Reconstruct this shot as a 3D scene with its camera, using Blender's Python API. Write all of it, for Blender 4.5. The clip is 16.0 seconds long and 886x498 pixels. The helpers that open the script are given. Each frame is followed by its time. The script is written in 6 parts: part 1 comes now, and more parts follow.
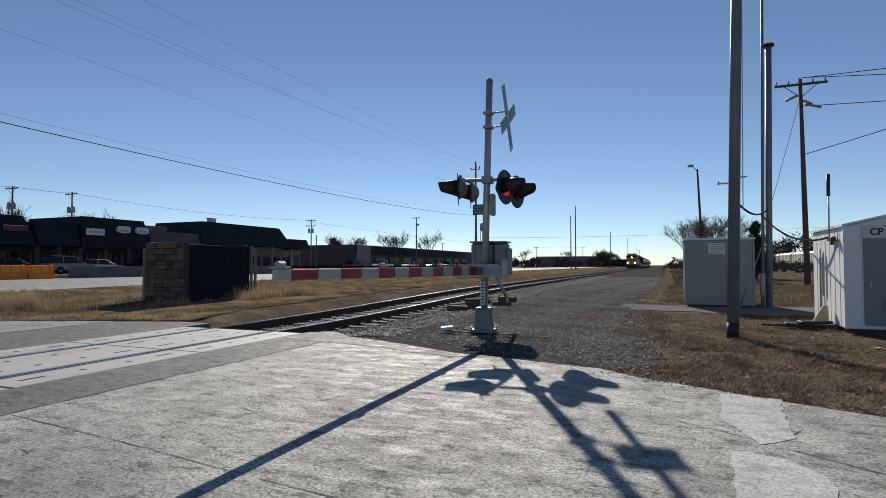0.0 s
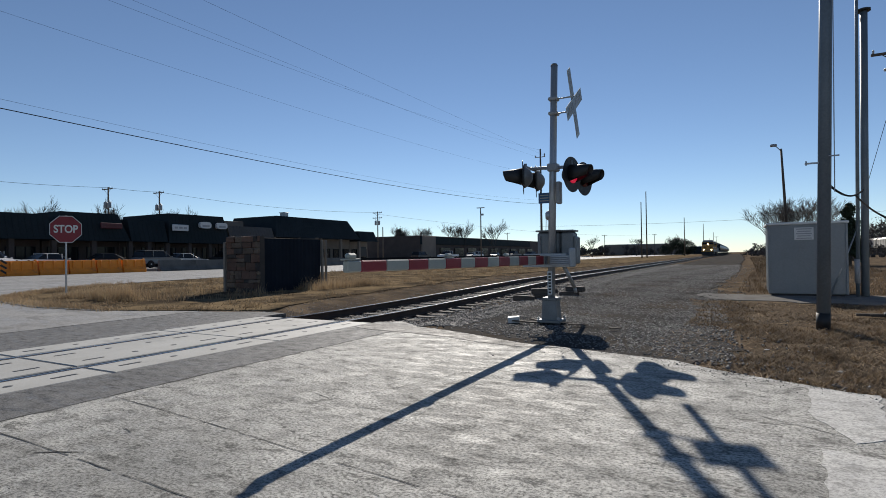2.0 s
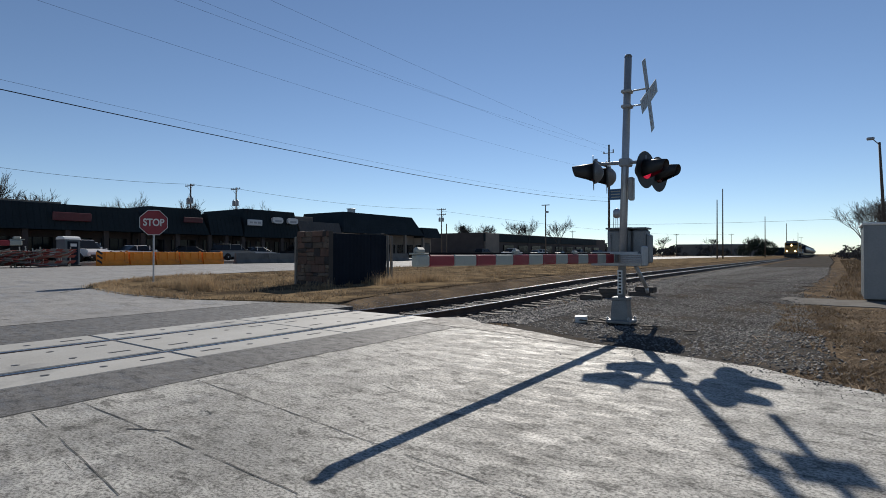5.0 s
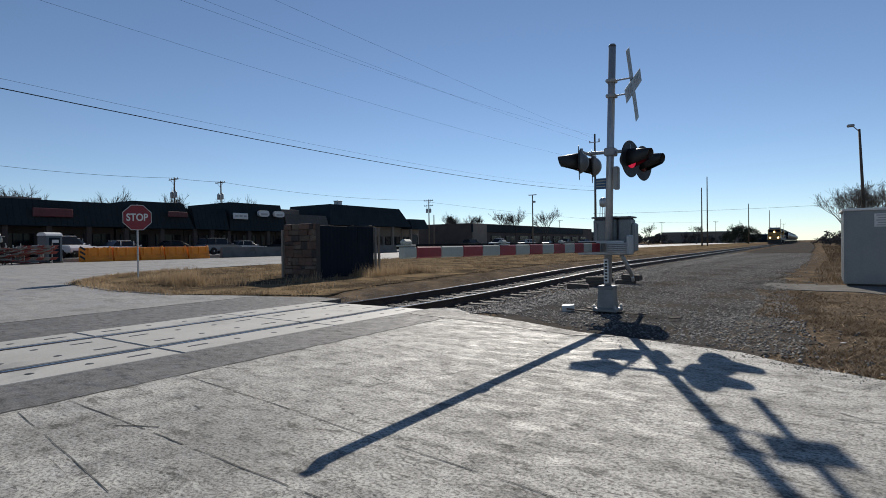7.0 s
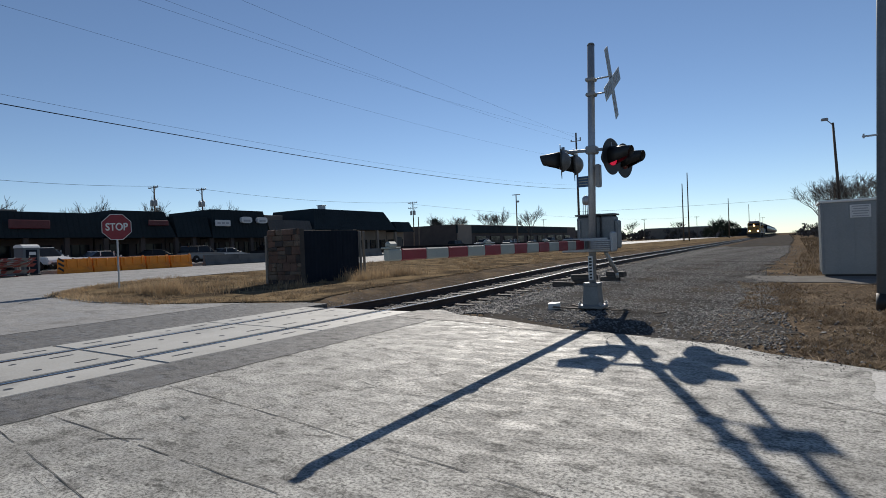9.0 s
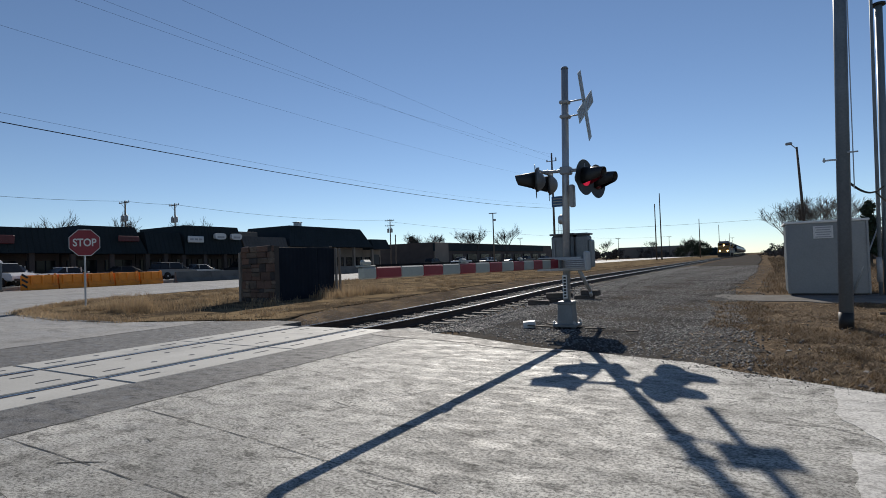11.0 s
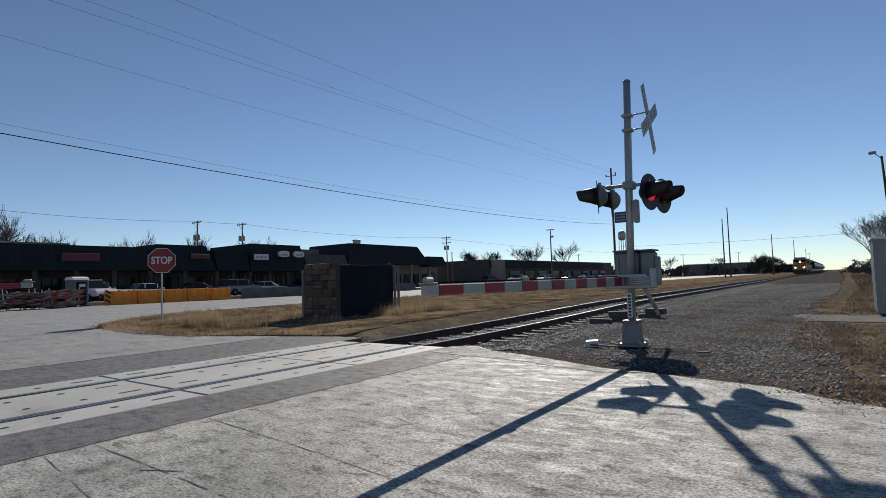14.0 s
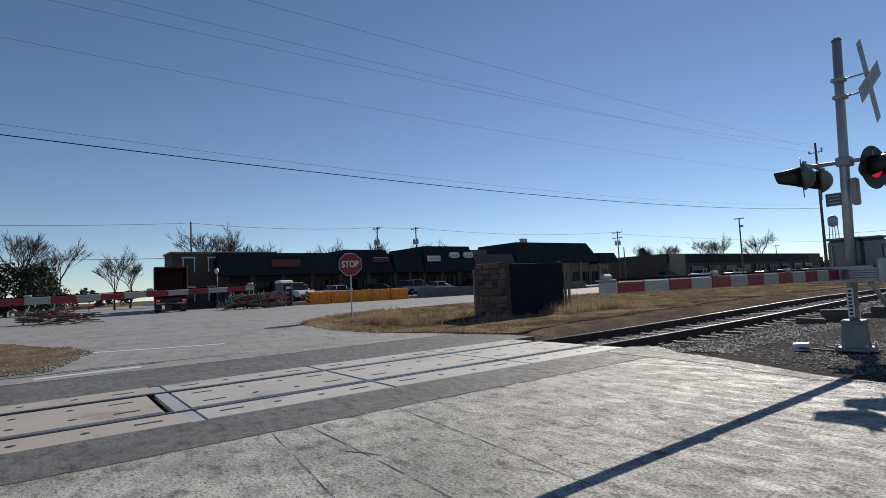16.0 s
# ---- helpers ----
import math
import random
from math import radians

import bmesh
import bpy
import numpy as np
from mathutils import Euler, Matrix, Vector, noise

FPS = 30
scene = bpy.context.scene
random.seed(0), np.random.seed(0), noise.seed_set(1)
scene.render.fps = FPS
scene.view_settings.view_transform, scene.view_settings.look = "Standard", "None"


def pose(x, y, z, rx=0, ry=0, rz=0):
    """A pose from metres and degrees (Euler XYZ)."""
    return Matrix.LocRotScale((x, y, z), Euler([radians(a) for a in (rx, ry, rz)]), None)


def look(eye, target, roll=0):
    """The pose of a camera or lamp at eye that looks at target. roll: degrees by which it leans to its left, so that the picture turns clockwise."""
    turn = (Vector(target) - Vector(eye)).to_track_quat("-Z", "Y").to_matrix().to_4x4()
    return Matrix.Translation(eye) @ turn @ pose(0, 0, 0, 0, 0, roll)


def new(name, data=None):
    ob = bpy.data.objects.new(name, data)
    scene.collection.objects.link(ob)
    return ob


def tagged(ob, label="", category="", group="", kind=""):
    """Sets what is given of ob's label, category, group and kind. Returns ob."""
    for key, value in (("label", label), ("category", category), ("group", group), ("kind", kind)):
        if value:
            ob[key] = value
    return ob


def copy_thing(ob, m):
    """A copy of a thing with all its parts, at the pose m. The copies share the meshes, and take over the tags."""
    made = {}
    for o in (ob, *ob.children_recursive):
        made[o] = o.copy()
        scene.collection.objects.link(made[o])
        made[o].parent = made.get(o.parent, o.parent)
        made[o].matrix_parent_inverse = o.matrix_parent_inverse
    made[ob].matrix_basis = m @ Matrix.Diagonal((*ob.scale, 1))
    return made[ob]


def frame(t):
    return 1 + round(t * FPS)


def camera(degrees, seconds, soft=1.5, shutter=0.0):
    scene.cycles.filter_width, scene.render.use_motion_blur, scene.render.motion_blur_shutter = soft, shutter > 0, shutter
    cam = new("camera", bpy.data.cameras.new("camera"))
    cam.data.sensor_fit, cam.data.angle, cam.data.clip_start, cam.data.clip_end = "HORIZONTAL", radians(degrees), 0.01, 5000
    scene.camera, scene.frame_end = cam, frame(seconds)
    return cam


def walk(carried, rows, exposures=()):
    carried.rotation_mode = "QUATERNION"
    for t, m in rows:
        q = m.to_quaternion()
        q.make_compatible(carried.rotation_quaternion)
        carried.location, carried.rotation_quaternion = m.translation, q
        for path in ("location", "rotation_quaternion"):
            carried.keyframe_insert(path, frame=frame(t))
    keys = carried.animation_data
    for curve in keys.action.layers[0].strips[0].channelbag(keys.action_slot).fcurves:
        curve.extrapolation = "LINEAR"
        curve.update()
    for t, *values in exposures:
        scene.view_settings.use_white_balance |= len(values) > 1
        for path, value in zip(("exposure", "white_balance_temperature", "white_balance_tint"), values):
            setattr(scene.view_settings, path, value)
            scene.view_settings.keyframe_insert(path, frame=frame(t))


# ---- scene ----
cam = camera(78.8, 16.0, soft=0.8)
PATH = [
    (0, (0.226, 0.149, 1.225), (-0.517, 2.005, 1.286), -0.1),
    (0.5, (0.218, 0.153, 1.222), (-0.567, 1.991, 1.263), -0.5),
    (1, (0.222, 0.148, 1.23), (-0.611, 1.967, 1.252), -0.8),
    (1.5, (0.222, 0.142, 1.228), (-0.669, 1.932, 1.249), -0.9),
    (2, (0.216, 0.137, 1.228), (-0.744, 1.891, 1.254), -0.8),
    (2.5, (0.201, 0.139, 1.222), (-0.835, 1.849, 1.258), -0.7),
    (3, (0.181, 0.147, 1.217), (-0.919, 1.817, 1.258), -0.6),
    (3.5, (0.164, 0.154, 1.211), (-0.982, 1.792, 1.253), -0.4),
    (6, (0.153, 0.133, 1.215), (-0.998, 1.768, 1.213), 0.2),
    (6.5, (0.174, 0.128, 1.218), (-0.962, 1.775, 1.209), -0.2),
    (7, (0.169, 0.138, 1.216), (-0.952, 1.794, 1.199), -0.7),
    (7.5, (0.158, 0.14, 1.213), (-0.953, 1.803, 1.192), -1.0),
    (8, (0.173, 0.131, 1.213), (-0.93, 1.799, 1.189), -1.5),
    (8.5, (0.166, 0.14, 1.21), (-0.924, 1.816, 1.187), -1.9),
    (9, (0.169, 0.142, 1.211), (-0.907, 1.829, 1.199), -2.2),
    (11.5, (0.198, 0.134, 1.222), (-0.793, 1.87, 1.281), -1.7),
    (12, (0.193, 0.122, 1.228), (-0.796, 1.86, 1.291), -1.6),
    (12.5, (0.191, 0.124, 1.226), (-0.818, 1.849, 1.299), -1.6),
    (13, (0.167, 0.151, 1.217), (-0.882, 1.852, 1.305), -1.7),
    (13.5, (0.162, 0.136, 1.221), (-0.944, 1.799, 1.328), -1.7),
    (14, (0.141, 0.12, 1.22), (-1.031, 1.737, 1.341), -1.8),
    (14.5, (0.133, 0.115, 1.223), (-1.111, 1.676, 1.346), -1.8),
    (15, (0.118, 0.125, 1.22), (-1.216, 1.609, 1.343), -2.0),
    (15.5, (0.111, 0.09, 1.222), (-1.345, 1.455, 1.35), -2.3),
    (16, (0.11, 0.062, 1.222), (-1.494, 1.248, 1.362), -2.7),
]
walk(cam, [(t, look(eye, target, roll)) for t, eye, target, roll in PATH], exposures=[(0, 0.08), (3, 0.12), (9, 0.13), (12.5, 0.08), (14.5, 0.04), (16, 0.1)])

# ---- world, sun ----
SUN_AZ, SUN_EL = -23.0, 31.9
world = bpy.data.worlds.new("sky")
scene.world = world
world.use_nodes = True
wn = world.node_tree
wn.nodes.clear()
sky = wn.nodes.new("ShaderNodeTexSky")
sky.sky_type = "NISHITA"
sky.sun_disc = False
sky.sun_elevation, sky.sun_rotation = radians(SUN_EL), radians(SUN_AZ)
sky.altitude = 800
sky.air_density, sky.dust_density, sky.ozone_density = 0.8, 0.0, 2.4
bg = wn.nodes.new("ShaderNodeBackground")
bg.inputs[1].default_value = 0.086
wo = wn.nodes.new("ShaderNodeOutputWorld")
wn.links.new(sky.outputs[0], bg.inputs[0])
wn.links.new(bg.outputs[0], wo.inputs[0])
sun_data = bpy.data.lights.new("sun", "SUN")
sun_data.energy, sun_data.angle, sun_data.color = 5.0, radians(0.53), (1.0, 0.93, 0.83)
sun = new("sun", sun_data)
to_sun = Vector((math.sin(radians(SUN_AZ)) * math.cos(radians(SUN_EL)), math.cos(radians(SUN_AZ)) * math.cos(radians(SUN_EL)), math.sin(radians(SUN_EL))))
sun.matrix_world = look(to_sun * 60, (0, 0, 0))


# ---- materials ----
def mat(name, a, b=None, scale=2.0, fine=40.0, rough=0.8, bump=0.3, metal=0.0, stain=None, stain_scale=0.5, stain_cut=0.55, vary=0.0, spec=0.5, dist=0.01, rough_var=0.12, emit=None, stretch=None, glow_through=0.0):
    """A surface with two scales of colour, a fine relief, optional stains and a shift from piece to piece."""
    m = bpy.data.materials.new(name)
    m.use_nodes = True
    n, l = m.node_tree.nodes, m.node_tree.links
    p = n["Principled BSDF"]
    b = b or tuple(c * 0.75 for c in a)
    tc = n.new("ShaderNodeTexCoord")
    vec = tc.outputs["Object"]
    if stretch:
        mp = n.new("ShaderNodeMapping")
        mp.inputs["Scale"].default_value = stretch
        l.new(vec, mp.inputs[0])
        vec = mp.outputs[0]
    n1 = n.new("ShaderNodeTexNoise"); n1.inputs["Scale"].default_value = scale; n1.inputs["Detail"].default_value = 6
    n2 = n.new("ShaderNodeTexNoise"); n2.inputs["Scale"].default_value = fine; n2.inputs["Detail"].default_value = 4
    l.new(vec, n1.inputs["Vector"]); l.new(vec, n2.inputs["Vector"])
    add = n.new("ShaderNodeMath"); add.operation = "MULTIPLY_ADD"; add.inputs[1].default_value = 0.5
    l.new(n2.outputs[0], add.inputs[0])
    half = n.new("ShaderNodeMath"); half.operation = "MULTIPLY"; half.inputs[1].default_value = 0.5
    l.new(n1.outputs[0], half.inputs[0]); l.new(half.outputs[0], add.inputs[2])
    ramp = n.new("ShaderNodeMapRange"); ramp.inputs[1].default_value = 0.36; ramp.inputs[2].default_value = 0.64
    l.new(add.outputs[0], ramp.inputs[0])
    mix = n.new("ShaderNodeMix"); mix.data_type = "RGBA"
    mix.inputs[6].default_value = (*a, 1); mix.inputs[7].default_value = (*b, 1)
    l.new(ramp.outputs[0], mix.inputs[0])
    col = mix.outputs[2]
    if stain:
        n3 = n.new("ShaderNodeTexNoise"); n3.inputs["Scale"].default_value = stain_scale; n3.inputs["Detail"].default_value = 8; n3.inputs["Roughness"].default_value = 0.65
        l.new(vec, n3.inputs["Vector"])
        r3 = n.new("ShaderNodeMapRange"); r3.inputs[1].default_value = stain_cut; r3.inputs[2].default_value = stain_cut + 0.12
        l.new(n3.outputs[0], r3.inputs[0])
        mx = n.new("ShaderNodeMix"); mx.data_type = "RGBA"; mx.inputs[7].default_value = (*stain, 1)
        l.new(r3.outputs[0], mx.inputs[0]); l.new(col, mx.inputs[6])
        col = mx.outputs[2]
    if vary:
        oi = n.new("ShaderNodeObjectInfo"); geo = n.new("ShaderNodeNewGeometry")
        s = n.new("ShaderNodeMath"); s.operation = "ADD"
        l.new(oi.outputs["Random"], s.inputs[0]); l.new(geo.outputs["Random Per Island"], s.inputs[1])
        mr = n.new("ShaderNodeMapRange"); mr.inputs[2].default_value = 2.0; mr.inputs[3].default_value = 1 - vary; mr.inputs[4].default_value = 1 + vary
        l.new(s.outputs[0], mr.inputs[0])
        hs = n.new("ShaderNodeHueSaturation")
        l.new(mr.outputs[0], hs.inputs["Value"]); l.new(col, hs.inputs["Color"])
        col = hs.outputs[0]
    l.new(col, p.inputs["Base Color"])
    rr = n.new("ShaderNodeMapRange"); rr.inputs[3].default_value = max(0.02, rough - rough_var); rr.inputs[4].default_value = min(1, rough + rough_var)
    l.new(n1.outputs[0], rr.inputs[0]); l.new(rr.outputs[0], p.inputs["Roughness"])
    p.inputs["Metallic"].default_value = metal
    p.inputs["Specular IOR Level"].default_value = spec
    if bump:
        bp = n.new("ShaderNodeBump"); bp.inputs["Strength"].default_value = bump; bp.inputs["Distance"].default_value = dist
        l.new(add.outputs[0], bp.inputs["Height"]); l.new(bp.outputs[0], p.inputs["Normal"])
    if emit:
        p.inputs["Emission Color"].default_value = (*emit[:3], 1); p.inputs["Emission Strength"].default_value = emit[3]
    if glow_through:
        tr = n.new("ShaderNodeBsdfTranslucent"); ms = n.new("ShaderNodeMixShader"); ms.inputs[0].default_value = glow_through
        l.new(col, tr.inputs[0]); l.new(p.outputs[0], ms.inputs[1]); l.new(tr.outputs[0], ms.inputs[2])
        l.new(ms.outputs[0], n["Material Output"].inputs[0])
    return m


def pavement_mat(name, light, mid, dark, size=1.0, bump=0.006):
    """Worn pavement: mottled wear, pits, drag marks, and gloss that changes from spot to spot."""
    m = bpy.data.materials.new(name)
    m.use_nodes = True
    n, l = m.node_tree.nodes, m.node_tree.links
    p = n["Principled BSDF"]
    tc = n.new("ShaderNodeTexCoord")

    def noise_(scale, detail, rough, stretch=None):
        t = n.new("ShaderNodeTexNoise")
        t.inputs["Scale"].default_value, t.inputs["Detail"].default_value, t.inputs["Roughness"].default_value = scale, detail, rough
        src = tc.outputs["Object"]
        if stretch:
            mp = n.new("ShaderNodeMapping"); mp.inputs["Scale"].default_value = stretch; mp.inputs["Rotation"].default_value = (0, 0, radians(12))
            l.new(src, mp.inputs[0]); src = mp.outputs[0]
        l.new(src, t.inputs["Vector"])
        return t.outputs[0]

    def ranged(src, a, b, c=0.0, d=1.0):
        r = n.new("ShaderNodeMapRange")
        r.inputs[1].default_value, r.inputs[2].default_value, r.inputs[3].default_value, r.inputs[4].default_value = a, b, c, d
        l.new(src, r.inputs[0])
        return r.outputs[0]

    def blend(f, a, b):
        x = n.new("ShaderNodeMix"); x.data_type = "RGBA"
        l.new(f, x.inputs[0])
        for sock, v in ((6, a), (7, b)):
            if isinstance(v, tuple):
                x.inputs[sock].default_value = (*v, 1)
            else:
                l.new(v, x.inputs[sock])
        return x.outputs[2]

    broad = noise_(0.8 * size, 10, 0.75)
    drag = noise_(3.0 * size, 10, 0.78, (0.8, 1.2, 1))
    fine = noise_(46 * size ** 0.5, 6, 0.75)
    pits = noise_(30 * size ** 0.5, 3, 0.6, (0.6, 1.4, 1))
    scrape = noise_(5 * size, 11, 0.82, (0.75, 1.25, 1))
    chips = noise_(15 * size ** 0.5, 2, 0.5)
    polish = noise_(3.6 * size, 12, 0.82, (0.6, 1.5, 1))
    col = blend(ranged(broad, 0.44, 0.58), light, mid)
    col = blend(ranged(drag, 0.49, 0.58, 0, 0.9), col, mid)
    col = blend(ranged(scrape, 0.52, 0.60, 0, 0.75), col, dark)
    col = blend(ranged(fine, 0.46, 0.60, 0, 0.8), col, dark)
    col = blend(ranged(pits, 0.60, 0.67, 0, 0.8), col, dark)
    col = blend(ranged(chips, 0.70, 0.72, 0, 0.9), col, dark)
    l.new(col, p.inputs["Base Color"])
    rgh = n.new("ShaderNodeMath"); rgh.operation = "ADD"; rgh.use_clamp = True
    l.new(ranged(polish, 0.48, 0.60, 0.62, 0.33), rgh.inputs[0]); l.new(ranged(fine, 0.36, 0.64, 0.0, 0.34), rgh.inputs[1])
    l.new(rgh.outputs[0], p.inputs["Roughness"])
    l.new(ranged(scrape, 0.42, 0.58, 0.5, 0.1), p.inputs["Specular IOR Level"])
    add = n.new("ShaderNodeMath"); add.operation = "MULTIPLY_ADD"; add.inputs[1].default_value = 2.2
    l.new(scrape, add.inputs[0]); l.new(fine, add.inputs[2])
    bp = n.new("ShaderNodeBump"); bp.inputs["Strength"].default_value = 0.9; bp.inputs["Distance"].default_value = bump
    l.new(add.outputs[0], bp.inputs["Height"]); l.new(bp.outputs[0], p.inputs["Normal"])
    return m


M = {
    "soil": mat("dry_soil", (0.155, 0.118, 0.084), (0.058, 0.047, 0.037), 1.6, 30, 0.95, 0.7, stain=(0.19, 0.142, 0.095), stain_scale=1.1, stain_cut=0.5, dist=0.05, spec=0.0),
    "gravel": mat("gravel_bed", (0.105, 0.101, 0.096), (0.045, 0.042, 0.04), 1.2, 55, 0.95, 0.9, stain=(0.085, 0.073, 0.06), stain_scale=0.5, stain_cut=0.5, dist=0.04, spec=0.0),
    "stone": mat("ballast_stone", (0.22, 0.214, 0.205), (0.11, 0.106, 0.102), 8, 60, 0.74, 0.3, vary=0.6, spec=0.3),
    "concrete": pavement_mat("worn_concrete", (0.51, 0.50, 0.462), (0.28, 0.275, 0.255), (0.07, 0.068, 0.063)),
    "patch": pavement_mat("pale_concrete_patch", (0.57, 0.56, 0.53), (0.47, 0.46, 0.44), (0.25, 0.245, 0.232), 1.0, 0.002),
    "asphalt": pavement_mat("asphalt_strip", (0.16, 0.158, 0.155), (0.115, 0.114, 0.112), (0.045, 0.045, 0.045), 1.5, 0.003),
    "tar": mat("black_joint_filler", (0.05, 0.049, 0.047), (0.10, 0.098, 0.094), 4, 40, 0.85, 0.3, spec=0.2),
    "road": pavement_mat("faded_road", (0.29, 0.285, 0.274), (0.24, 0.236, 0.228), (0.165, 0.162, 0.157), 0.35, 0.004),
    "panel": mat("crossing_panel_concrete", (0.41, 0.40, 0.367), (0.31, 0.303, 0.28), 1.5, 45, 0.62, 0.35, stain=(0.22, 0.217, 0.206), stain_scale=0.8, dist=0.006, vary=0.08),
    "oldpanel": mat("old_stained_panel", (0.36, 0.33, 0.29), (0.28, 0.255, 0.225), 1.5, 45, 0.65, 0.35, stain=(0.20, 0.17, 0.14), stain_scale=0.9, dist=0.006),
    "rail": mat("rusty_rail", (0.075, 0.045, 0.032), (0.045, 0.03, 0.025), 4, 60, 0.7, 0.3, metal=0.3),
    "railtop": mat("polished_rail_head", (0.5, 0.49, 0.48), (0.36, 0.35, 0.34), 3, 90, 0.26, 0.05, metal=1.0),
    "tie": mat("weathered_timber", (0.11, 0.09, 0.074), (0.055, 0.045, 0.038), 3, 30, 0.9, 0.5, stretch=(1, 8, 8), vary=0.3),
    "rubber": mat("black_rubber", (0.02, 0.02, 0.02), (0.03, 0.029, 0.027), 6, 50, 0.9, 0.2, spec=0.15),
    "galv": mat("galvanised_steel", (0.44, 0.45, 0.46), (0.34, 0.35, 0.36), 3, 30, 0.48, 0.08, metal=0.6),
    "greypaint": mat("grey_painted_steel", (0.34, 0.35, 0.36), (0.27, 0.28, 0.29), 2, 30, 0.5, 0.1, stain=(0.2, 0.19, 0.18), stain_scale=2.5, stain_cut=0.6),
    "darkpole": mat("dark_grey_pole_paint", (0.15, 0.18, 0.205), (0.11, 0.135, 0.155), 2, 30, 0.5, 0.1, stain=(0.18, 0.18, 0.18), stain_scale=3.0, stain_cut=0.62),
    "alu": mat("cast_aluminium", (0.21, 0.22, 0.225), (0.155, 0.16, 0.165), 4, 50, 0.5, 0.2, metal=0.4),
    "black": mat("matt_black_paint", (0.012, 0.012, 0.013), (0.02, 0.02, 0.02), 3, 40, 0.55, 0.1),
    "white": mat("white_paint", (0.72, 0.72, 0.70), (0.6, 0.6, 0.58), 2, 40, 0.5, 0.1, stain=(0.5, 0.49, 0.46), stain_scale=2.0, stain_cut=0.6),
    "red": mat("red_reflective", (0.25, 0.008, 0.02), (0.2, 0.007, 0.016), 3, 60, 0.4, 0.06),
    "armwhite": mat("white_reflective", (0.36, 0.37, 0.33), (0.29, 0.30, 0.265), 3, 60, 0.45, 0.06),
    "lens_lit": mat("red_lamp_lit", (0.5, 0.01, 0.02), rough=0.2, bump=0, emit=(1.0, 0.03, 0.10, 0.38)),
    "lens": mat("red_lamp_lens", (0.10, 0.006, 0.01), rough=0.15, bump=0.05),
    "hut": mat("grey_green_hut_paint", (0.235, 0.255, 0.265), (0.2, 0.217, 0.226), 1.5, 30, 0.5, 0.1, stain=(0.175, 0.185, 0.185), stain_scale=1.5, stain_cut=0.6),
    "hutwhite": mat("white_hut_siding", (0.78, 0.78, 0.77), (0.7, 0.7, 0.69), 1.5, 30, 0.45, 0.1, stain=(0.42, 0.41, 0.39), stain_scale=1.8, stain_cut=0.6),
    "polewood": mat("weathered_pole_wood", (0.13, 0.10, 0.075), (0.08, 0.062, 0.05), 2, 25, 0.85, 0.4, stretch=(6, 6, 0.6)),
    "wire": mat("black_cable", (0.012, 0.012, 0.013), rough=0.85, bump=0, spec=0.05),
    "brick": mat("mixed_field_stone", (0.17, 0.125, 0.09), (0.085, 0.062, 0.048), 3, 30, 0.85, 0.6, vary=0.75, stain=(0.06, 0.045, 0.04), stain_scale=1.6, stain_cut=0.55, dist=0.02),
    "turf": mat("dead_turf", (0.28, 0.205, 0.12), (0.13, 0.1, 0.065), 0.9, 22, 0.95, 0.8, stain=(0.07, 0.055, 0.04), stain_scale=0.6, stain_cut=0.46, dist=0.04, spec=0.0),
    "conered": mat("faded_red_stripe", (0.26, 0.045, 0.03), (0.18, 0.03, 0.022), 2, 30, 0.6, 0.1),
    "darkmortar": mat("dirty_dark_mortar", (0.075, 0.062, 0.052), (0.05, 0.042, 0.036), 2, 40, 0.9, 0.4),
    "mortar": mat("mortar", (0.22, 0.2, 0.18), (0.16, 0.15, 0.135), 2, 40, 0.9, 0.4),
    "gate": mat("dark_corrugated_sheet", (0.013, 0.019, 0.029), (0.009, 0.013, 0.02), 1.5, 30, 0.8, 0.2, spec=0.12),
    "mansard": mat("dark_metal_roof", (0.019, 0.027, 0.031), (0.013, 0.019, 0.022), 0.5, 8, 0.75, 0.1, spec=0.15),
    "brownroof": mat("brown_metal_roof", (0.075, 0.062, 0.05), (0.055, 0.046, 0.038), 0.5, 8, 0.6, 0.1),
    "mallwall": mat("brown_brick_front", (0.075, 0.055, 0.047), (0.05, 0.037, 0.032), 0.6, 10, 0.85, 0.3),
    "tanwall": mat("tan_brick_wall", (0.22, 0.18, 0.145), (0.17, 0.14, 0.115), 0.6, 10, 0.85, 0.3),
    "glassdark": mat("dark_window_glass", (0.008, 0.009, 0.011), (0.012, 0.013, 0.015), 1, 5, 0.16, 0.0, spec=0.25),
    "signwhite": mat("white_sign_face", (0.6, 0.6, 0.6), (0.52, 0.52, 0.52), 2, 30, 0.4, 0.0),
    "signred": mat("red_sign_letters", (0.085, 0.006, 0.012), (0.065, 0.005, 0.009), 2, 30, 0.4, 0.0),
    "orange": mat("orange_plastic", (0.82, 0.26, 0.01), (0.64, 0.19, 0.008), 1.5, 20, 0.5, 0.15, stain=(0.35, 0.12, 0.03), stain_scale=1.2, stain_cut=0.6),
    "jersey": mat("jersey_concrete", (0.125, 0.125, 0.123), (0.09, 0.09, 0.088), 1, 20, 0.85, 0.4, stain=(0.07, 0.07, 0.068), stain_scale=0.8),
    "bark": mat("grey_bark", (0.115, 0.098, 0.085), (0.075, 0.064, 0.056), 3, 30, 0.9, 0.4),
    "dirtfilm": pavement_mat("dusty_edge", (0.20, 0.192, 0.178), (0.14, 0.134, 0.124), (0.07, 0.066, 0.06), 1.2, 0.005),
    # Wood for distant trees; the air's haze is put into the colour as grey.
    "hazewood": mat("hazed_far_wood", (0.11, 0.10, 0.095), (0.075, 0.07, 0.066), 0.3, 3, 0.95, 0.0, vary=0.3, spec=0.0),
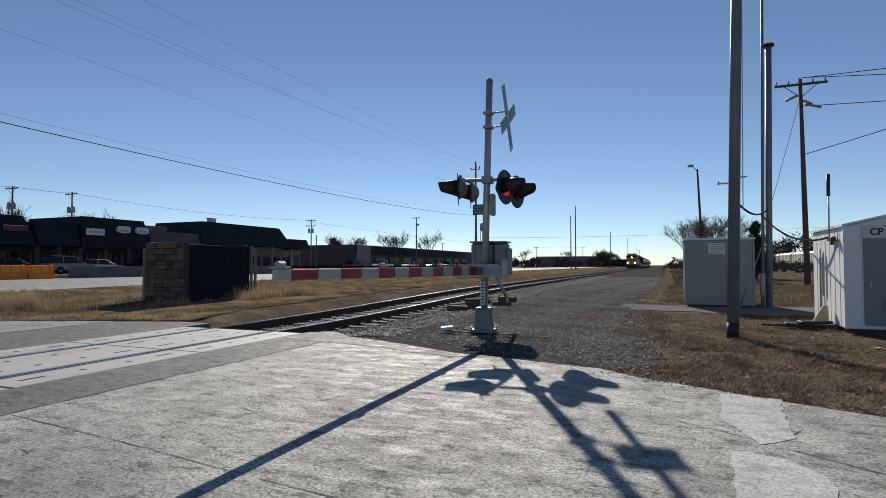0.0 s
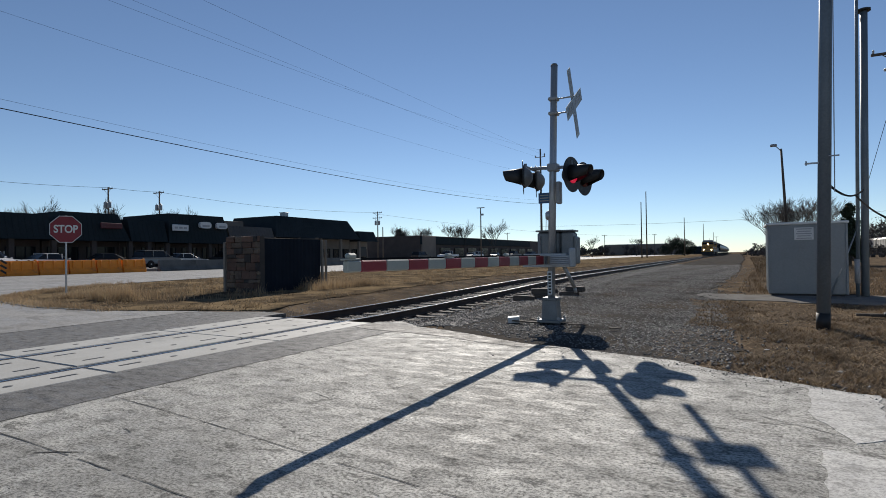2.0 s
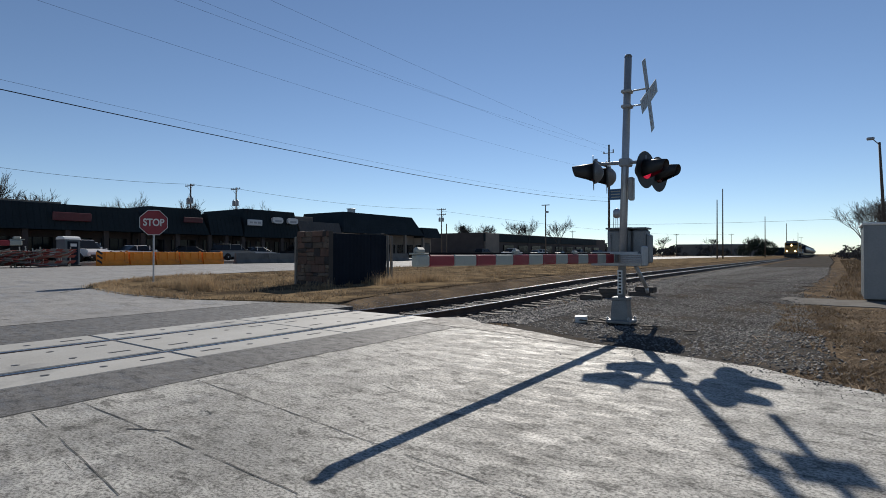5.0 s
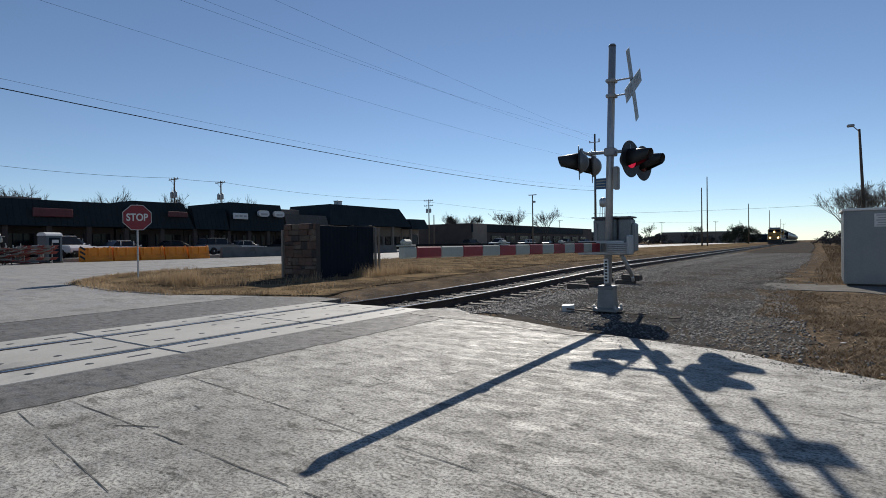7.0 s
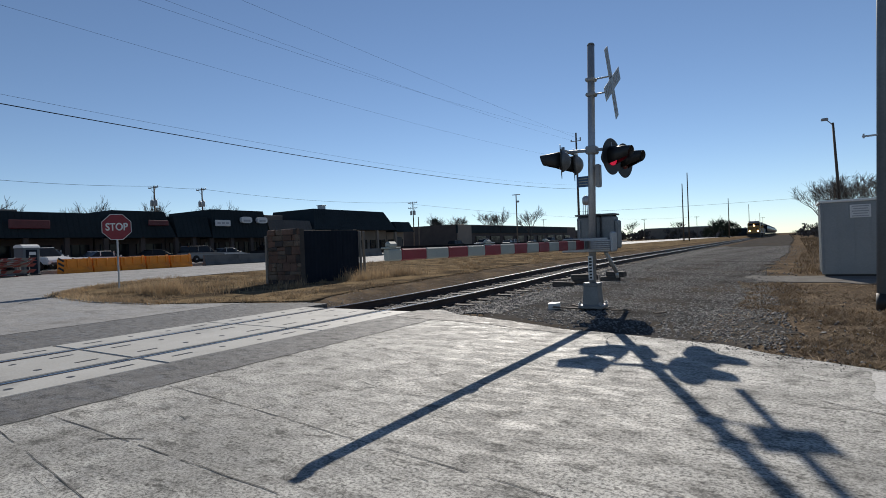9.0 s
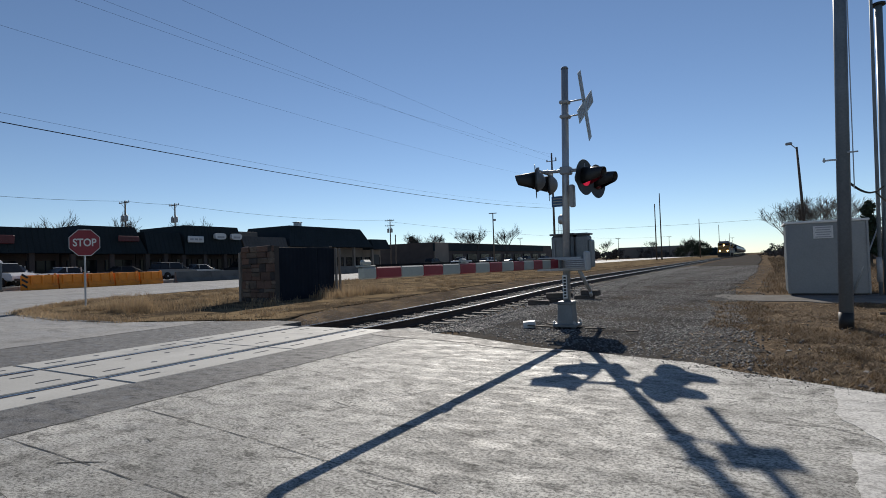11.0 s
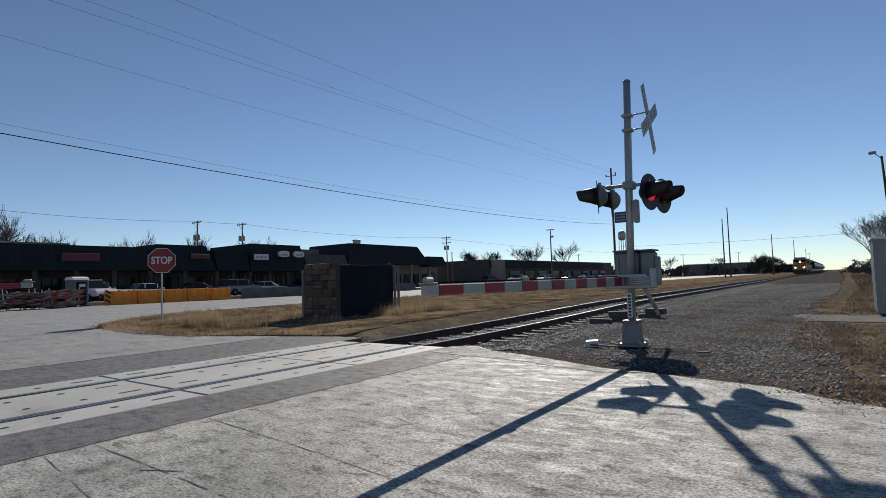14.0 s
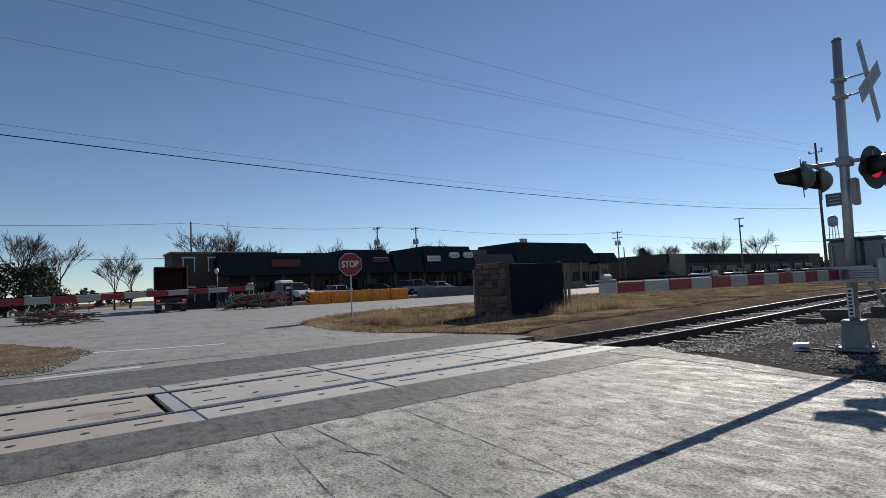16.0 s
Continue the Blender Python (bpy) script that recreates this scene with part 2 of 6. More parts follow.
    "palegravel": mat("pale_packed_gravel", (0.23, 0.222, 0.208), (0.15, 0.143, 0.133), 2.0, 60, 0.95, 0.6, stain=(0.16, 0.148, 0.13), stain_scale=0.8, dist=0.02, spec=0.0),
    "cream": mat("cream_freight_car_paint", (0.5, 0.47, 0.41), (0.4, 0.37, 0.32), 0.6, 8, 0.6, 0.1, stain=(0.3, 0.26, 0.21), stain_scale=0.5),
    "twigs": mat("far_bark", (0.06, 0.052, 0.047), (0.04, 0.035, 0.032), 3, 30, 0.9, 0.3),
    "redstone": mat("red_brown_stone", (0.15, 0.085, 0.06), (0.08, 0.048, 0.036), 4, 30, 0.85, 0.6, vary=0.4, dist=0.02),
    "darkstone": mat("sooty_stone", (0.055, 0.045, 0.04), (0.03, 0.025, 0.024), 4, 30, 0.85, 0.6, vary=0.4, dist=0.02),
    "greywood": mat("grey_weathered_timber", (0.27, 0.245, 0.21), (0.13, 0.115, 0.1), 2, 25, 0.85, 0.5, stretch=(6, 6, 0.6)),
    "cedar": mat("dark_cedar_leaf", (0.035, 0.05, 0.022), (0.02, 0.03, 0.014), 2, 30, 0.8, 0.2, vary=0.4),
    "thatch": mat("brown_thatch", (0.27, 0.192, 0.118), (0.13, 0.095, 0.062), 0.35, 3, 0.9, 0.0, vary=0.6, spec=0.2, glow_through=0.15),
    "strawgrass": mat("straw_grass", (0.45, 0.335, 0.205), (0.24, 0.175, 0.11), 0.3, 2.5, 0.85, 0.0, vary=0.4, spec=0.2, glow_through=0.3),
}


# ---- shape helpers ----
def bx(bm, c, s, bevel=0.0, m=None):
    """A box of size s round c, with its edges taken off by bevel, turned by m about c."""
    r = bmesh.ops.create_cube(bm, size=1.0)
    vs = r["verts"]
    for v in vs:
        v.co = Vector((v.co.x * s[0], v.co.y * s[1], v.co.z * s[2]))
    if bevel:
        es = list({e for v in vs for e in v.link_edges})
        out = bmesh.ops.bevel(bm, geom=es, offset=bevel, segments=1, affect="EDGES")
        vs = list({v for f in out["faces"] for v in f.verts} | {v for v in vs if v.is_valid})
    for v in vs:
        v.co = (m @ v.co if m else v.co) + Vector(c)
    return vs


def cyl(bm, p, q, r0, r1=None, n=12, cap=True):
    """A round bar from p to q."""
    p, q = Vector(p), Vector(q)
    r1 = r0 if r1 is None else r1
    d = q - p
    rot = d.to_track_quat("Z", "Y").to_matrix()
    rings = []
    for c, r in ((p, r0), (q, r1)):
        rings.append([bm.verts.new(c + rot @ Vector((r * math.cos(2 * math.pi * i / n), r * math.sin(2 * math.pi * i / n), 0))) for i in range(n)])
    for i in range(n):
        fc = bm.faces.new((rings[0][i], rings[0][(i + 1) % n], rings[1][(i + 1) % n], rings[1][i]))
        fc.smooth = n > 6
    if cap:
        bm.faces.new(rings[0][::-1])
        bm.faces.new(rings[1])


def lathe(bm, prof, axis_m, n=20):
    """Turns the profile (radius, height) about z, then lays it by axis_m."""
    rings = [[bm.verts.new(axis_m @ Vector((r * math.cos(2 * math.pi * i / n), r * math.sin(2 * math.pi * i / n), z))) for i in range(n)] for r, z in prof]
    for a, b in zip(rings, rings[1:]):
        for i in range(n):
            bm.faces.new((a[i], a[(i + 1) % n], b[(i + 1) % n], b[i])).smooth = True
    bm.faces.new(rings[0][::-1])
    bm.faces.new(rings[-1])


def prism(bm, pts, lo, hi, axis="z"):
    """The outline pts (two coordinates), drawn out along the axis from lo to hi."""
    def at(p, h):
        return {"z": (p[0], p[1], h), "x": (h, p[0], p[1]), "y": (p[0], h, p[1])}[axis]
    a = [bm.verts.new(at(p, lo)) for p in pts]
    b = [bm.verts.new(at(p, hi)) for p in pts]
    n = len(pts)
    for i in range(n):
        bm.faces.new((a[i], a[(i + 1) % n], b[(i + 1) % n], b[i]))
    bm.faces.new(a[::-1])
    bm.faces.new(b)
    return a + b


def mesh_of(bm, name, material):
    bmesh.ops.recalc_face_normals(bm, faces=bm.faces)
    me = bpy.data.meshes.new(name)
    bm.to_mesh(me)
    bm.free()
    me.materials.append(M[material] if isinstance(material, str) else material)
    return me


def part(name, bm, material, parent=None, label="", m=None):
    """Links a bmesh as one mesh object, under a thing or a part."""
    ob = new(name, mesh_of(bm, name, material))
    ob.parent = parent
    if m is not None:
        ob.matrix_basis = m
    if label:
        ob["label"] = label
    return ob


def piece(name, me, parent, m):
    ob = new(name, me)
    ob.parent = parent
    ob.matrix_basis = m
    return ob


def thing(name, label, category, m=None, group="", kind=""):
    """An empty at the thing's base."""
    ob = new(name)
    ob.empty_display_size = 0.1
    if m is not None:
        ob.matrix_basis = m
    return tagged(ob, label, category, group, kind)


def raw(name, verts, faces, material, parent=None, smooth=False):
    """A mesh from arrays of corners and triangles."""
    me = bpy.data.meshes.new(name)
    verts, faces = np.asarray(verts, "f"), np.asarray(faces, "i")
    k = faces.shape[1]
    me.vertices.add(len(verts)); me.vertices.foreach_set("co", verts.ravel())
    me.loops.add(faces.size); me.loops.foreach_set("vertex_index", faces.ravel())
    me.polygons.add(len(faces)); me.polygons.foreach_set("loop_start", np.arange(0, faces.size, k, dtype="i"))
    me.update(calc_edges=True)
    if smooth:
        me.polygons.foreach_set("use_smooth", np.ones(len(faces), bool))
    me.materials.append(M[material])
    ob = new(name, me)
    ob.parent = parent
    return ob


def lettering(text, size, material, parent, m, name="lettering"):
    cu = bpy.data.curves.new(name, "FONT")
    cu.body, cu.size, cu.align_x, cu.align_y, cu.extrude, cu.offset = text, size, "CENTER", "CENTER", 0.003, size * 0.025
    tmp = new(name, cu)
    me = bpy.data.meshes.new_from_object(tmp.evaluated_get(bpy.context.evaluated_depsgraph_get()))
    bpy.data.objects.remove(tmp)
    me.materials.clear()
    me.materials.append(M[material])
    return piece(name, me, parent, m)


# ---- ground ----
def rise(x, y):
    """The land rises a hand's width away from the crossing."""
    s = np.clip((np.hypot(x, y) - 11) / 15, 0, 1)
    return 0.2 * s * s * (3 - 2 * s)


TRACK_X, GAUGE = -7.215, 1.505
END = 8.35


def land(x, y):
    x, y = np.asarray(x, float), np.asarray(y, float)
    z = rise(x, y) - 0.03
    d = np.abs(x - TRACK_X)
    bed = np.clip((2.6 - d) / 1.0, 0, 1) * np.clip((y - END) / 0.35, 0, 1)
    z = z - 0.17 * bed
    return z - 0.15 * ((d < 1.3) & (y <= END + 0.2))


def spread(inner, step, outer):
    a = list(np.arange(inner[0], inner[1] + 1e-6, step))
    w = step
    lo, hi = a[0], a[-1]
    left, right = [], []
    while lo > outer[0] or hi < outer[1]:
        w = min(w * 1.35, 300)
        lo, hi = lo - w, hi + w
        left.insert(0, lo); right.append(hi)
    return np.array(left + a + right)


def sheet(name, xs, ys, fn, material, keep=None):
    X, Y = np.meshgrid(xs, ys)
    V = np.stack([X.ravel(), Y.ravel(), fn(X.ravel(), Y.ravel())], 1)
    nx, ny = len(xs), len(ys)
    i = np.arange((nx - 1) * (ny - 1))
    r, c = i // (nx - 1), i % (nx - 1)
    a = r * nx + c
    return raw(name, V, np.stack([a, a + 1, a + nx + 1, a + nx], 1), material, smooth=True)


gx = np.unique(np.round(np.concatenate([spread((-30, 10), 1.0, (-3000, 3000)), np.arange(-11, -3.4, 0.1)]), 3))
gy = np.unique(np.round(np.concatenate([spread((-8, 34), 1.0, (-3000, 3000)), np.arange(8.2, 9.01, 0.1)]), 3))
ground = tagged(sheet("ground", gx, gy, land, "soil"), "bare dry soil with sparse dead grass", "ground", kind="structure")


def paved(name, pts, material, label, lift=0.0, kind="structure", step=2.0, top=None):
    """A flat layer with the outline pts that follows the land."""
    bm = bmesh.new()
    bm.faces.new([bm.verts.new((x, y, 0)) for x, y in pts])
    for k, ax in ((0, (1, 0, 0)), (1, (0, 1, 0))):
        lo, hi = min(p[k] for p in pts), max(p[k] for p in pts)
        st = max(step, (hi - lo) / 60)
        v = lo + st
        while v < hi:
            bmesh.ops.bisect_plane(bm, geom=bm.verts[:] + bm.edges[:] + bm.faces[:], plane_co=(v if k == 0 else 0, v if k == 1 else 0, 0), plane_no=ax)
            v += step if -30 < v < 32 else st
    up = bmesh.ops.extrude_face_region(bm, geom=bm.faces[:])
    tops = {v for v in up["geom"] if isinstance(v, bmesh.types.BMVert)}
    for v in bm.verts:
        v.co.z = float(rise(v.co.x, v.co.y)) + (lift if v in tops else -0.12)
    return tagged(part(name, bm, material), label, name.split("_")[0], kind=kind)


def ragged(pts, step, amp, seed):
    """An outline broken up into an uneven edge."""
    r = random.Random(seed)
    out = []
    for (x0, y0), (x1, y1) in zip(pts, pts[1:] + pts[:1]):
        k = max(1, int(math.hypot(x1 - x0, y1 - y0) / step))
        out += [(x0 + (x1 - x0) * i / k + r.gauss(0, amp), y0 + (y1 - y0) * i / k + r.gauss(0, amp)) for i in range(k)]
    return out


paved("road_east", [(-4.79, -14), (14, -14), (14, 3.0), (6, 4.7), (1.95, 5.5), (1.26, 5.8), (0.7, 6.1), (0.0, 6.45), (-0.45, 6.82), (-1.22, 7.0), (-1.95, 7.2), (-2.44, 7.26), (-3.2, 7.64), (-4.06, 8.02), (-4.80, 8.25)], "concrete", "worn sunlit concrete apron with cracks")
paved("asphalt_east", [(-5.8, -14), (-4.795, -14), (-4.805, 8.30), (-5.4, 8.75), (-5.8, 8.5)], "asphalt", "dark asphalt strip beside the crossing panels")
paved("asphalt_west", [(-10.9, -14), (-8.65, -14), (-8.65, 9.0), (-9.3, 9.0), (-10.9, 8.4)], "asphalt", "dark asphalt strip beside the crossing panels")
paved("road_west", [(-46, -60), (-10.905, -60), (-10.905, 8.5), (-13.13, 7.52), (-15.43, 7.21), (-18.3, 7.45), (-19.2, 7.9), (-21.3, 9.9), (-23.6, 13.4), (-24.9, 17.3), (-25.7, 22), (-26, 40), (-26, 700), (-46, 700)], "road", "faded grey asphalt street with light wear")
paved("street_end", [(-140, -60), (-46.005, -60), (-46.005, 17.9), (-140, 17.9)], "road", "grey side street beside the shops", lift=-0.01)
paved("parking_lot", [(-140, 17.91), (-47.5, 17.91), (-47.5, 200), (-140, 200)], "road", "grey parking lot in front of the shops", lift=0.25)
paved("street_edge", [(-47.49, 17.91), (-46.005, 17.91), (-46.005, 200), (-47.49, 200)], "road", "grey street edge behind the barriers", lift=-0.01)
paved("gravel_yard", ragged([(-4.3, 7.6), (-3.2, 7.2), (-2.44, 6.9), (-1.2, 6.6), (-0.4, 6.3), (0.1, 8.0), (-0.5, 12), (-0.6, 17), (0.0, 30), (1.0, 90), (1.5, 300), (-4.4, 300), (-4.4, 90)], 0.35, 0.1, 5), "gravel", "grey crushed stone beside the track", lift=-0.015)
paved("dirt_path", ragged([(-0.6, 15.6), (1.5, 15.2), (9, 14.5), (9, 17.0), (4, 17.3), (0.9, 17.3), (-0.9, 17.2)], 0.35, 0.12, 6), "palegravel", "packed gravel path to the hut", lift=-0.012)
paved("grass_verge", ragged([(-9.6, 9.4), (-10.7, 8.95), (-13.1, 7.7), (-15.4, 7.4), (-18.2, 7.6), (-19.0, 8.0), (-21.1, 10.0), (-23.4, 13.5), (-24.7, 17.4), (-25.5, 22), (-25.8, 40), (-25.9, 300), (-12.0, 300), (-10.6, 30), (-10.3, 12)], 0.5, 0.05, 7), "turf", "dead straw-coloured turf between street and track", lift=-0.004)


def lz(x, y):
    return float(land(x, y))


def rz(x, y):
    return float(rise(x, y))


# ---- railway track ----
track = thing("railway_track", "single railway track of rusty rails on dark timber ties", "railway", kind="structure")
RAIL = [(-0.075, -0.17), (0.075, -0.17), (0.075, -0.155), (0.012, -0.13), (0.012, -0.045), (0.036, -0.03), (0.036, -0.004), (-0.036, -0.004), (-0.036, -0.03), (-0.012, -0.045), (-0.012, -0.13), (-0.075, -0.155)]
rail_ys = [-60, -14, 4, 8, 10, 12, 14, 16, 18, 20, 22, 24, 27, 32, 45, 80, 140, 260, 500, 1100]


def along(prof, x0, name, material, dz=0.0):
    bm = bmesh.new()
    rings = []
    for y in rail_ys:
        rings.append([bm.verts.new((x0 + px, y, rz(x0, y) + pz + dz)) for px, pz in prof])
    n = len(prof)
    for a, b in zip(rings, rings[1:]):
        for i in range(n):
            bm.faces.new((a[i], a[(i + 1) % n], b[(i + 1) % n], b[i]))
    bm.faces.new(rings[0]); bm.faces.new(rings[-1])
    return part(name, bm, material, track)


for s in (-1, 1):
    x0 = TRACK_X + s * GAUGE / 2
    along(RAIL, x0, "rail", "rail")
    along([(-0.018, -0.006), (0.020, -0.006), (0.016, 0.002), (-0.014, 0.002)], x0, "rail_head", "railtop")

bm = bmesh.new()
bx(bm, (0, 0, 0), (2.6, 0.22, 0.17), 0.015)
tie_mesh = mesh_of(bm, "tie", "tie")
rng = random.Random(4)
bm = bmesh.new()
for s in (-1, 1):
    for q in (-1, 1):
        bx(bm, (s * GAUGE / 2 + q * 0.12, 0, 0.01), (0.1, 0.19, 0.02))
        cyl(bm, (s * GAUGE / 2 + q * 0.11, 0.05, 0.0), (s * GAUGE / 2 + q * 0.11, 0.05, 0.045), 0.014, n=6)
plate_mesh = mesh_of(bm, "tie_plate", "rail")
for i in range(230):
    y = END + 0.35 + i * 0.53
    z = rz(TRACK_X, y) - 0.255 + rng.uniform(-0.012, 0.012)
    t = piece("tie", tie_mesh, track, pose(TRACK_X + rng.uniform(-0.05, 0.05), y + rng.uniform(-0.03, 0.03), z, 0, 0, rng.uniform(-1.2, 1.2)))
    if i < 70:
        piece("tie_plate", plate_mesh, track, pose(TRACK_X, y, rz(TRACK_X, y) - 0.172))

# ---- crossing panels ----
crossing = thing("level_crossing", "pale concrete crossing panels with dark rail gaps", "level crossing", kind="structure")
XL, XR = TRACK_X - GAUGE / 2, TRACK_X + GAUGE / 2
strips = [(-8.64, XL - 0.075), (XL + 0.115, XR - 0.115), (XR + 0.075, -5.8)]
seams = [8.33, 6.0, 3.6, 1.28, -1.1, -3.5, -5.9, -8.3]
# Slots and holes are solid pieces; the shade inside them is put in as black.
bm = bmesh.new(); bx(bm, (0, 0, 0), (0.05, 0.25, 0.014)); slot_mesh = mesh_of(bm, "lifting_slot", "black")
bm = bmesh.new(); cyl(bm, (0, 0, -0.006), (0, 0, 0.006), 0.042, n=10); hole_mesh = mesh_of(bm, "bolt_hole", "black")
for k, (b, a) in enumerate(zip(seams, seams[1:])):
    for j, (x0, x1) in enumerate(strips):
        old = k >= 3
        bm = bmesh.new()
        gap = 0.09 if k in (2, 3) else 0.012
        lo, hi = a + (0.10 if k == 2 else gap / 2), b - (0.04 if k == 3 else 0.012 if k != 2 else 0.03)
        if old and j == 1:
            hi -= 0.12
        bx(bm, ((x0 + x1) / 2, (lo + hi) / 2, -0.09), (x1 - x0, hi - lo, 0.19), 0.012)
        p = part("panel", bm, "oldpanel" if old else "panel", crossing)
        p["label"] = "tan stained concrete panel" if old else "pale concrete panel"
        for u in (0.15, 0.38, 0.62, 0.85):
            yy = lo + (hi - lo) * u
            for v in ((0.25, 0.75) if j == 1 else (0.5,)):
                xx = x0 + (x1 - x0) * v
                piece("lifting_slot" if (u in (0.15, 0.85)) else "bolt_hole", slot_mesh if u in (0.15, 0.85) else hole_mesh, crossing, pose(xx + rng.uniform(-0.03, 0.03), yy, 0.001))
for x, inner in ((XL, 1), (XR, -1)):
    for s, w in ((-inner, 0.034), (inner, 0.072)):
        bm = bmesh.new()
        bx(bm, (x + s * (0.038 + w / 2), -0.9, -0.095), (w, 18.4, 0.05))
        part("flangeway_rubber", bm, "rubber", crossing)
for y, wide in ((3.6, 0.12), (1.28, 0.16)):
    bm = bmesh.new()
    bx(bm, (TRACK_X, y + 0.01, -0.03), (2.84, wide, 0.05))
    part("joint_filler", bm, "asphalt" if y > 2 else "greypaint", crossing)

# ---- worn marks and slab joints on the concrete ----
joints = thing("slab_joint", "dark cracked joint between concrete slabs", "pavement joint", kind="structure")


def crack(pts, w, material="tar", parent=joints, name="crack"):
    """A ragged strip that lies on the pavement through pts."""
    bm = bmesh.new()
    r = random.Random(len(pts) * 7 + int(pts[0][0] * 100))
    line = []
    for (x0, y0), (x1, y1) in zip(pts, pts[1:]):
        k = max(2, int(math.hypot(x1 - x0, y1 - y0) / 0.12))
        line += [(x0 + (x1 - x0) * i / k, y0 + (y1 - y0) * i / k) for i in range(k)]
    line.append(pts[-1])
    prev, breaks = None, w < 0.02
    for i, (x, y) in enumerate(line):
        a, b = line[max(0, i - 1)], line[min(len(line) - 1, i + 1)]
        d = Vector((b[0] - a[0], b[1] - a[1])).normalized()
        broad = w > 0.2
        nrm = Vector((-d.y, d.x)) * w * (r.uniform(0.34, 0.5) if broad else r.uniform(0.15, 0.6))
        off = Vector((-d.y, d.x)) * w * (r.uniform(-0.04, 0.04) if broad else r.uniform(-0.5, 0.5))
        c = Vector((x, y)) + off
        now = [bm.verts.new((c.x + nrm.x, c.y + nrm.y, rz(x, y) + 0.0035)), bm.verts.new((c.x - nrm.x, c.y - nrm.y, rz(x, y) + 0.0035))]
        if prev and not (breaks and r.random() < 0.12):
            bm.faces.new((prev[0], prev[1], now[1], now[0]))
        prev = now
    return part(name, bm, material, parent)


# ---- crossing gate ----
def flasher(parent, c, face, lit, shell="black"):
    """One crossing lamp: thin round black background, domed housing behind it, red lens under a long tapered hood."""
    f3 = Vector(face).normalized()
    m = Matrix.Translation(c) @ f3.to_track_quat("Z", "Y").to_matrix().to_4x4()
    bm = bmesh.new()
    lathe(bm, [(0.298, -0.006), (0.305, 0.0), (0.298, 0.006)], m, 36)
    back = part("background", bm, "black", parent)
    bm = bmesh.new()
    lathe(bm, [(0.03, -0.17), (0.08, -0.155), (0.14, -0.11), (0.185, -0.04), (0.195, -0.008)], m, 24)
    part("lamp_housing", bm, shell, parent)
    bm = bmesh.new()
    lathe(bm, [(0.15, 0.007), (0.15, 0.02), (0.11, 0.035), (0.05, 0.045)], m, 24)
    part("lens", bm, "lens_lit" if lit else "lens", back)
    up = (m.to_3x3().inverted() @ Vector((0, 0, 1)))
    a0 = math.atan2(up.y, up.x)
    ux, uy = math.cos(a0), math.sin(a0)
    bm = bmesh.new()
    n, rings = 24, []
    for i in range(n + 1):
        a = a0 + radians(-138 + 276 * i / n)
        low = abs(i / n - 0.5) * 2
        depth = 0.35 - 0.05 * low ** 3
        ring = []
        for k, t in ((0, 0.0), (0, 0.5), (0, 1.0), (1, 1.0), (1, 0.5), (1, 0.0)):
            q = 0.170 - 0.072 * t - 0.006 * k
            lift = 0.035 * t
            ring.append(bm.verts.new(m @ Vector((q * math.cos(a) + ux * lift, q * math.sin(a) + uy * lift, 0.007 + depth * t))))
        rings.append(ring)
    for a, b in zip(rings, rings[1:]):
        for i in range(6):
            bm.faces.new((a[i], a[(i + 1) % 6], b[(i + 1) % 6], b[i])).smooth = True
    bm.faces.new(rings[0]); bm.faces.new(rings[-1][::-1])
    part("hood", bm, "black", back)


MX, MY = -2.755, 9.60


def gate_arm(parent, base, tip):
    """The striped arm, broad at the mast, with three small lamps on top."""
    b, t = Vector(base), Vector(tip)
    d = (t - b)
    L = d.length
    rot = d.to_track_quat("X", "Z").to_matrix().to_4x4()
    m = Matrix.Translation(b) @ rot
    arm = thing_part("gate_arm", parent, m)
    edges = [(L - 0.20, L, "armwhite")]
    x = L - 0.20
    i = 0
    while x > 0.05:
        x1 = max(0.0, x - 0.406)
        edges.append((x1, x, "red" if i % 2 == 0 else "armwhite"))
        x, i = x1, i + 1
    for x0, x1, c in edges:
        hgt = 0.105 + 0.055 * (1 - (x0 + x1) / 2 / L)
        bm = bmesh.new()
        bx(bm, ((x0 + x1) / 2, 0, 0), (x1 - x0, 0.065, hgt), 0.012)
        part("stripe", bm, c, arm)
    for u in (0.995, 0.66, 0.33):
        bm = bmesh.new()
        bx(bm, (L * u - 0.05, 0, 0.092), (0.13, 0.06, 0.06), 0.02)
        bx(bm, (L * u - 0.05, 0, 0.064), (0.24, 0.045, 0.016), 0.004)
        part("arm_lamp", bm, "armwhite", arm)
    bm = bmesh.new()
    cyl(bm, (0.2, 0.0, 0.085), (L - 0.1, 0.0, 0.068), 0.009, n=6)
    part("lamp_cable", bm, "wire", arm)
    return arm


def thing_part(name, parent, m):
    ob = new(name)
    ob.empty_display_size = 0.1
    ob.parent = parent
    ob.matrix_basis = m
    return ob


gate = thing("crossing_gate", "grey railroad crossing mast with red flashers and lowered striped arm", "crossing gate")
bm = bmesh.new()
cyl(bm, (MX, MY, 0.3), (MX + 0.125, MY, 4.62), 0.065, 0.062, 20)
part("mast", bm, "galv", gate)
bm = bmesh.new()
cyl(bm, (MX + 0.125, MY, 4.62), (MX + 0.1255, MY, 4.655), 0.068, 0.05, 20)
part("mast_cap", bm, "alu", gate)
bm = bmesh.new()
prism(bm, [(-0.145, -0.145), (0.145, -0.145), (0.145, 0.145), (-0.145, 0.145)], 0.05, 0.40)
for v in bm.verts:
    if v.co.z > 0.3:
        v.co.x *= 0.85; v.co.y *= 0.85
bmesh.ops.translate(bm, verts=bm.verts, vec=(MX, MY, 0))
bx(bm, (MX, MY, 0.43), (0.27, 0.27, 0.06), 0.01)
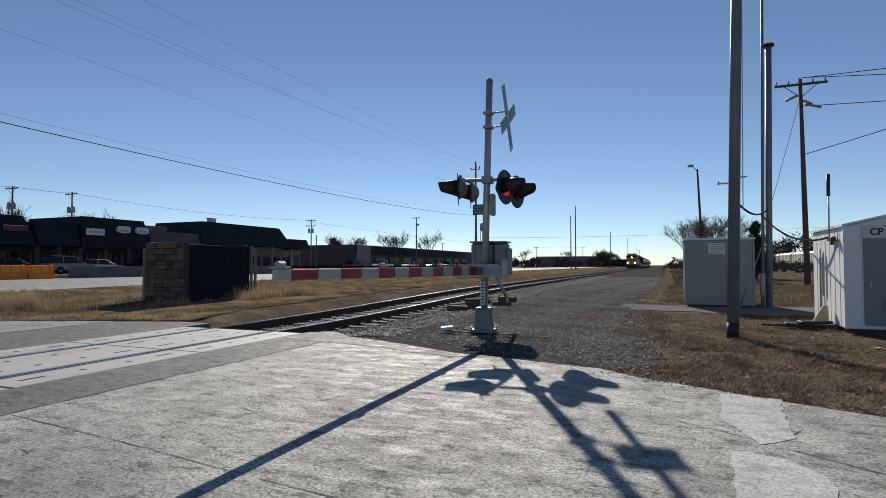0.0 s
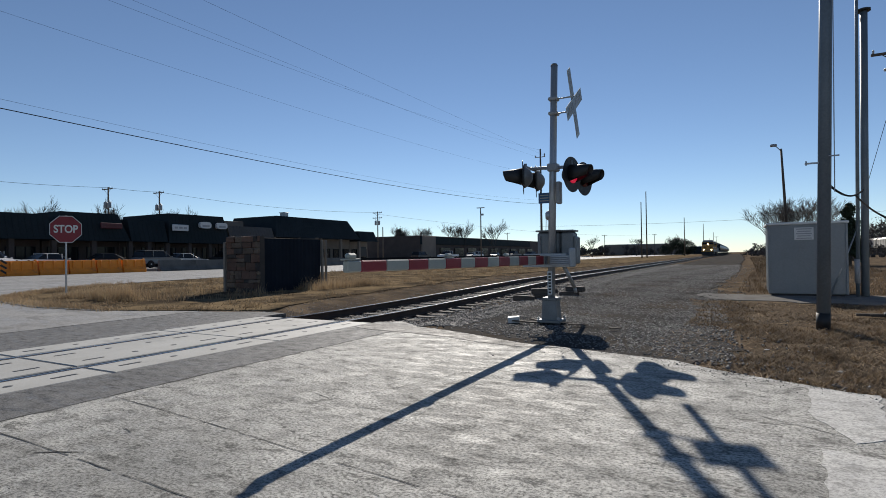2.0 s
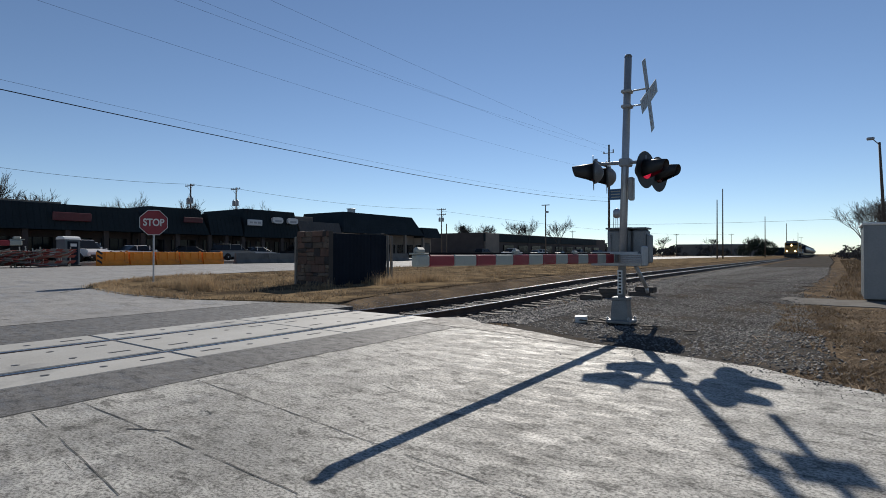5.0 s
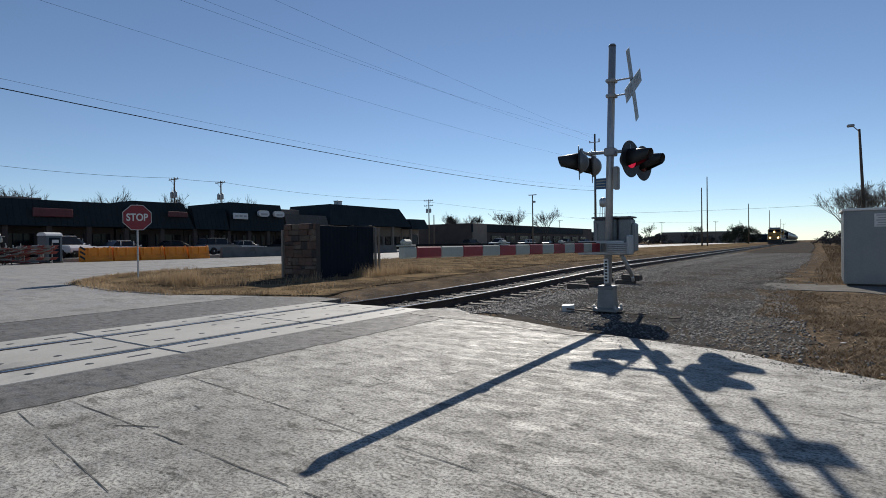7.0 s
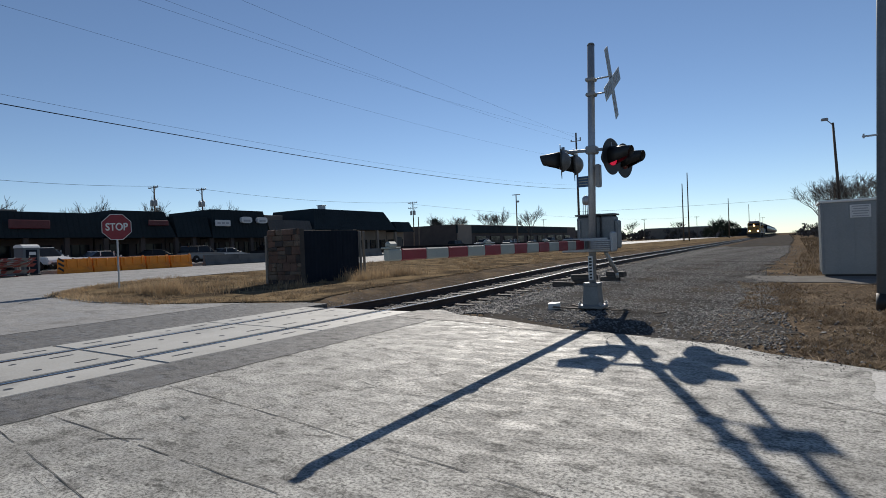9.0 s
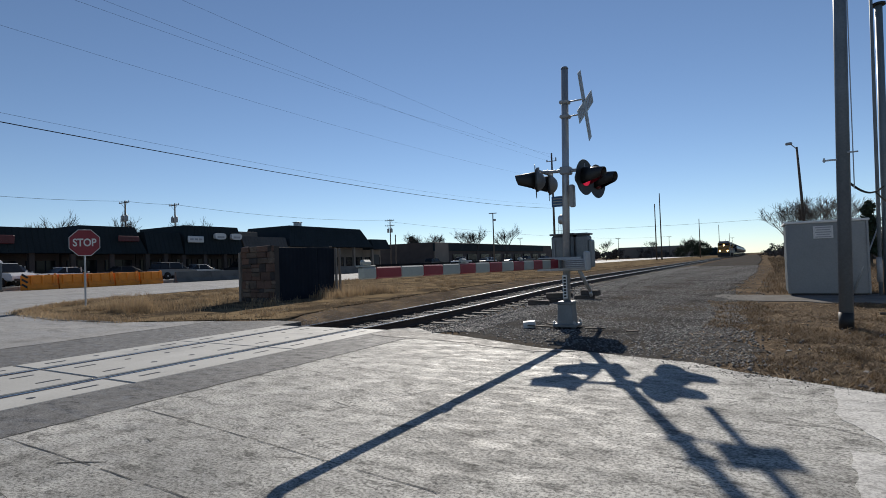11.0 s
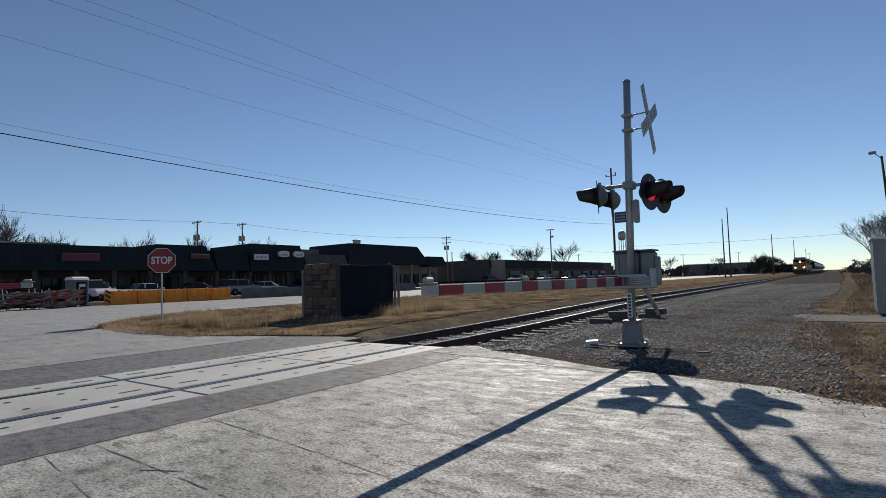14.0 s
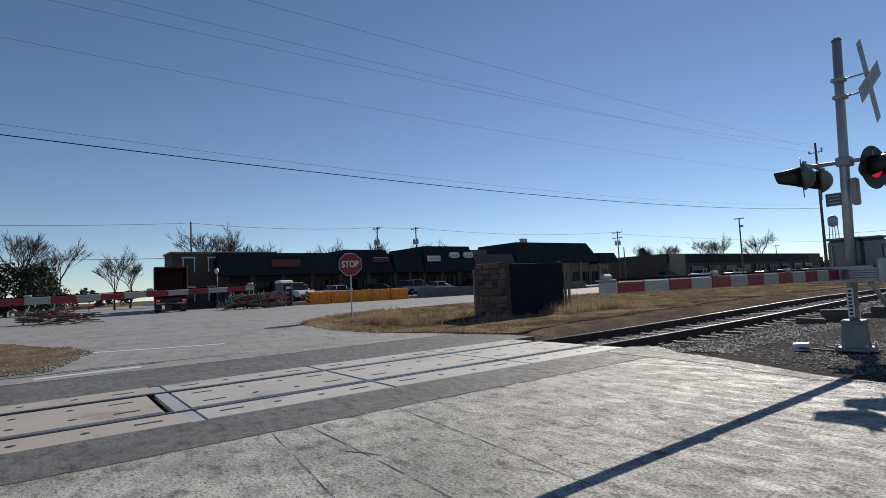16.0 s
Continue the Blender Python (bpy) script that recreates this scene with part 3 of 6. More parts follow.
bx(bm, (MX, MY, 0.04), (0.42, 0.42, 0.06), 0.012)
part("junction_base", bm, "alu", gate)
for sx in (-1, 1):
    for sy in (-1, 1):
        bm = bmesh.new()
        cyl(bm, (MX + sx * 0.18, MY + sy * 0.18, 0.05), (MX + sx * 0.18, MY + sy * 0.18, 0.13), 0.014, n=6)
        cyl(bm, (MX + sx * 0.18, MY + sy * 0.18, 0.085), (MX + sx * 0.18, MY + sy * 0.18, 0.11), 0.03, n=6)
        part("anchor_bolt", bm, "galv", gate)
# mechanism cases behind the mast, the rounded counterweight case beside
bm = bmesh.new()
bx(bm, (MX - 0.08, MY + 0.30, 1.32), (0.42, 0.38, 0.66), 0.045)
bx(bm, (MX - 0.08, MY + 0.30, 1.66), (0.46, 0.42, 0.03), 0.01)
part("mechanism_case", bm, "alu", gate)
bm = bmesh.new()
bx(bm, (MX + 0.26, MY + 0.28, 1.33), (0.24, 0.34, 0.62), 0.04)
bx(bm, (MX + 0.26, MY + 0.28, 1.655), (0.27, 0.37, 0.03), 0.01)
bx(bm, (MX + 0.405, MY + 0.28, 1.30), (0.06, 0.28, 0.5), 0.025)
part("relay_case", bm, "alu", gate)
for px in (-0.36, 0.02):
    bm = bmesh.new()
    bx(bm, (MX + px * 0.6, MY + 0.08, 1.36), (0.015, 0.03, 0.42), 0.004)
    part("case_hinge", bm, "greypaint", gate)
for dz, dx in ((1.22, -0.06), (1.03, -0.02)):
    bm = bmesh.new()
    bx(bm, (MX + dx, MY - 0.12, dz), (0.98 - abs(dx) * 3, 0.06, 0.055), 0.008)
    part("counterweight_channel", bm, "galv", gate)
for i in range(5):
    bm = bmesh.new()
    bx(bm, (MX + 0.22, MY - 0.13, 1.055 + i * 0.035), (0.36, 0.10, 0.030), 0.005)
    part("counterweight", bm, "galv", gate)
bm = bmesh.new()
bx(bm, (MX - 0.20, MY - 0.12, 1.13), (0.34, 0.04, 0.16), 0.01)
part("arm_clamp", bm, "alu", gate)
bm = bmesh.new()
bx(bm, (MX + 0.42, MY - 0.10, 1.17), (0.05, 0.30, 0.34), 0.02)
part("counterweight_plate", bm, "galv", gate)
bm = bmesh.new()
cyl(bm, (MX + 0.16, MY + 0.3, 1.0), (MX + 0.24, MY + 0.7, 0.6), 0.035, n=10)
cyl(bm, (MX + 0.24, MY + 0.7, 0.6), (MX + 0.25, MY + 0.74, 0.5), 0.03, n=10)
part("conduit", bm, "galv", gate)
arm = gate_arm(gate, (-2.84, MY - 0.15, 1.13), (-2.83, 3.90, 1.145))
# number plate on the mast, bars only
bm = bmesh.new()
bx(bm, (MX, MY - 0.068, 0.72), (0.085, 0.006, 0.42), 0.002)
plate = part("number_plate", bm, "white", gate)
for i in range(7):
    bm = bmesh.new()
    bx(bm, (MX, MY - 0.073, 0.55 + i * 0.055), (0.045, 0.003, 0.032))
    part("mark", bm, "black", plate)
# cross bars and flashers
bm = bmesh.new()
cyl(bm, (-3.12, MY - 0.04, 2.80), (-2.30, MY + 0.02, 2.78), 0.030, n=12)
bx(bm, (MX + 0.08, MY, 2.79), (0.19, 0.2, 0.14), 0.02)
for x, top in ((-3.10, 2.80), (-2.285, 2.78)):
    cyl(bm, (x, MY - 0.36, top), (x + 0.03, MY + 0.36, top), 0.026, n=10)
    for dy in (-0.33, 0.33):
        cyl(bm, (x + 0.015, MY + dy, top + 0.05), (x + 0.015, MY + dy, top - 0.14), 0.03, n=10)
part("lamp_bracket", bm, "greypaint", gate)
flasher(gate, (-2.25, MY - 0.33, 2.59), (0.97, -0.24, 0.0), True)
flasher(gate, (-2.21, MY + 0.33, 2.59), (0.97, -0.24, 0.0), False)
flasher(gate, (-3.13, MY - 0.33, 2.61), (-0.945, -0.325, -0.02), False, "alu")
flasher(gate, (-3.12, MY + 0.33, 2.615), (-0.945, -0.325, -0.02), False, "alu")
# bell and small sign
bm = bmesh.new()
bx(bm, (MX + 0.18, MY - 0.01, 2.33), (0.09, 0.12, 0.40), 0.02)
part("bell_box", bm, "greypaint", gate)
bm = bmesh.new()
bx(bm, (MX - 0.09, MY - 0.02, 2.25), (0.22, 0.012, 0.19), 0.003)
sign = part("notice_plate", bm, mat("blue_notice", (0.03, 0.09, 0.20), (0.025, 0.07, 0.16), 3, 40, 0.4, 0.0), gate, "small blue notice plate")
for i in range(3):
    bm = bmesh.new()
    bx(bm, (MX - 0.09, MY - 0.029, 2.20 + i * 0.05), (0.16, 0.002, 0.018))
    part("mark", bm, "armwhite", sign)
# crossbuck on two stand-offs
buck = thing_part("crossbuck", gate, Matrix.Translation((-2.285, MY, 3.89)) @ pose(0, 0, 0, 0, 0, 91))
for sgn in (-1, 1):
    bm = bmesh.new()
    r = Matrix.Rotation(radians(59 if sgn > 0 else -31), 3, "Y")
    bx(bm, (0, 0.008 * sgn, 0), (1.22, 0.008, 0.23), 0.002, r)
    bl = part("blade", bm, "armwhite", buck)
    for i in range(9):
        if abs(i - 4) < 1:
            continue
        bm = bmesh.new()
        bx(bm, r @ Vector(((i - 4) * 0.12, 0, 0)) + Vector((0, 0.008 * sgn - 0.006, 0)), (0.065, 0.004, 0.13), 0, r)
        part("mark", bm, "greypaint", bl)
for z in (4.02, 3.76):
    bm = bmesh.new()
    cyl(bm, (MX + 0.1, MY, z), (-2.285, MY, z), 0.014, n=8)
    bx(bm, (MX + 0.105, MY, z), (0.17, 0.17, 0.06), 0.015)
    part("crossbuck_bracket", bm, "greypaint", gate)

# gate arm of the opposite lanes, with its mast
gate2 = thing("crossing_gate", "far crossing gate with lowered red and white arm", "crossing gate")
bm = bmesh.new()
cyl(bm, (-12.9, -2.6, 0.0), (-12.9, -2.6, 4.6), 0.065, 0.062, 16)
part("mast", bm, "galv", gate2)
bm = bmesh.new()
bx(bm, (-12.9, -2.35, 1.3), (0.4, 0.45, 0.7), 0.04)
part("mechanism_case", bm, "alu", gate2)
bm = bmesh.new()
prism(bm, [(-13.08, -2.78), (-12.72, -2.78), (-12.72, -2.42), (-13.08, -2.42)], 0.0, 0.42)
part("junction_base", bm, "galv", gate2)
gate_arm(gate2, (-12.75, -2.2, 1.27), (-12.75, 4.0, 1.41))


# ---- huts ----
def hut(name, label, x0, x1, y0, y1, z0, z1, material, gable=False, rib=0.3):
    h = thing(name, label, "equipment hut")
    bm = bmesh.new()
    bx(bm, ((x0 + x1) / 2, (y0 + y1) / 2, (z0 + z1) / 2), (x1 - x0, y1 - y0, z1 - z0), 0.01)
    part("wall_box", bm, material, h)
    n = int((x1 - x0) / rib)
    for i in range(1, n):
        bm = bmesh.new()
        bx(bm, (x0 + (x1 - x0) * i / n, y0 - 0.002, (z0 + z1) / 2), (0.018, 0.010, z1 - z0 - 0.02))
        part("seam", bm, material, h)
    n = int((y1 - y0) / rib)
    for i in range(1, n):
        bm = bmesh.new()
        bx(bm, (x0 - 0.002, y0 + (y1 - y0) * i / n, (z0 + z1) / 2), (0.010, 0.018, z1 - z0 - 0.02))
        part("seam", bm, material, h)
    for cx in (x0, x1):
        bm = bmesh.new()
        bx(bm, (cx, y0, (z0 + z1) / 2), (0.05, 0.05, z1 - z0), 0.006)
        part("corner_post", bm, material, h)
    bm = bmesh.new()
    bx(bm, ((x0 + x1) / 2, (y0 + y1) / 2, z0 - 0.045), (x1 - x0 - 0.1, y1 - y0 - 0.1, 0.12), 0.01)
    part("skid_base", bm, "black", h)
    bm = bmesh.new()
    if gable:
        xm = (x0 + x1) / 2
        prism(bm, [(x0 - 0.05, z1 - 0.01), (xm, z1 + 0.22), (x1 + 0.05, z1 - 0.01), (x1 + 0.05, z1 + 0.03), (xm, z1 + 0.26), (x0 - 0.05, z1 + 0.03)], y0 - 0.06, y1 + 0.06, "y")
        b2 = bmesh.new()
        prism(b2, [(x0, z1 - 0.012), (x1, z1 - 0.012), (xm, z1 + 0.215)], y0 + 0.002, y1 - 0.002, "y")
        part("gable", b2, material, h)
    else:
        bx(bm, ((x0 + x1) / 2, (y0 + y1) / 2, z1 + 0.025), (x1 - x0 + 0.1, y1 - y0 + 0.1, 0.06), 0.012)
    part("roof", bm, "white", h)
    return h


hut1 = hut("equipment_hut", "small grey steel equipment hut with a white-edged flat roof", 0.93, 2.62, 16.95, 18.7, 0.11, 1.93, "hut")
bm = bmesh.new()
bx(bm, (1.72, 16.935, 1.68), (0.42, 0.012, 0.32), 0.003)
nt = part("notice_board", bm, "signwhite", hut1, "white notice with lines of small print")
for i in range(5):
    bm = bmesh.new()
    bx(bm, (1.72, 16.928, 1.56 + i * 0.06), (0.34 - 0.05 * (i % 2), 0.003, 0.026))
    part("mark", bm, "greypaint", nt)

hut2 = hut("equipment_hut", "white-sided signal hut with grey door and vent", 3.36, 5.2, 11.95, 14.1, 0.07, 1.93, "hutwhite", gable=True)
bm = bmesh.new()
bx(bm, (4.15, 11.93, 0.92), (1.04, 0.02, 1.56), 0.006)
door = part("door", bm, "hut", hut2, "grey steel door")
bm = bmesh.new()
bx(bm, (3.72, 11.91, 0.86), (0.03, 0.04, 0.14), 0.008)
cyl(bm, (3.72, 11.9, 0.93), (3.84, 11.89, 0.93), 0.012, n=8)
part("door_handle", bm, "galv", door)
bm = bmesh.new()
for i in range(9):
    bx(bm, (4.03, 11.915, 0.38 + i * 0.038), (0.3, 0.02, 0.016), 0, Matrix.Rotation(radians(30), 3, "X"))
part("vent_louvre", bm, "greypaint", door)
bm = bmesh.new()
bx(bm, (4.05, 11.935, 1.81), (0.86, 0.012, 0.24), 0.003)
sg = part("name_board", bm, "signwhite", hut2, "white name board with black letters")
lettering("CP", 0.165, "black", sg, Matrix.Translation((3.83, 11.925, 1.81)) @ pose(0, 0, 0, 90, 0, 0))
bm = bmesh.new()
bx(bm, (4.22, 11.926, 1.81), (0.34, 0.004, 0.1))
part("mark", bm, "black", sg)
bm = bmesh.new()
bx(bm, (3.30, 12.5, 1.72), (0.06, 0.36, 0.08), 0.01)
bx(bm, (3.27, 12.35, 1.67), (0.05, 0.06, 0.14), 0.01)
part("cable_bracket", bm, "black", hut2)
bm = bmesh.new()
cyl(bm, (3.28, 12.55, 1.70), (3.28, 12.55, 2.62), 0.014, n=8)
an = part("antenna_pole", bm, "galv", hut2)
bm = bmesh.new()
cyl(bm, (3.28, 12.55, 2.55), (3.28, 12.55, 2.98), 0.032, n=12)
part("antenna", bm, "black", an)
bm = bmesh.new()
for a, b in (((3.32, 13.4, 1.55), (3.32, 13.4, 0.2)), ((3.32, 13.2, 1.45), (3.32, 13.2, 0.6))):
    cyl(bm, a, b, 0.02, n=8)
part("conduit", bm, "greypaint", hut2)
ped = thing("plank_stack", "loose boards and black plastic lying beside the hut", "debris")
for i, (x, y, z, l, w, rzz, c) in enumerate(((2.75, 12.6, 0.02, 0.9, 0.13, 8, "tie"), (2.9, 12.45, 0.05, 0.8, 0.2, -5, "black"), (3.0, 12.5, 0.10, 0.6, 0.16, 20, "black"), (2.45, 12.55, 0.02, 0.7, 0.06, 2, "polewood"))):
    bm = bmesh.new()
    bx(bm, (0, 0, 0), (l, w, 0.05), 0.008)
    part("board", bm, c, ped, m=pose(x, y, z + 0.02, 0, 0, rzz))
wd = thing("leaning_board", "pale plywood wedge leaning on the white hut", "board")
bm = bmesh.new()
prism(bm, [(2.95, -0.02), (3.3, -0.02), (3.28, 0.42), (3.2, 0.42)], 12.75, 12.80, "y")
part("board", bm, mat("pale_plywood", (0.55, 0.47, 0.34), (0.45, 0.38, 0.27), 3, 40, 0.8, 0.2), wd)


# ---- poles ----
def pole(name, label, base, top, r0, r1, material, category="pole", n=14):
    p = thing(name, label, category)
    bm = bmesh.new()
    cyl(bm, base, top, r0, r1, n)
    part("shaft", bm, material, p)
    return p


pa = pole("steel_pole", "tall grey steel pole with a dark sleeve at its foot", (1.38, 10.56, -0.05), (1.60, 10.62, 8.8), 0.095, 0.085, "darkpole")
bm = bmesh.new(); cyl(bm, (1.378, 10.56, -0.04), (1.386, 10.56, 0.24), 0.1, n=16)
part("foot_sleeve", bm, "black", pa)
bm = bmesh.new()
bx(bm, (1.28, 10.55, 2.63), (0.2, 0.03, 0.025)); cyl(bm, (1.2, 10.55, 2.60), (1.2, 10.55, 2.67), 0.012, n=6)
bx(bm, (1.56, 10.5, 2.72), (0.14, 0.03, 0.02)); cyl(bm, (1.56, 10.5, 2.15), (1.63, 10.5, 8.6), 0.008, n=6)
part("ground_wire", bm, "galv", pa)
p2 = pole("steel_pole", "slim grey steel pole with a flat cap", (3.0, 17.14, 0.0), (3.1, 17.14, 7.25), 0.085, 0.08, "darkpole")
bm = bmesh.new(); cyl(bm, (3.1, 17.14, 7.25), (3.1, 17.14, 7.30), 0.15, 0.15, 14)
part("cap", bm, "black", p2)
bm = bmesh.new(); cyl(bm, (2.83, 17.0, 0.4), (2.83, 17.0, 1.0), 0.06, n=10)
part("meter_box", bm, "greypaint", p2)
p3 = pole("radio_mast", "thin grey radio mast beside the steel pole", (2.84, 17.05, 0.02), (3.0, 17.05, 11.5), 0.045, 0.03, "darkpole")
bm = bmesh.new(); cyl(bm, (2.25, 16.9, 0.05), (2.83, 17.05, 1.7), 0.018, n=8)
part("stay_guard", bm, "galv", p3)


def utility_pole(x, y, h, lean=0.0, arms=1, transformer=False, name="utility_pole", label="weathered wooden utility pole with a crossarm and insulators", r=0.15):
    z = lz(x, y)
    p = thing(name, label, "utility pole")
    bm = bmesh.new()
    cyl(bm, (x, y, z - 0.1), (x + lean, y, z + h), r, r * 0.62, 10)
    part("shaft", bm, "polewood", p)
    for k in range(arms):
        zz = z + h - 0.3 - k * 1.1
        bm = bmesh.new()
        bx(bm, (x + lean, y - 0.12, zz), (2.4, 0.1, 0.12), 0.01)
        ca = part("crossarm", bm, "polewood", p)
        for dx in (-1.1, -0.55, 0.55, 1.1):
            bm = bmesh.new()
            lathe(bm, [(0.03, 0), (0.055, 0.04), (0.035, 0.09), (0.055, 0.13), (0.02, 0.2)], Matrix.Translation((x + lean + dx, y - 0.12, zz + 0.06)), 8)
            part("insulator", bm, "greypaint", ca)
        bm = bmesh.new()
        for s in (-1, 1):
            cyl(bm, (x + lean * 0.9, y - 0.12, zz - 0.7), (x + lean + s * 0.75, y - 0.12, zz - 0.05), 0.02, n=6)
        part("brace", bm, "polewood", p)
    if transformer:
        for dx in (-0.45, 0.42):
            bm = bmesh.new()
            lathe(bm, [(0.2, 0), (0.24, 0.05), (0.24, 0.75), (0.2, 0.85), (0.06, 0.88), (0.05, 1.05)], Matrix.Translation((x + lean + dx, y - 0.1, z + h - 2.9)), 12)
            part("transformer", bm, "greypaint", p)
    return p


u3 = utility_pole(7.45, 33.54, 10.9, -0.15, label="tall wooden utility pole with crossarm, insulators and stay wires")
bm = bmesh.new()
for dx, dz in ((-0.7, 0.9), (0.5, 1.2), (0.9, 1.4)):
    cyl(bm, (7.3 + dx * 0.2, 33.4, 11.1 - dz), (7.3 + dx, 33.4, 11.1 - dz - 0.25), 0.07, n=8)
part("switchgear", bm, "greypaint", u3)


# ---- stone and sheet enclosure on the grass ----
enc = thing("dumpster_enclosure", "low stone-walled enclosure with a dark sheet gate", "enclosure")
EX, EY, EW, EL, EH = -13.58, 12.77, 1.55, 3.1, 1.92
ez = 0.06
bm = bmesh.new()
bx(bm, (EX - EW / 2, EY + 0.14, ez + EH / 2), (EW - 0.02, 0.2, EH - 0.02))
sw = part("stone_wall", bm, "darkmortar", enc)
rs = random.Random(9)
z = ez
while z < ez + EH - 0.04:
    hh = min(rs.choice((0.12, 0.2, 0.28, 0.36)), ez + EH - z)
    x = EX - EW
    while x < EX - 0.02:
        w = min(rs.uniform(0.16, 0.62), EX - x)
        split = hh > 0.25 and rs.random() < 0.4
        for k in range(2 if split else 1):
            h1 = hh / 2 if split else hh
            bm = bmesh.new()
            vs = bx(bm, (x + w / 2, EY + 0.03 + rs.uniform(-0.035, 0.02), z + h1 * (k + 0.5)), (w - 0.008, 0.1, h1 - 0.008), 0.02)
            for v in vs:
                v.co += Vector((rs.uniform(-0.014, 0.014), rs.uniform(-0.012, 0.012), rs.uniform(-0.012, 0.012)))
            part("stone", bm, rs.choice(("brick", "brick", "redstone", "redstone", "darkstone")), sw)
        x += w
    z += hh
bm = bmesh.new()
bx(bm, (EX - EW - 0.06, EY - 0.02, ez + 0.86), (0.1, 0.1, 1.75), 0.012)
part("post", bm, "greywood", enc)
bm = bmesh.new()
bx(bm, (EX - EW + 0.1, EY + EL / 2, ez + EH / 2), (0.2, EL, EH), 0.01)
part("back_wall", bm, "darkmortar", enc)
bm = bmesh.new()
bx(bm, (EX - EW / 2, EY + EL - 0.1, ez + EH / 2), (EW - 0.4, 0.2, EH), 0.01)
part("end_wall", bm, "darkmortar", enc)
for y0, y1 in ((EY + 0.12, EY + 2.1), (EY + 2.12, EY + EL - 0.12)):
    bm = bmesh.new()
    n = int((y1 - y0) / 0.09)
    pts = []
    for i in range(n + 1):
        yy = y0 + (y1 - y0) * i / n
        pts.append((EX - 0.03 + (0.005 if i % 2 else -0.005), yy))
    pts += [(p[0] - 0.02, p[1]) for p in reversed(pts)]
    prism(bm, pts, ez + 0.05, ez + EH - 0.08)
    leaf = part("gate_leaf", bm, "gate", enc)
    for zz in (0.2, 1.0, 1.78):
        bm = bmesh.new()
        bx(bm, (EX - 0.075, (y0 + y1) / 2, ez + zz), (0.035, y1 - y0, 0.05), 0.005)
        part("gate_rail", bm, "gate", leaf)
for yy in (EY + EL - 0.05, EY + EL + 0.16):
    bm = bmesh.new()
    bx(bm, (EX, yy, ez + 0.9), (0.09, 0.08, 1.86), 0.012)
    part("post", bm, "greywood", enc)

# ---- stop sign ----
SX, SY = -19.6, 9.95
stop = thing("stop_sign", "red octagonal stop sign on a thin steel post", "road sign")
sz = rz(SX, SY)
bm = bmesh.new()
prism(bm, [(SX - 0.035, SY), (SX - 0.02, SY - 0.02), (SX + 0.02, SY - 0.02), (SX + 0.035, SY), (SX + 0.02, SY + 0.025), (SX - 0.02, SY + 0.025)], sz - 0.2, sz + 2.6)
part("post", bm, "galv", stop)
face = Vector((0.89, -0.455, 0)).normalized()
fm = Matrix.Translation((SX, SY, sz + 2.14)) @ face.to_track_quat("Z", "Y").to_matrix().to_4x4()


def octagon(r, z0, z1):
    b = bmesh.new()
    prism(b, [(r * math.cos(radians(22.5 + 45 * i)), r * math.sin(radians(22.5 + 45 * i))) for i in range(8)], z0, z1)
    bmesh.ops.transform(b, matrix=fm, verts=b.verts)
    return b


bd = part("border", octagon(0.485, 0.030, 0.034), "white", stop)
part("plate", octagon(0.463, 0.035, 0.038), "red", stop)
lettering("STOP", 0.36, "white", bd, fm @ pose(0, -0.005, 0.042) @ Matrix.Diagonal((0.78, 1.0, 1.0, 1.0)), "lettering")

# ---- kerb and grass island ----
isl = [(-13.13, 7.52), (-15.43, 7.21), (-18.3, 7.45), (-19.2, 7.9), (-21.3, 9.9), (-23.6, 13.4)]
bm = bmesh.new()
for (x0, y0), (x1, y1) in zip(isl, isl[1:]):
    d = Vector((x1 - x0, y1 - y0, 0)).normalized()
    nn = Vector((-d.y, d.x, 0)) * 0.07
    vs = [bm.verts.new((x + s * nn.x, y + s * nn.y, rz(x, y) + h)) for h in (-0.1, 0.014) for x, y, s in ((x0, y0, -1), (x1, y1, -1), (x1, y1, 1), (x0, y0, 1))]
    for q in ((0, 1, 5, 4), (1, 2, 6, 5), (2, 3, 7, 6), (3, 0, 4, 7), (4, 5, 6, 7)):
        bm.faces.new([vs[i] for i in q])
tagged(part("kerb", bm, "road"), "low worn concrete kerb round the grass", "kerb", kind="structure")
paved("verge_west", ragged([(-21.5, -1.5), (-17.2, 0.55), (-15.6, 0.8), (-14, 0.35), (-12.3, -0.1), (-12.4, -0.9), (-12.7, -12), (-21.5, -12)], 0.22, 0.09, 4), "soil", "patch of dead grass and dirt beside the street", lift=0.018)


# ---- shops ----
MALL = -58.0


def fascia(bm, y0, y1, zb, zt, xb, xt, ends):
    """A sloping metal-clad roof edge with upright seams."""
    n = max(4, int((y1 - y0) / 0.5))
    top, bot = [], []
    for i in range(n + 1):
        y = y0 + (y1 - y0) * i / n
        for dy, o in ((-0.03, 0), (-0.025, 0.025), (0.025, 0.025), (0.03, 0)):
            yy = min(max(y + dy, y0), y1)
            u = (yy - y0) / (y1 - y0)
            ty = y0 + ends + (y1 - y0 - 2 * ends) * u
            bot.append(bm.verts.new((xb + o, yy, zb))); top.append(bm.verts.new((xt + o, ty, zt)))
    for i in range(len(top) - 1):
        bm.faces.new((bot[i], bot[i + 1], top[i + 1], top[i]))
    b = [bm.verts.new(p) for p in ((xb - 10, y0, zb), (xb - 10, y1, zb), (xt - 9, y1 - ends, zt), (xt - 9, y0 + ends, zt))]
    bm.faces.new((bot[0], top[0], b[3], b[0])); bm.faces.new((bot[-1], b[1], b[2], top[-1]))
    bm.faces.new(top + [b[2], b[3]]); bm.faces.new(bot + [b[1], b[0]])


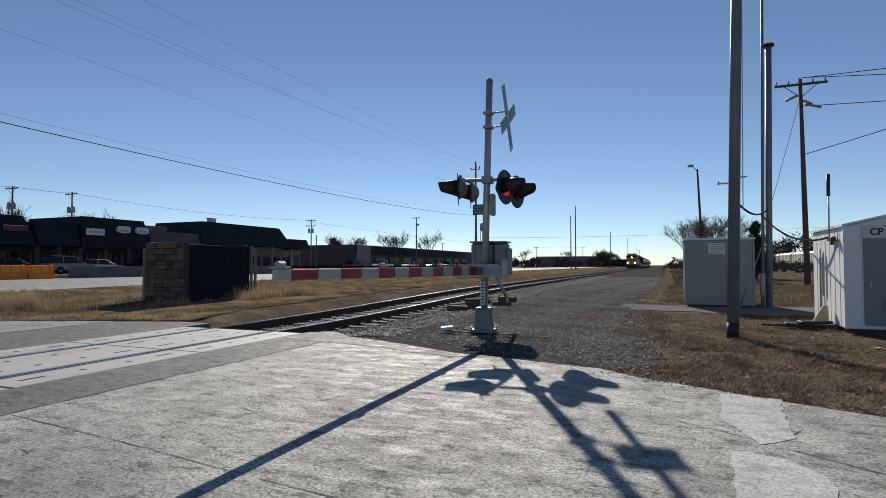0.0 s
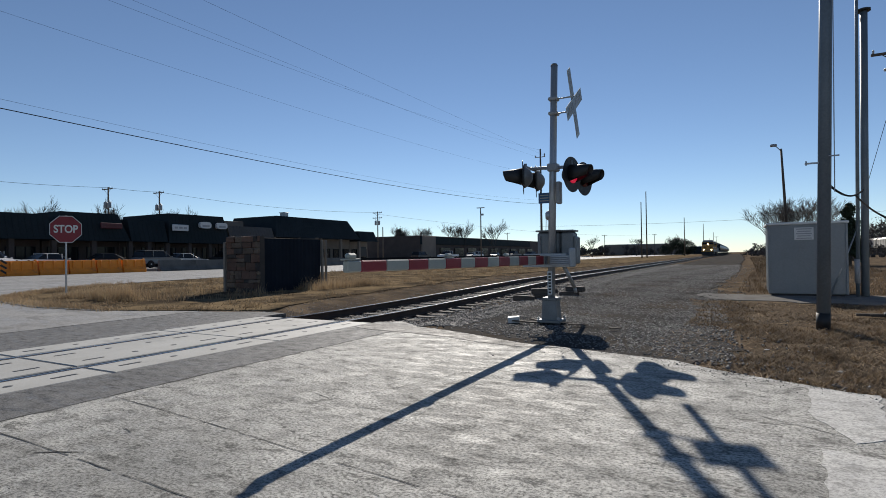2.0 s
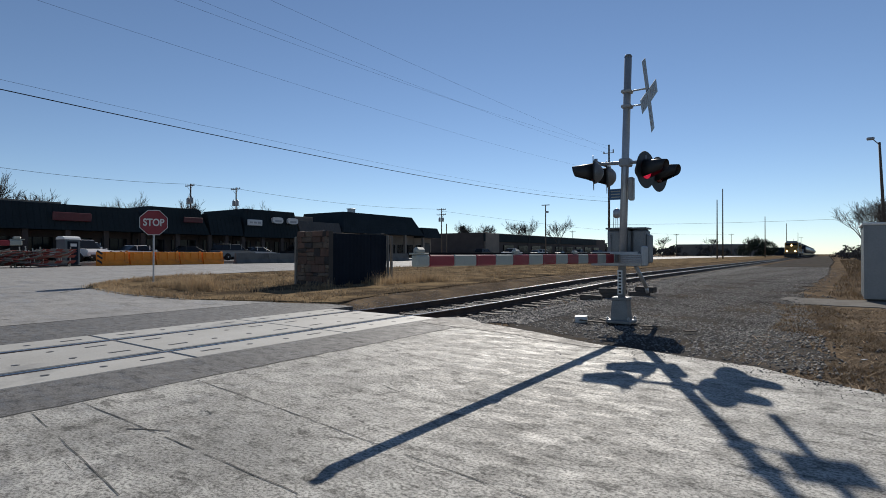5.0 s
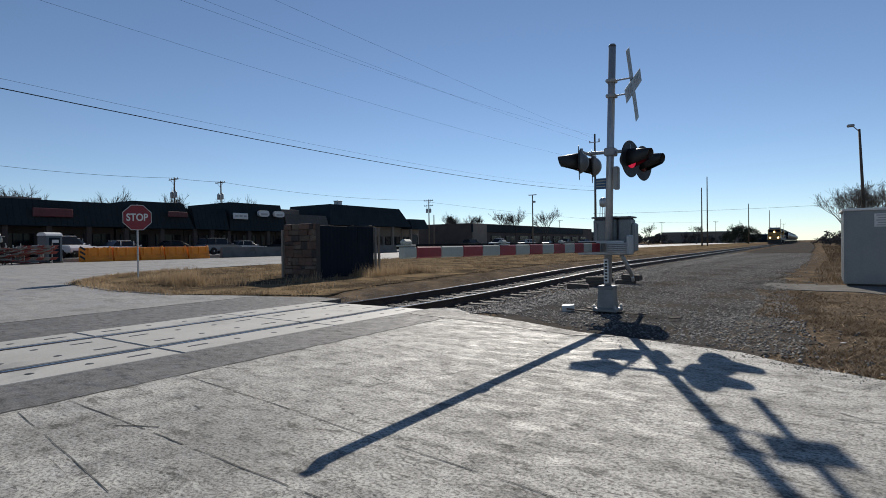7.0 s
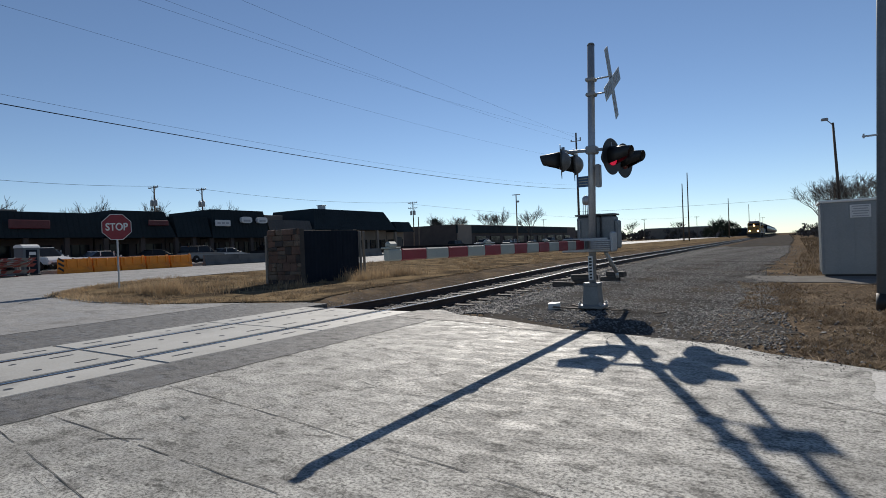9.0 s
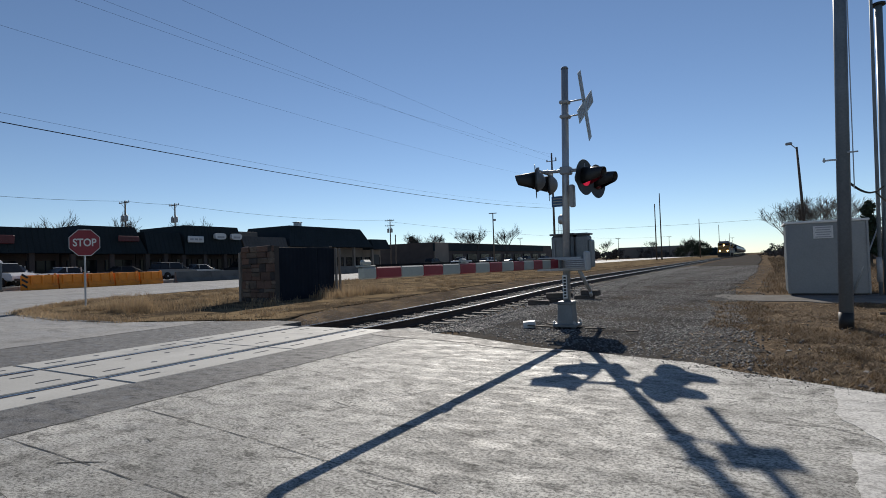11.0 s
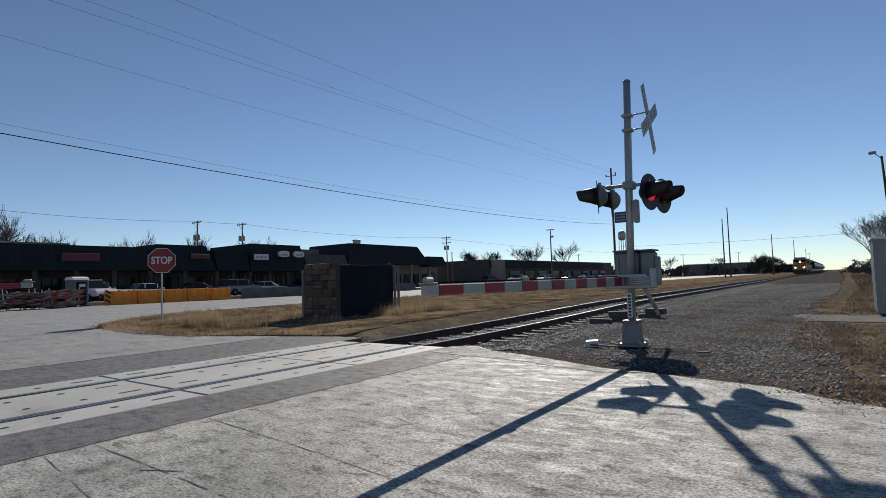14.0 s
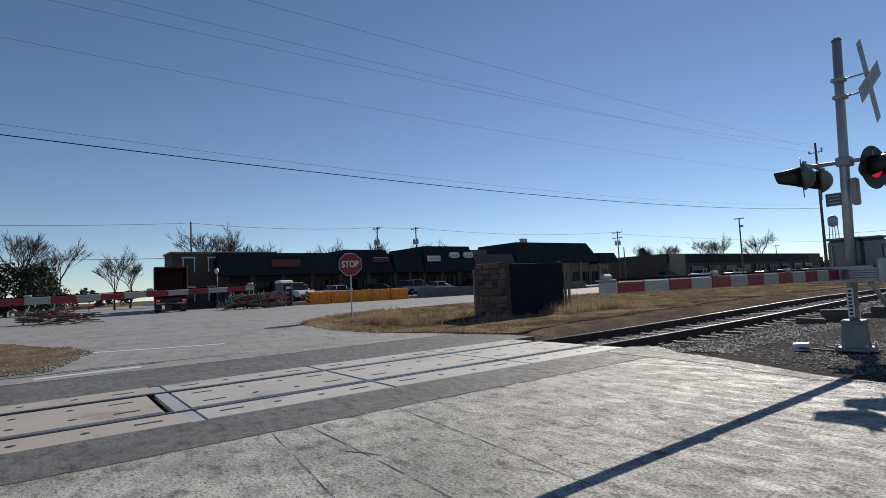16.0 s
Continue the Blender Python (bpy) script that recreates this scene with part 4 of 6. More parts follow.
def shop(label, y0, y1, zb, zt, ends=0.0, roof="mansard", wall="mallwall", bays=3, slope=0.8):
    s = thing("shop", label, "building", group="row of shops")
    bm = bmesh.new()
    fascia(bm, y0, y1, zb, zt, MALL + 0.4, MALL + 0.4 - slope, ends)
    part("roof", bm, roof, s)
    bm = bmesh.new()
    bx(bm, (MALL - 6.5, (y0 + y1) / 2, 0.2 + (zb - 0.2) / 2), (9, y1 - y0 - 0.02, zb - 0.2))
    part("wall", bm, wall, s)
    w = (y1 - y0) / bays
    for i in range(bays):
        ya = y0 + i * w
        bm = bmesh.new()
        bx(bm, (MALL - 1.97, ya + w / 2, 1.55), (0.08, w - 0.9, 2.3))
        win = part("window", bm, "glassdark", s)
        for k in range(4):
            bm = bmesh.new()
            bx(bm, (MALL - 1.92, ya + 0.45 + (w - 0.9) * k / 3, 1.55), (0.08, 0.07, 2.3))
            part("mullion", bm, "gate", win)
        bm = bmesh.new()
        bx(bm, (MALL - 0.1, ya + 0.1, 0.2 + (zb - 0.2) / 2), (0.45, 0.45, zb - 0.2), 0.02)
        part("column", bm, wall, s)
    return s


sA = shop("dark mansard-roofed shop front with a red sign", 14.3, 27.6, 3.36, 5.8, 0, bays=4)
sB = shop("dark shop front with a raised trapezoid roof", 27.8, 35.2, 3.3, 6.2, 0.9, bays=2)
sBC = shop("dark low shop front between raised roofs", 35.3, 39.6, 3.3, 5.75, 0, bays=2)
sC = shop("dark corner shop with white oval signs", 39.7, 48.3, 3.2, 6.7, 0.5, bays=3)
sD = shop("brown mansard-roofed building with a low wing", 56.2, 75.8, 4.3, 7.5, 1.6, roof="mansard", wall="tanwall", bays=4, slope=1.6)
sE = shop("low brown wing at the end of the shops", 75.9, 81.0, 4.0, 5.8, 0.3, roof="mansard", wall="tanwall", bays=1)
sL = shop("low brown link building between shops", 48.4, 56.1, 3.6, 5.6, 0, roof="brownroof", wall="mallwall", bays=2)
for s, y, z, w, h, c in ((sA, 21.3, 4.6, 3.2, 0.8, "signred"), (sB, 33.2, 4.9, 2.2, 0.6, "signred"), (sC, 41.2, 5.0, 2.1, 0.75, "signwhite")):
    bm = bmesh.new()
    bx(bm, (MALL + 0.35, y, z), (0.18, w, h), 0.05)
    sgn = part("sign_board", bm, c, s)
    for k in range(3):
        bm = bmesh.new()
        bx(bm, (MALL + 0.45, y - w * 0.28 + w * 0.28 * k, z), (0.02, w * 0.2, h * 0.3))
        part("mark", bm, "greypaint" if c == "signwhite" else "signred", sgn)
for y in (44.6, 47.0):
    bm = bmesh.new()
    prism(bm, [(y + 0.8 * math.copysign(abs(math.cos(a)) ** 0.6, math.cos(a)), 5.45 + 0.40 * math.copysign(abs(math.sin(a)) ** 0.6, math.sin(a))) for a in [i * math.pi / 8 for i in range(16)]], MALL + 0.1, MALL + 0.5, "x")
    sgn = part("oval_sign", bm, "signwhite", sC)
    bm = bmesh.new()
    bx(bm, (MALL + 0.51, y, 5.35), (0.02, 1.0, 0.25))
    part("mark", bm, "greypaint", sgn)
bm = bmesh.new()
bx(bm, (MALL - 3, 61.2, 7.75), (0.9, 0.9, 0.9), 0.04)
bx(bm, (MALL - 3, 61.2, 8.22), (1.1, 1.1, 0.1), 0.02)
part("roof_vent", bm, "galv", sD)
bm = bmesh.new()
bx(bm, (MALL - 1.5, 79.0, 2.2), (0.1, 1.8, 1.8), 0.05)
part("round_sign", bm, "black", sE)
bm = bmesh.new()
bx(bm, (MALL - 7, 18, 6.0), (6, 7.8, 0.5), 0.02)
part("upper_parapet", bm, "tanwall", sA)
bm = bmesh.new()
bx(bm, (MALL - 9, 52.2, 6.1), (6, 7.6, 1.2), 0.02)
part("upper_block", bm, "tanwall", sL)

br = thing("brick_building", "two-storey brown brick building with pale window heads", "building")
bm = bmesh.new()
bx(bm, (MALL - 3, 12.9, 3.0), (4, 5.5, 5.6), 0.02)
part("wall", bm, "mallwall", br)
bm = bmesh.new()
bx(bm, (MALL - 3, 12.9, 5.88), (4.3, 5.8, 0.2), 0.03)
part("parapet", bm, "mortar", br)
for y in (11.7, 14.1):
    for z in (4.6, 1.6):
        bm = bmesh.new()
        bx(bm, (MALL - 0.98, y, z), (0.1, 1.1, 1.4))
        win = part("window", bm, "glassdark", br)
        for k in (-1, 1):
            bm = bmesh.new()
            bx(bm, (MALL - 0.92, y + k * 0.52, z), (0.1, 0.08, 1.4))
            part("window_frame", bm, "white", win)
        bm = bmesh.new()
        bx(bm, (MALL - 0.92, y, z + 0.78), (0.14, 1.3, 0.16), 0.02)
        part("window_head", bm, "signwhite", win)

longb = thing("long_building", "long low dark commercial building", "building")
bm = bmesh.new()
bx(bm, (-74, 153, 3.2), (16, 86, 6.0), 0.03)
part("wall", bm, "mallwall", longb)
bm = bmesh.new()
bx(bm, (-65.9, 148, 5.1), (0.5, 76, 2.0), 0.05)
part("fascia", bm, "mansard", longb)
bm = bmesh.new()
bx(bm, (-65.85, 113.5, 3.2), (0.5, 6.5, 5.9), 0.05)
part("end_wing", bm, "tanwall", longb)
for i in range(9):
    bm = bmesh.new()
    bx(bm, (-65.9, 122 + i * 8, 2.0), (0.3, 5.2, 2.6))
    part("window", bm, "glassdark", longb)
for x, y, w, d, h, c in ((-95, 230, 14, 60, 6, "mortar"), (-48, 330, 40, 20, 6, "tanwall"), (-30, 420, 30, 20, 5, "mansard"), (-120, 300, 30, 30, 7, "mallwall"), (-90, -40, 20, 30, 6, "tanwall")):
    fb = thing("distant_building", "low flat-roofed commercial building far off", "building", group="distant buildings")
    bm = bmesh.new()
    bx(bm, (x, y, h / 2 + 0.1), (w, d, h), 0.05)
    part("wall", bm, c, fb)
    bm = bmesh.new()
    bx(bm, (x, y, h + 0.25), (w + 0.6, d + 0.6, 0.4), 0.05)
    part("roof", bm, "galv", fb)
    for k in range(5):
        bm = bmesh.new()
        bx(bm, (x + w / 2 + 0.02, y - d * 0.4 + d * 0.2 * k, h * 0.45), (0.1, d * 0.1, h * 0.35))
        part("window", bm, "glassdark", fb)


# ---- barriers and street works ----
def orange_barrier(m):
    b = thing("water_barrier", "orange plastic water-filled barrier segment", "barrier", m, group="orange barriers")
    bm = bmesh.new()
    prism(bm, [(-0.3, 0), (0.3, 0), (0.3, 0.25), (0.16, 0.5), (0.12, 1.1), (-0.12, 1.1), (-0.16, 0.5), (-0.3, 0.25)], -1.0, 1.0, "y")
    bmesh.ops.bevel(bm, geom=bm.edges[:], offset=0.02, segments=1, affect="EDGES")
    body = part("body", bm, "orange", b)
    for y in (-0.72, 0, 0.72):
        bm = bmesh.new()
        bx(bm, (0.17, y, 0.68), (0.12, 0.1, 0.75), 0.02)
        part("rib", bm, "orange", body)
    bm = bmesh.new()
    bx(bm, (0, 0.9, 1.14), (0.14, 0.14, 0.1), 0.02)
    part("cap", bm, "orange", body)
    return b


ob1 = orange_barrier(pose(-46.0, 20.0, 0.2))
for i in range(1, 5):
    copy_thing(ob1, pose(-46.0 + rng.uniform(-0.06, 0.06), 20.0 + i * 2.1, 0.2, 0, 0, rng.uniform(-2, 2)))
wp = thing("warning_panel", "yellow and black striped end panel", "warning panel")
for i in range(6):
    bm = bmesh.new()
    bx(bm, (-45.8, 18.85, 0.35 + i * 0.18), (0.04, 0.45, 0.13), 0, Matrix.Rotation(radians(-35), 3, "X"))
    part("stripe", bm, "black" if i % 2 else "orange", wp)
bm = bmesh.new(); bx(bm, (-45.85, 18.85, 0.75), (0.03, 0.5, 1.1), 0.01); part("panel", bm, "orange", wp)
jb = thing("jersey_barrier", "grey concrete jersey barrier segment", "barrier", pose(-46.0, 32.6, 0.2), group="concrete barriers")
bm = bmesh.new()
prism(bm, [(-0.3, 0), (0.3, 0), (0.3, 0.12), (0.15, 0.4), (0.09, 1.0), (-0.09, 1.0), (-0.15, 0.4), (-0.3, 0.12)], -1.85, 1.85, "y")
part("body", bm, "jersey", jb)
for i in range(1, 7):
    copy_thing(jb, pose(-46.0 + rng.uniform(-0.05, 0.05), 32.6 + i * 3.75, 0.2, 0, 0, rng.uniform(-0.8, 0.8)))

pj = thing("portable_toilet", "grey portable toilet with a white roof", "portable toilet", pose(-46.6, 17.0, 0.2, 0, 0, 10))
bm = bmesh.new(); bx(bm, (0, 0, 1.05), (1.1, 1.1, 1.95), 0.03); part("cabin", bm, mat("grey_plastic", (0.10, 0.12, 0.135), (0.075, 0.09, 0.1), 1, 20, 0.5, 0.1), pj)
bm = bmesh.new()
prism(bm, [(-0.58, 2.02), (0.58, 2.02), (0.5, 2.17), (0.25, 2.26), (-0.25, 2.26), (-0.5, 2.17)], -0.58, 0.58, "y")
part("roof", bm, "white", pj)
bm = bmesh.new(); bx(bm, (0.56, 0, 1.0), (0.03, 0.75, 1.75), 0.01); dr = part("door", bm, "gate", pj)
bm = bmesh.new(); bx(bm, (0.585, 0.05, 1.6), (0.02, 0.45, 0.22)); part("label_plate", bm, "signwhite", dr)
bm = bmesh.new(); bx(bm, (0, 0, 0.06), (1.2, 1.2, 0.12), 0.02); part("skid", bm, "black", pj)


def barricade(m, label="red and white striped traffic barricade lying in a pile"):
    b = thing("barricade", label, "barricade", m, group="piled barricades")
    for k in range(3):
        for i in range(6):
            bm = bmesh.new()
            vs = bx(bm, (0, 0, 0), (0.40, 0.04, 0.2))
            for v in vs:
                v.co.x += v.co.z * 0.8
                v.co += Vector((-1.0 + i * 0.4, 0, 0.35 + k * 0.42))
            part("stripe", bm, "conered" if i % 2 else "mortar", b)
    for x in (-0.9, 0.9):
        bm = bmesh.new()
        bx(bm, (x, 0.05, 0.72), (0.06, 0.06, 1.44), 0.01)
        part("upright", bm, "armwhite", b)
        bm = bmesh.new()
        bx(bm, (x, 0.05, 0.03), (0.06, 1.1, 0.06), 0.01)
        part("foot", bm, "armwhite", b)
    return b


bc = barricade(pose(-45.3, 12.8, 0.28, 72, 4, 85))
for i in range(13):
    copy_thing(bc, pose(-45.2 + rng.uniform(-0.7, 0.7), 12.2 + 3.2 * rng.random(), 0.24 + 0.07 * i, rng.uniform(64, 88), rng.uniform(-14, 14), rng.uniform(70, 112)))
copy_thing(bc, pose(-45.0, 15.6, 0.2, 8, 0, 80))
for i in range(5):
    copy_thing(bc, pose(-38.0 + rng.uniform(-0.8, 0.8), 0.2 + rng.uniform(-1.2, 1.2), 0.25 + 0.06 * i, rng.uniform(66, 88), rng.uniform(-12, 12), rng.uniform(60, 115)))
copy_thing(bc, pose(-41.0, 1.4, 0.2, 5, 0, 95))
pile = thing("debris_pile", "loose grey timber and broken boards on the ground", "debris")
for i in range(14):
    bm = bmesh.new()
    bx(bm, (0, 0, 0), (rng.uniform(1.0, 2.6), 0.1, 0.05), 0.006)
    part("plank", bm, rng.choice(("polewood", "armwhite", "tie")), pile, m=pose(-34.5 + rng.uniform(-1, 1), 0.9 + rng.uniform(-1.2, 1.2), 0.24 + 0.03 * i, rng.uniform(-6, 6), rng.uniform(-9, 9), rng.uniform(0, 180)))


# ---- vehicles ----
def paint(name, c, rough=0.25):
    return mat(name, c, tuple(v * 0.9 for v in c), 0.7, 6, rough, 0.0, rough_var=0.04)


def wheel(parent, x, y, r=0.33, w=0.21):
    tyre = bmesh.new()
    m = Matrix.Translation((x, y, r)) @ pose(0, 0, 0, 90, 0, 0)
    lathe(tyre, [(r * 0.62, -w / 2), (r * 0.92, -w / 2), (r, -w * 0.3), (r, w * 0.3), (r * 0.92, w / 2), (r * 0.62, w / 2)], m, 18)
    t = part("tyre", tyre, "rubber", parent)
    rim = bmesh.new()
    lathe(rim, [(r * 0.1, -w * 0.52), (r * 0.5, -w * 0.45), (r * 0.62, -w * 0.5), (r * 0.62, w * 0.5), (r * 0.5, w * 0.45), (r * 0.1, w * 0.52)], m, 12)
    part("rim", rim, "galv", t)


PROFILES = {
    "sedan": (4.7, 1.8, [(-2.35, 0.35), (-2.32, 0.85), (-1.9, 0.98), (1.0, 0.92), (2.0, 0.80), (2.33, 0.62), (2.35, 0.35)], [(-1.75, 0.97), (-1.05, 1.42), (0.15, 1.44), (1.05, 0.93)]),
    "suv": (4.7, 1.88, [(-2.35, 0.4), (-2.35, 1.0), (-2.2, 1.08), (1.0, 1.05), (2.05, 0.98), (2.33, 0.75), (2.35, 0.4)], [(-2.2, 1.07), (-1.95, 1.66), (0.2, 1.70), (1.05, 1.05)]),
    "pickup": (5.7, 1.98, [(-2.85, 0.5), (-2.85, 1.12), (-0.6, 1.12), (1.4, 1.12), (2.6, 1.05), (2.83, 0.8), (2.85, 0.5)], [(-0.75, 1.11), (-0.6, 1.82), (0.75, 1.84), (1.45, 1.11)]),
}


def vehicle(kind, label, colour, m, group=""):
    L, W, body, cab = PROFILES[kind]
    v = thing("pickup_truck" if kind == "pickup" else "car", label, "pickup" if kind == "pickup" else "car", m, group)
    bm = bmesh.new()
    vs = prism(bm, body, -W / 2, W / 2, "y")
    for q in vs:
        k = 1 - 0.08 * max(0, abs(q.co.x) - L * 0.38) / (L * 0.12)
        q.co.y *= k * (1.0 if q.co.z < 0.9 else 0.96)
    bmesh.ops.bevel(bm, geom=bm.edges[:], offset=0.06, segments=2, affect="EDGES")
    bd_ = part("body", bm, colour, v)
    bm = bmesh.new()
    vs = prism(bm, cab, -W / 2 + 0.08, W / 2 - 0.08, "y")
    top = max(c[1] for c in cab)
    for q in vs:
        if q.co.z > top - 0.1:
            q.co.y *= 0.82
    bmesh.ops.bevel(bm, geom=bm.edges[:], offset=0.04, segments=1, affect="EDGES")
    part("glasshouse", bm, "glassdark", v)
    bm = bmesh.new()
    xs = [c[0] for c in cab if c[1] > top - 0.1]
    bx(bm, ((xs[0] + xs[1]) / 2, 0, top + 0.005), (xs[1] - xs[0] + 0.05, (W - 0.16) * 0.82, 0.05), 0.02)
    part("roof", bm, colour, v)
    for s in (-1, 1):
        for x in (-L * 0.3, L * 0.3):
            wheel(v, x, s * (W / 2 - 0.1), 0.38 if kind != "sedan" else 0.33)
        bm = bmesh.new(); bx(bm, (L / 2 - 0.06, s * W * 0.36, 0.72), (0.12, 0.3, 0.14), 0.03); part("headlight", bm, "signwhite", v)
        bm = bmesh.new(); bx(bm, (-L / 2 + 0.04, s * W * 0.38, 0.82), (0.1, 0.22, 0.22), 0.03); part("tail_light", bm, "signred", v)
        bm = bmesh.new(); bx(bm, (cab[-1][0] - 0.15, s * (W / 2 + 0.06), cab[-1][1] + 0.08), (0.12, 0.16, 0.12), 0.03); part("mirror", bm, colour, v)
        for x in (cab[0][0] * 0.5, cab[-1][0] * 0.35):
            bm = bmesh.new(); bx(bm, (x, s * (W / 2 - 0.13), (cab[0][1] + top) / 2), (0.06, 0.05, top - cab[0][1]), 0); part("pillar", bm, colour, v)
    bm = bmesh.new(); bx(bm, (L / 2, 0, 0.55), (0.05, W * 0.7, 0.18), 0.02); part("grille", bm, "black", v)
    return v


c_white, c_silver, c_dark, c_blue, c_grey = paint("white_car_paint", (0.7, 0.7, 0.7)), paint("silver_car_paint", (0.42, 0.43, 0.44)), paint("dark_car_paint", (0.03, 0.032, 0.036)), paint("blue_grey_car_paint", (0.06, 0.09, 0.14)), paint("grey_car_paint", (0.16, 0.165, 0.17))
lot = "cars in the shop parking lot"
vehicle("pickup", "white pickup parked nose out beside the portable toilet", c_white, pose(-51.5, 19.6, 0.44, 0, 0, 8), lot)
vehicle("suv", "white sport utility car parked before the shops", c_silver, pose(-54.5, 21.5, 0.44, 0, 0, 20), lot)
vehicle("sedan", "white saloon car parked before the shops", c_white, pose(-51.5, 24.6, 0.44, 0, 0, 100), lot)
vehicle("sedan", "dark saloon car parked before the shops", c_dark, pose(-52, 29.8, 0.44, 0, 0, 84), lot)
vehicle("suv", "grey hatchback parked before the shops", c_grey, pose(-51.5, 34.2, 0.44, 0, 0, 96), lot)
vehicle("sedan", "silver saloon car parked before the shops", c_silver, pose(-53, 38.5, 0.44, 0, 0, 92), lot)
vehicle("suv", "dark sport utility car parked before the shops", c_dark, pose(-54, 44.5, 0.44, 0, 0, 175), lot)
vehicle("sedan", "grey saloon car parked before the shops", c_grey, pose(-52, 50, 0.44, 0, 0, 90), lot)
lot2 = "cars before the long building"
for i, (kind, col, word) in enumerate((("suv", c_dark, "dark"), ("pickup", c_white, "white"), ("sedan", c_silver, "silver"), ("suv", c_white, "white"), ("sedan", c_dark, "dark"), ("pickup", c_grey, "grey"), ("sedan", c_white, "white"), ("suv", c_blue, "blue-grey"), ("sedan", c_silver, "silver"), ("suv", c_white, "white"))):
    vehicle(kind, word + " vehicle parked by the long building", col, pose(-55 + (i % 3) * 1.5, 92 + i * 8.5, 0.44, 0, 0, 90 + rng.uniform(-15, 15) + 180 * (i % 2)), lot2)

trk = thing("box_truck", "open-backed dark red box truck seen from behind", "truck", pose(-52, 8.8, 0.2, 0, 0, 172))
cm = paint("dark_red_truck", (0.10, 0.02, 0.018), 0.5)
for n_, c, s in (("floor", (0, 0, 1.05), (6, 2.5, 0.15)), ("side_wall", (0, 1.22, 2.4), (6, 0.07, 2.6)), ("side_wall", (0, -1.22, 2.4), (6, 0.07, 2.6)), ("roof", (0, 0, 3.7), (6, 2.5, 0.08)), ("front_wall", (2.95, 0, 2.4), (0.08, 2.4, 2.6))):
    bm = bmesh.new(); bx(bm, c, s, 0.02); part(n_, bm, cm, trk)
bm = bmesh.new(); bx(bm, (4.2, 0, 1.6), (1.9, 2.2, 2.1), 0.15); part("cab", bm, cm, trk)
bm = bmesh.new(); bx(bm, (-3.0, 0, 0.75), (0.1, 2.2, 0.14), 0.02); part("bumper", bm, "greypaint", trk)
bm = bmesh.new(); bx(bm, (0.8, 0, 0.85), (8.0, 0.9, 0.25), 0.03); part("chassis", bm, "black", trk)
for s in (-1, 1):
    wheel(trk, -1.9, s * 0.95, 0.5, 0.5); wheel(trk, -0.8, s * 0.95, 0.5, 0.5); wheel(trk, 4.2, s * 1.0, 0.5, 0.3)
    bm = bmesh.new(); bx(bm, (-3.06, s * 0.95, 0.95), (0.05, 0.3, 0.14), 0.02); part("tail_light", bm, "lens_lit", trk)
    bm = bmesh.new(); bx(bm, (-2.4, s * 0.95, 0.5), (0.04, 0.55, 0.7)); part("mud_flap", bm, "black", trk)

pl = thing("post_lamp", "white globe lamp on a short dark post", "street lamp")
bm = bmesh.new(); cyl(bm, (-50, 12.2, 0.15), (-50, 12.2, 3.3), 0.06, 0.045, 8); part("post", bm, "black", pl)
bm = bmesh.new(); lathe(bm, [(0.06, 3.3), (0.15, 3.4), (0.19, 3.58), (0.13, 3.75), (0.03, 3.82)], Matrix.Translation((-50, 12.2, 0)), 14); part("globe", bm, "signwhite", pl)


# ---- poles and wires further off ----
def lamp_pole(x, y, h, dx, label):
    p = thing("street_lamp", label, "street lamp")
    z = lz(x, y)
    bm = bmesh.new(); cyl(bm, (x, y, z), (x + dx, y, z + h), 0.12, 0.07, 10); part("shaft", bm, "polewood", p)
    bm = bmesh.new(); cyl(bm, (x + dx, y, z + h - 0.15), (x + dx - 0.35, y, z + h + 0.25), 0.03, n=8); part("bracket", bm, "greypaint", p)
    bm = bmesh.new(); bx(bm, (x + dx - 0.45, y, z + h + 0.28), (0.42, 0.25, 0.18), 0.05); part("lamp_head", bm, "greypaint", p)
    return p


lamp_pole(3.35, 45, 8.3, -0.35, "leaning wooden lamp pole with a small lamp head")
utility_pole(-75, 42.7, 11.1, 0, 1, True, label="wooden utility pole with grey transformers behind the shops")
utility_pole(-75, 50.1, 11.3, 0, 1, True, label="wooden utility pole with grey transformers behind the shops")
utility_pole(-75, 15.2, 11.0, 0, 0, False, label="bare wooden pole behind the brick building")
utility_pole(-72, 12.0, 6.4, 0, 0, False, label="short wooden pole beside the brick building")
utility_pole(-67.6, 95, 10.8, 0, 2, True, label="wooden utility pole with two crossarms and a transformer")
utility_pole(-66.3, 95, 7.4, 0, 0, label="short bare wooden pole")
utility_pole(-26.2, 80, 17.3, 0, 0, r=0.2, label="tall wooden pole carrying the street cables")
utility_pole(-23.5, -42, 17.3, 0, 1, r=0.2, label="tall wooden pole carrying the street cables")
utility_pole(-19.1, 130, 12.8, 0, 0, label="tall bare wooden pole beside the track")
utility_pole(-18.0, 130, 15.1, 0, 0, label="tall bare wooden pole beside the track")
utility_pole(-14.1, 180, 11.8, 0, 0, label="tall bare wooden pole beside the track")
utility_pole(-12.4, 250, 13.0, 0, 0, label="tall bare wooden pole beside the track")
utility_pole(-11.5, 330, 12.0, 0, 0, label="tall bare wooden pole beside the track")
utility_pole(-13.0, 420, 12.0, 0, 1, label="far wooden pole with a crossarm beside the track")
for x, y, h in ((-80, 200, 10), (-55, 260, 10), (-38, 300, 11), (-60, 400, 11), (-100, 320, 11), (-26, 520, 12)):
    utility_pole(x, y, h, 0, 1, label="far wooden utility pole with a crossarm")
tl = thing("street_lamp", "twin-headed parking lot lamp on a tall pole", "street lamp")
bm = bmesh.new(); cyl(bm, (-41, 90, 0.1), (-41, 90, 9.9), 0.14, 0.09, 10); part("shaft", bm, "polewood", tl)
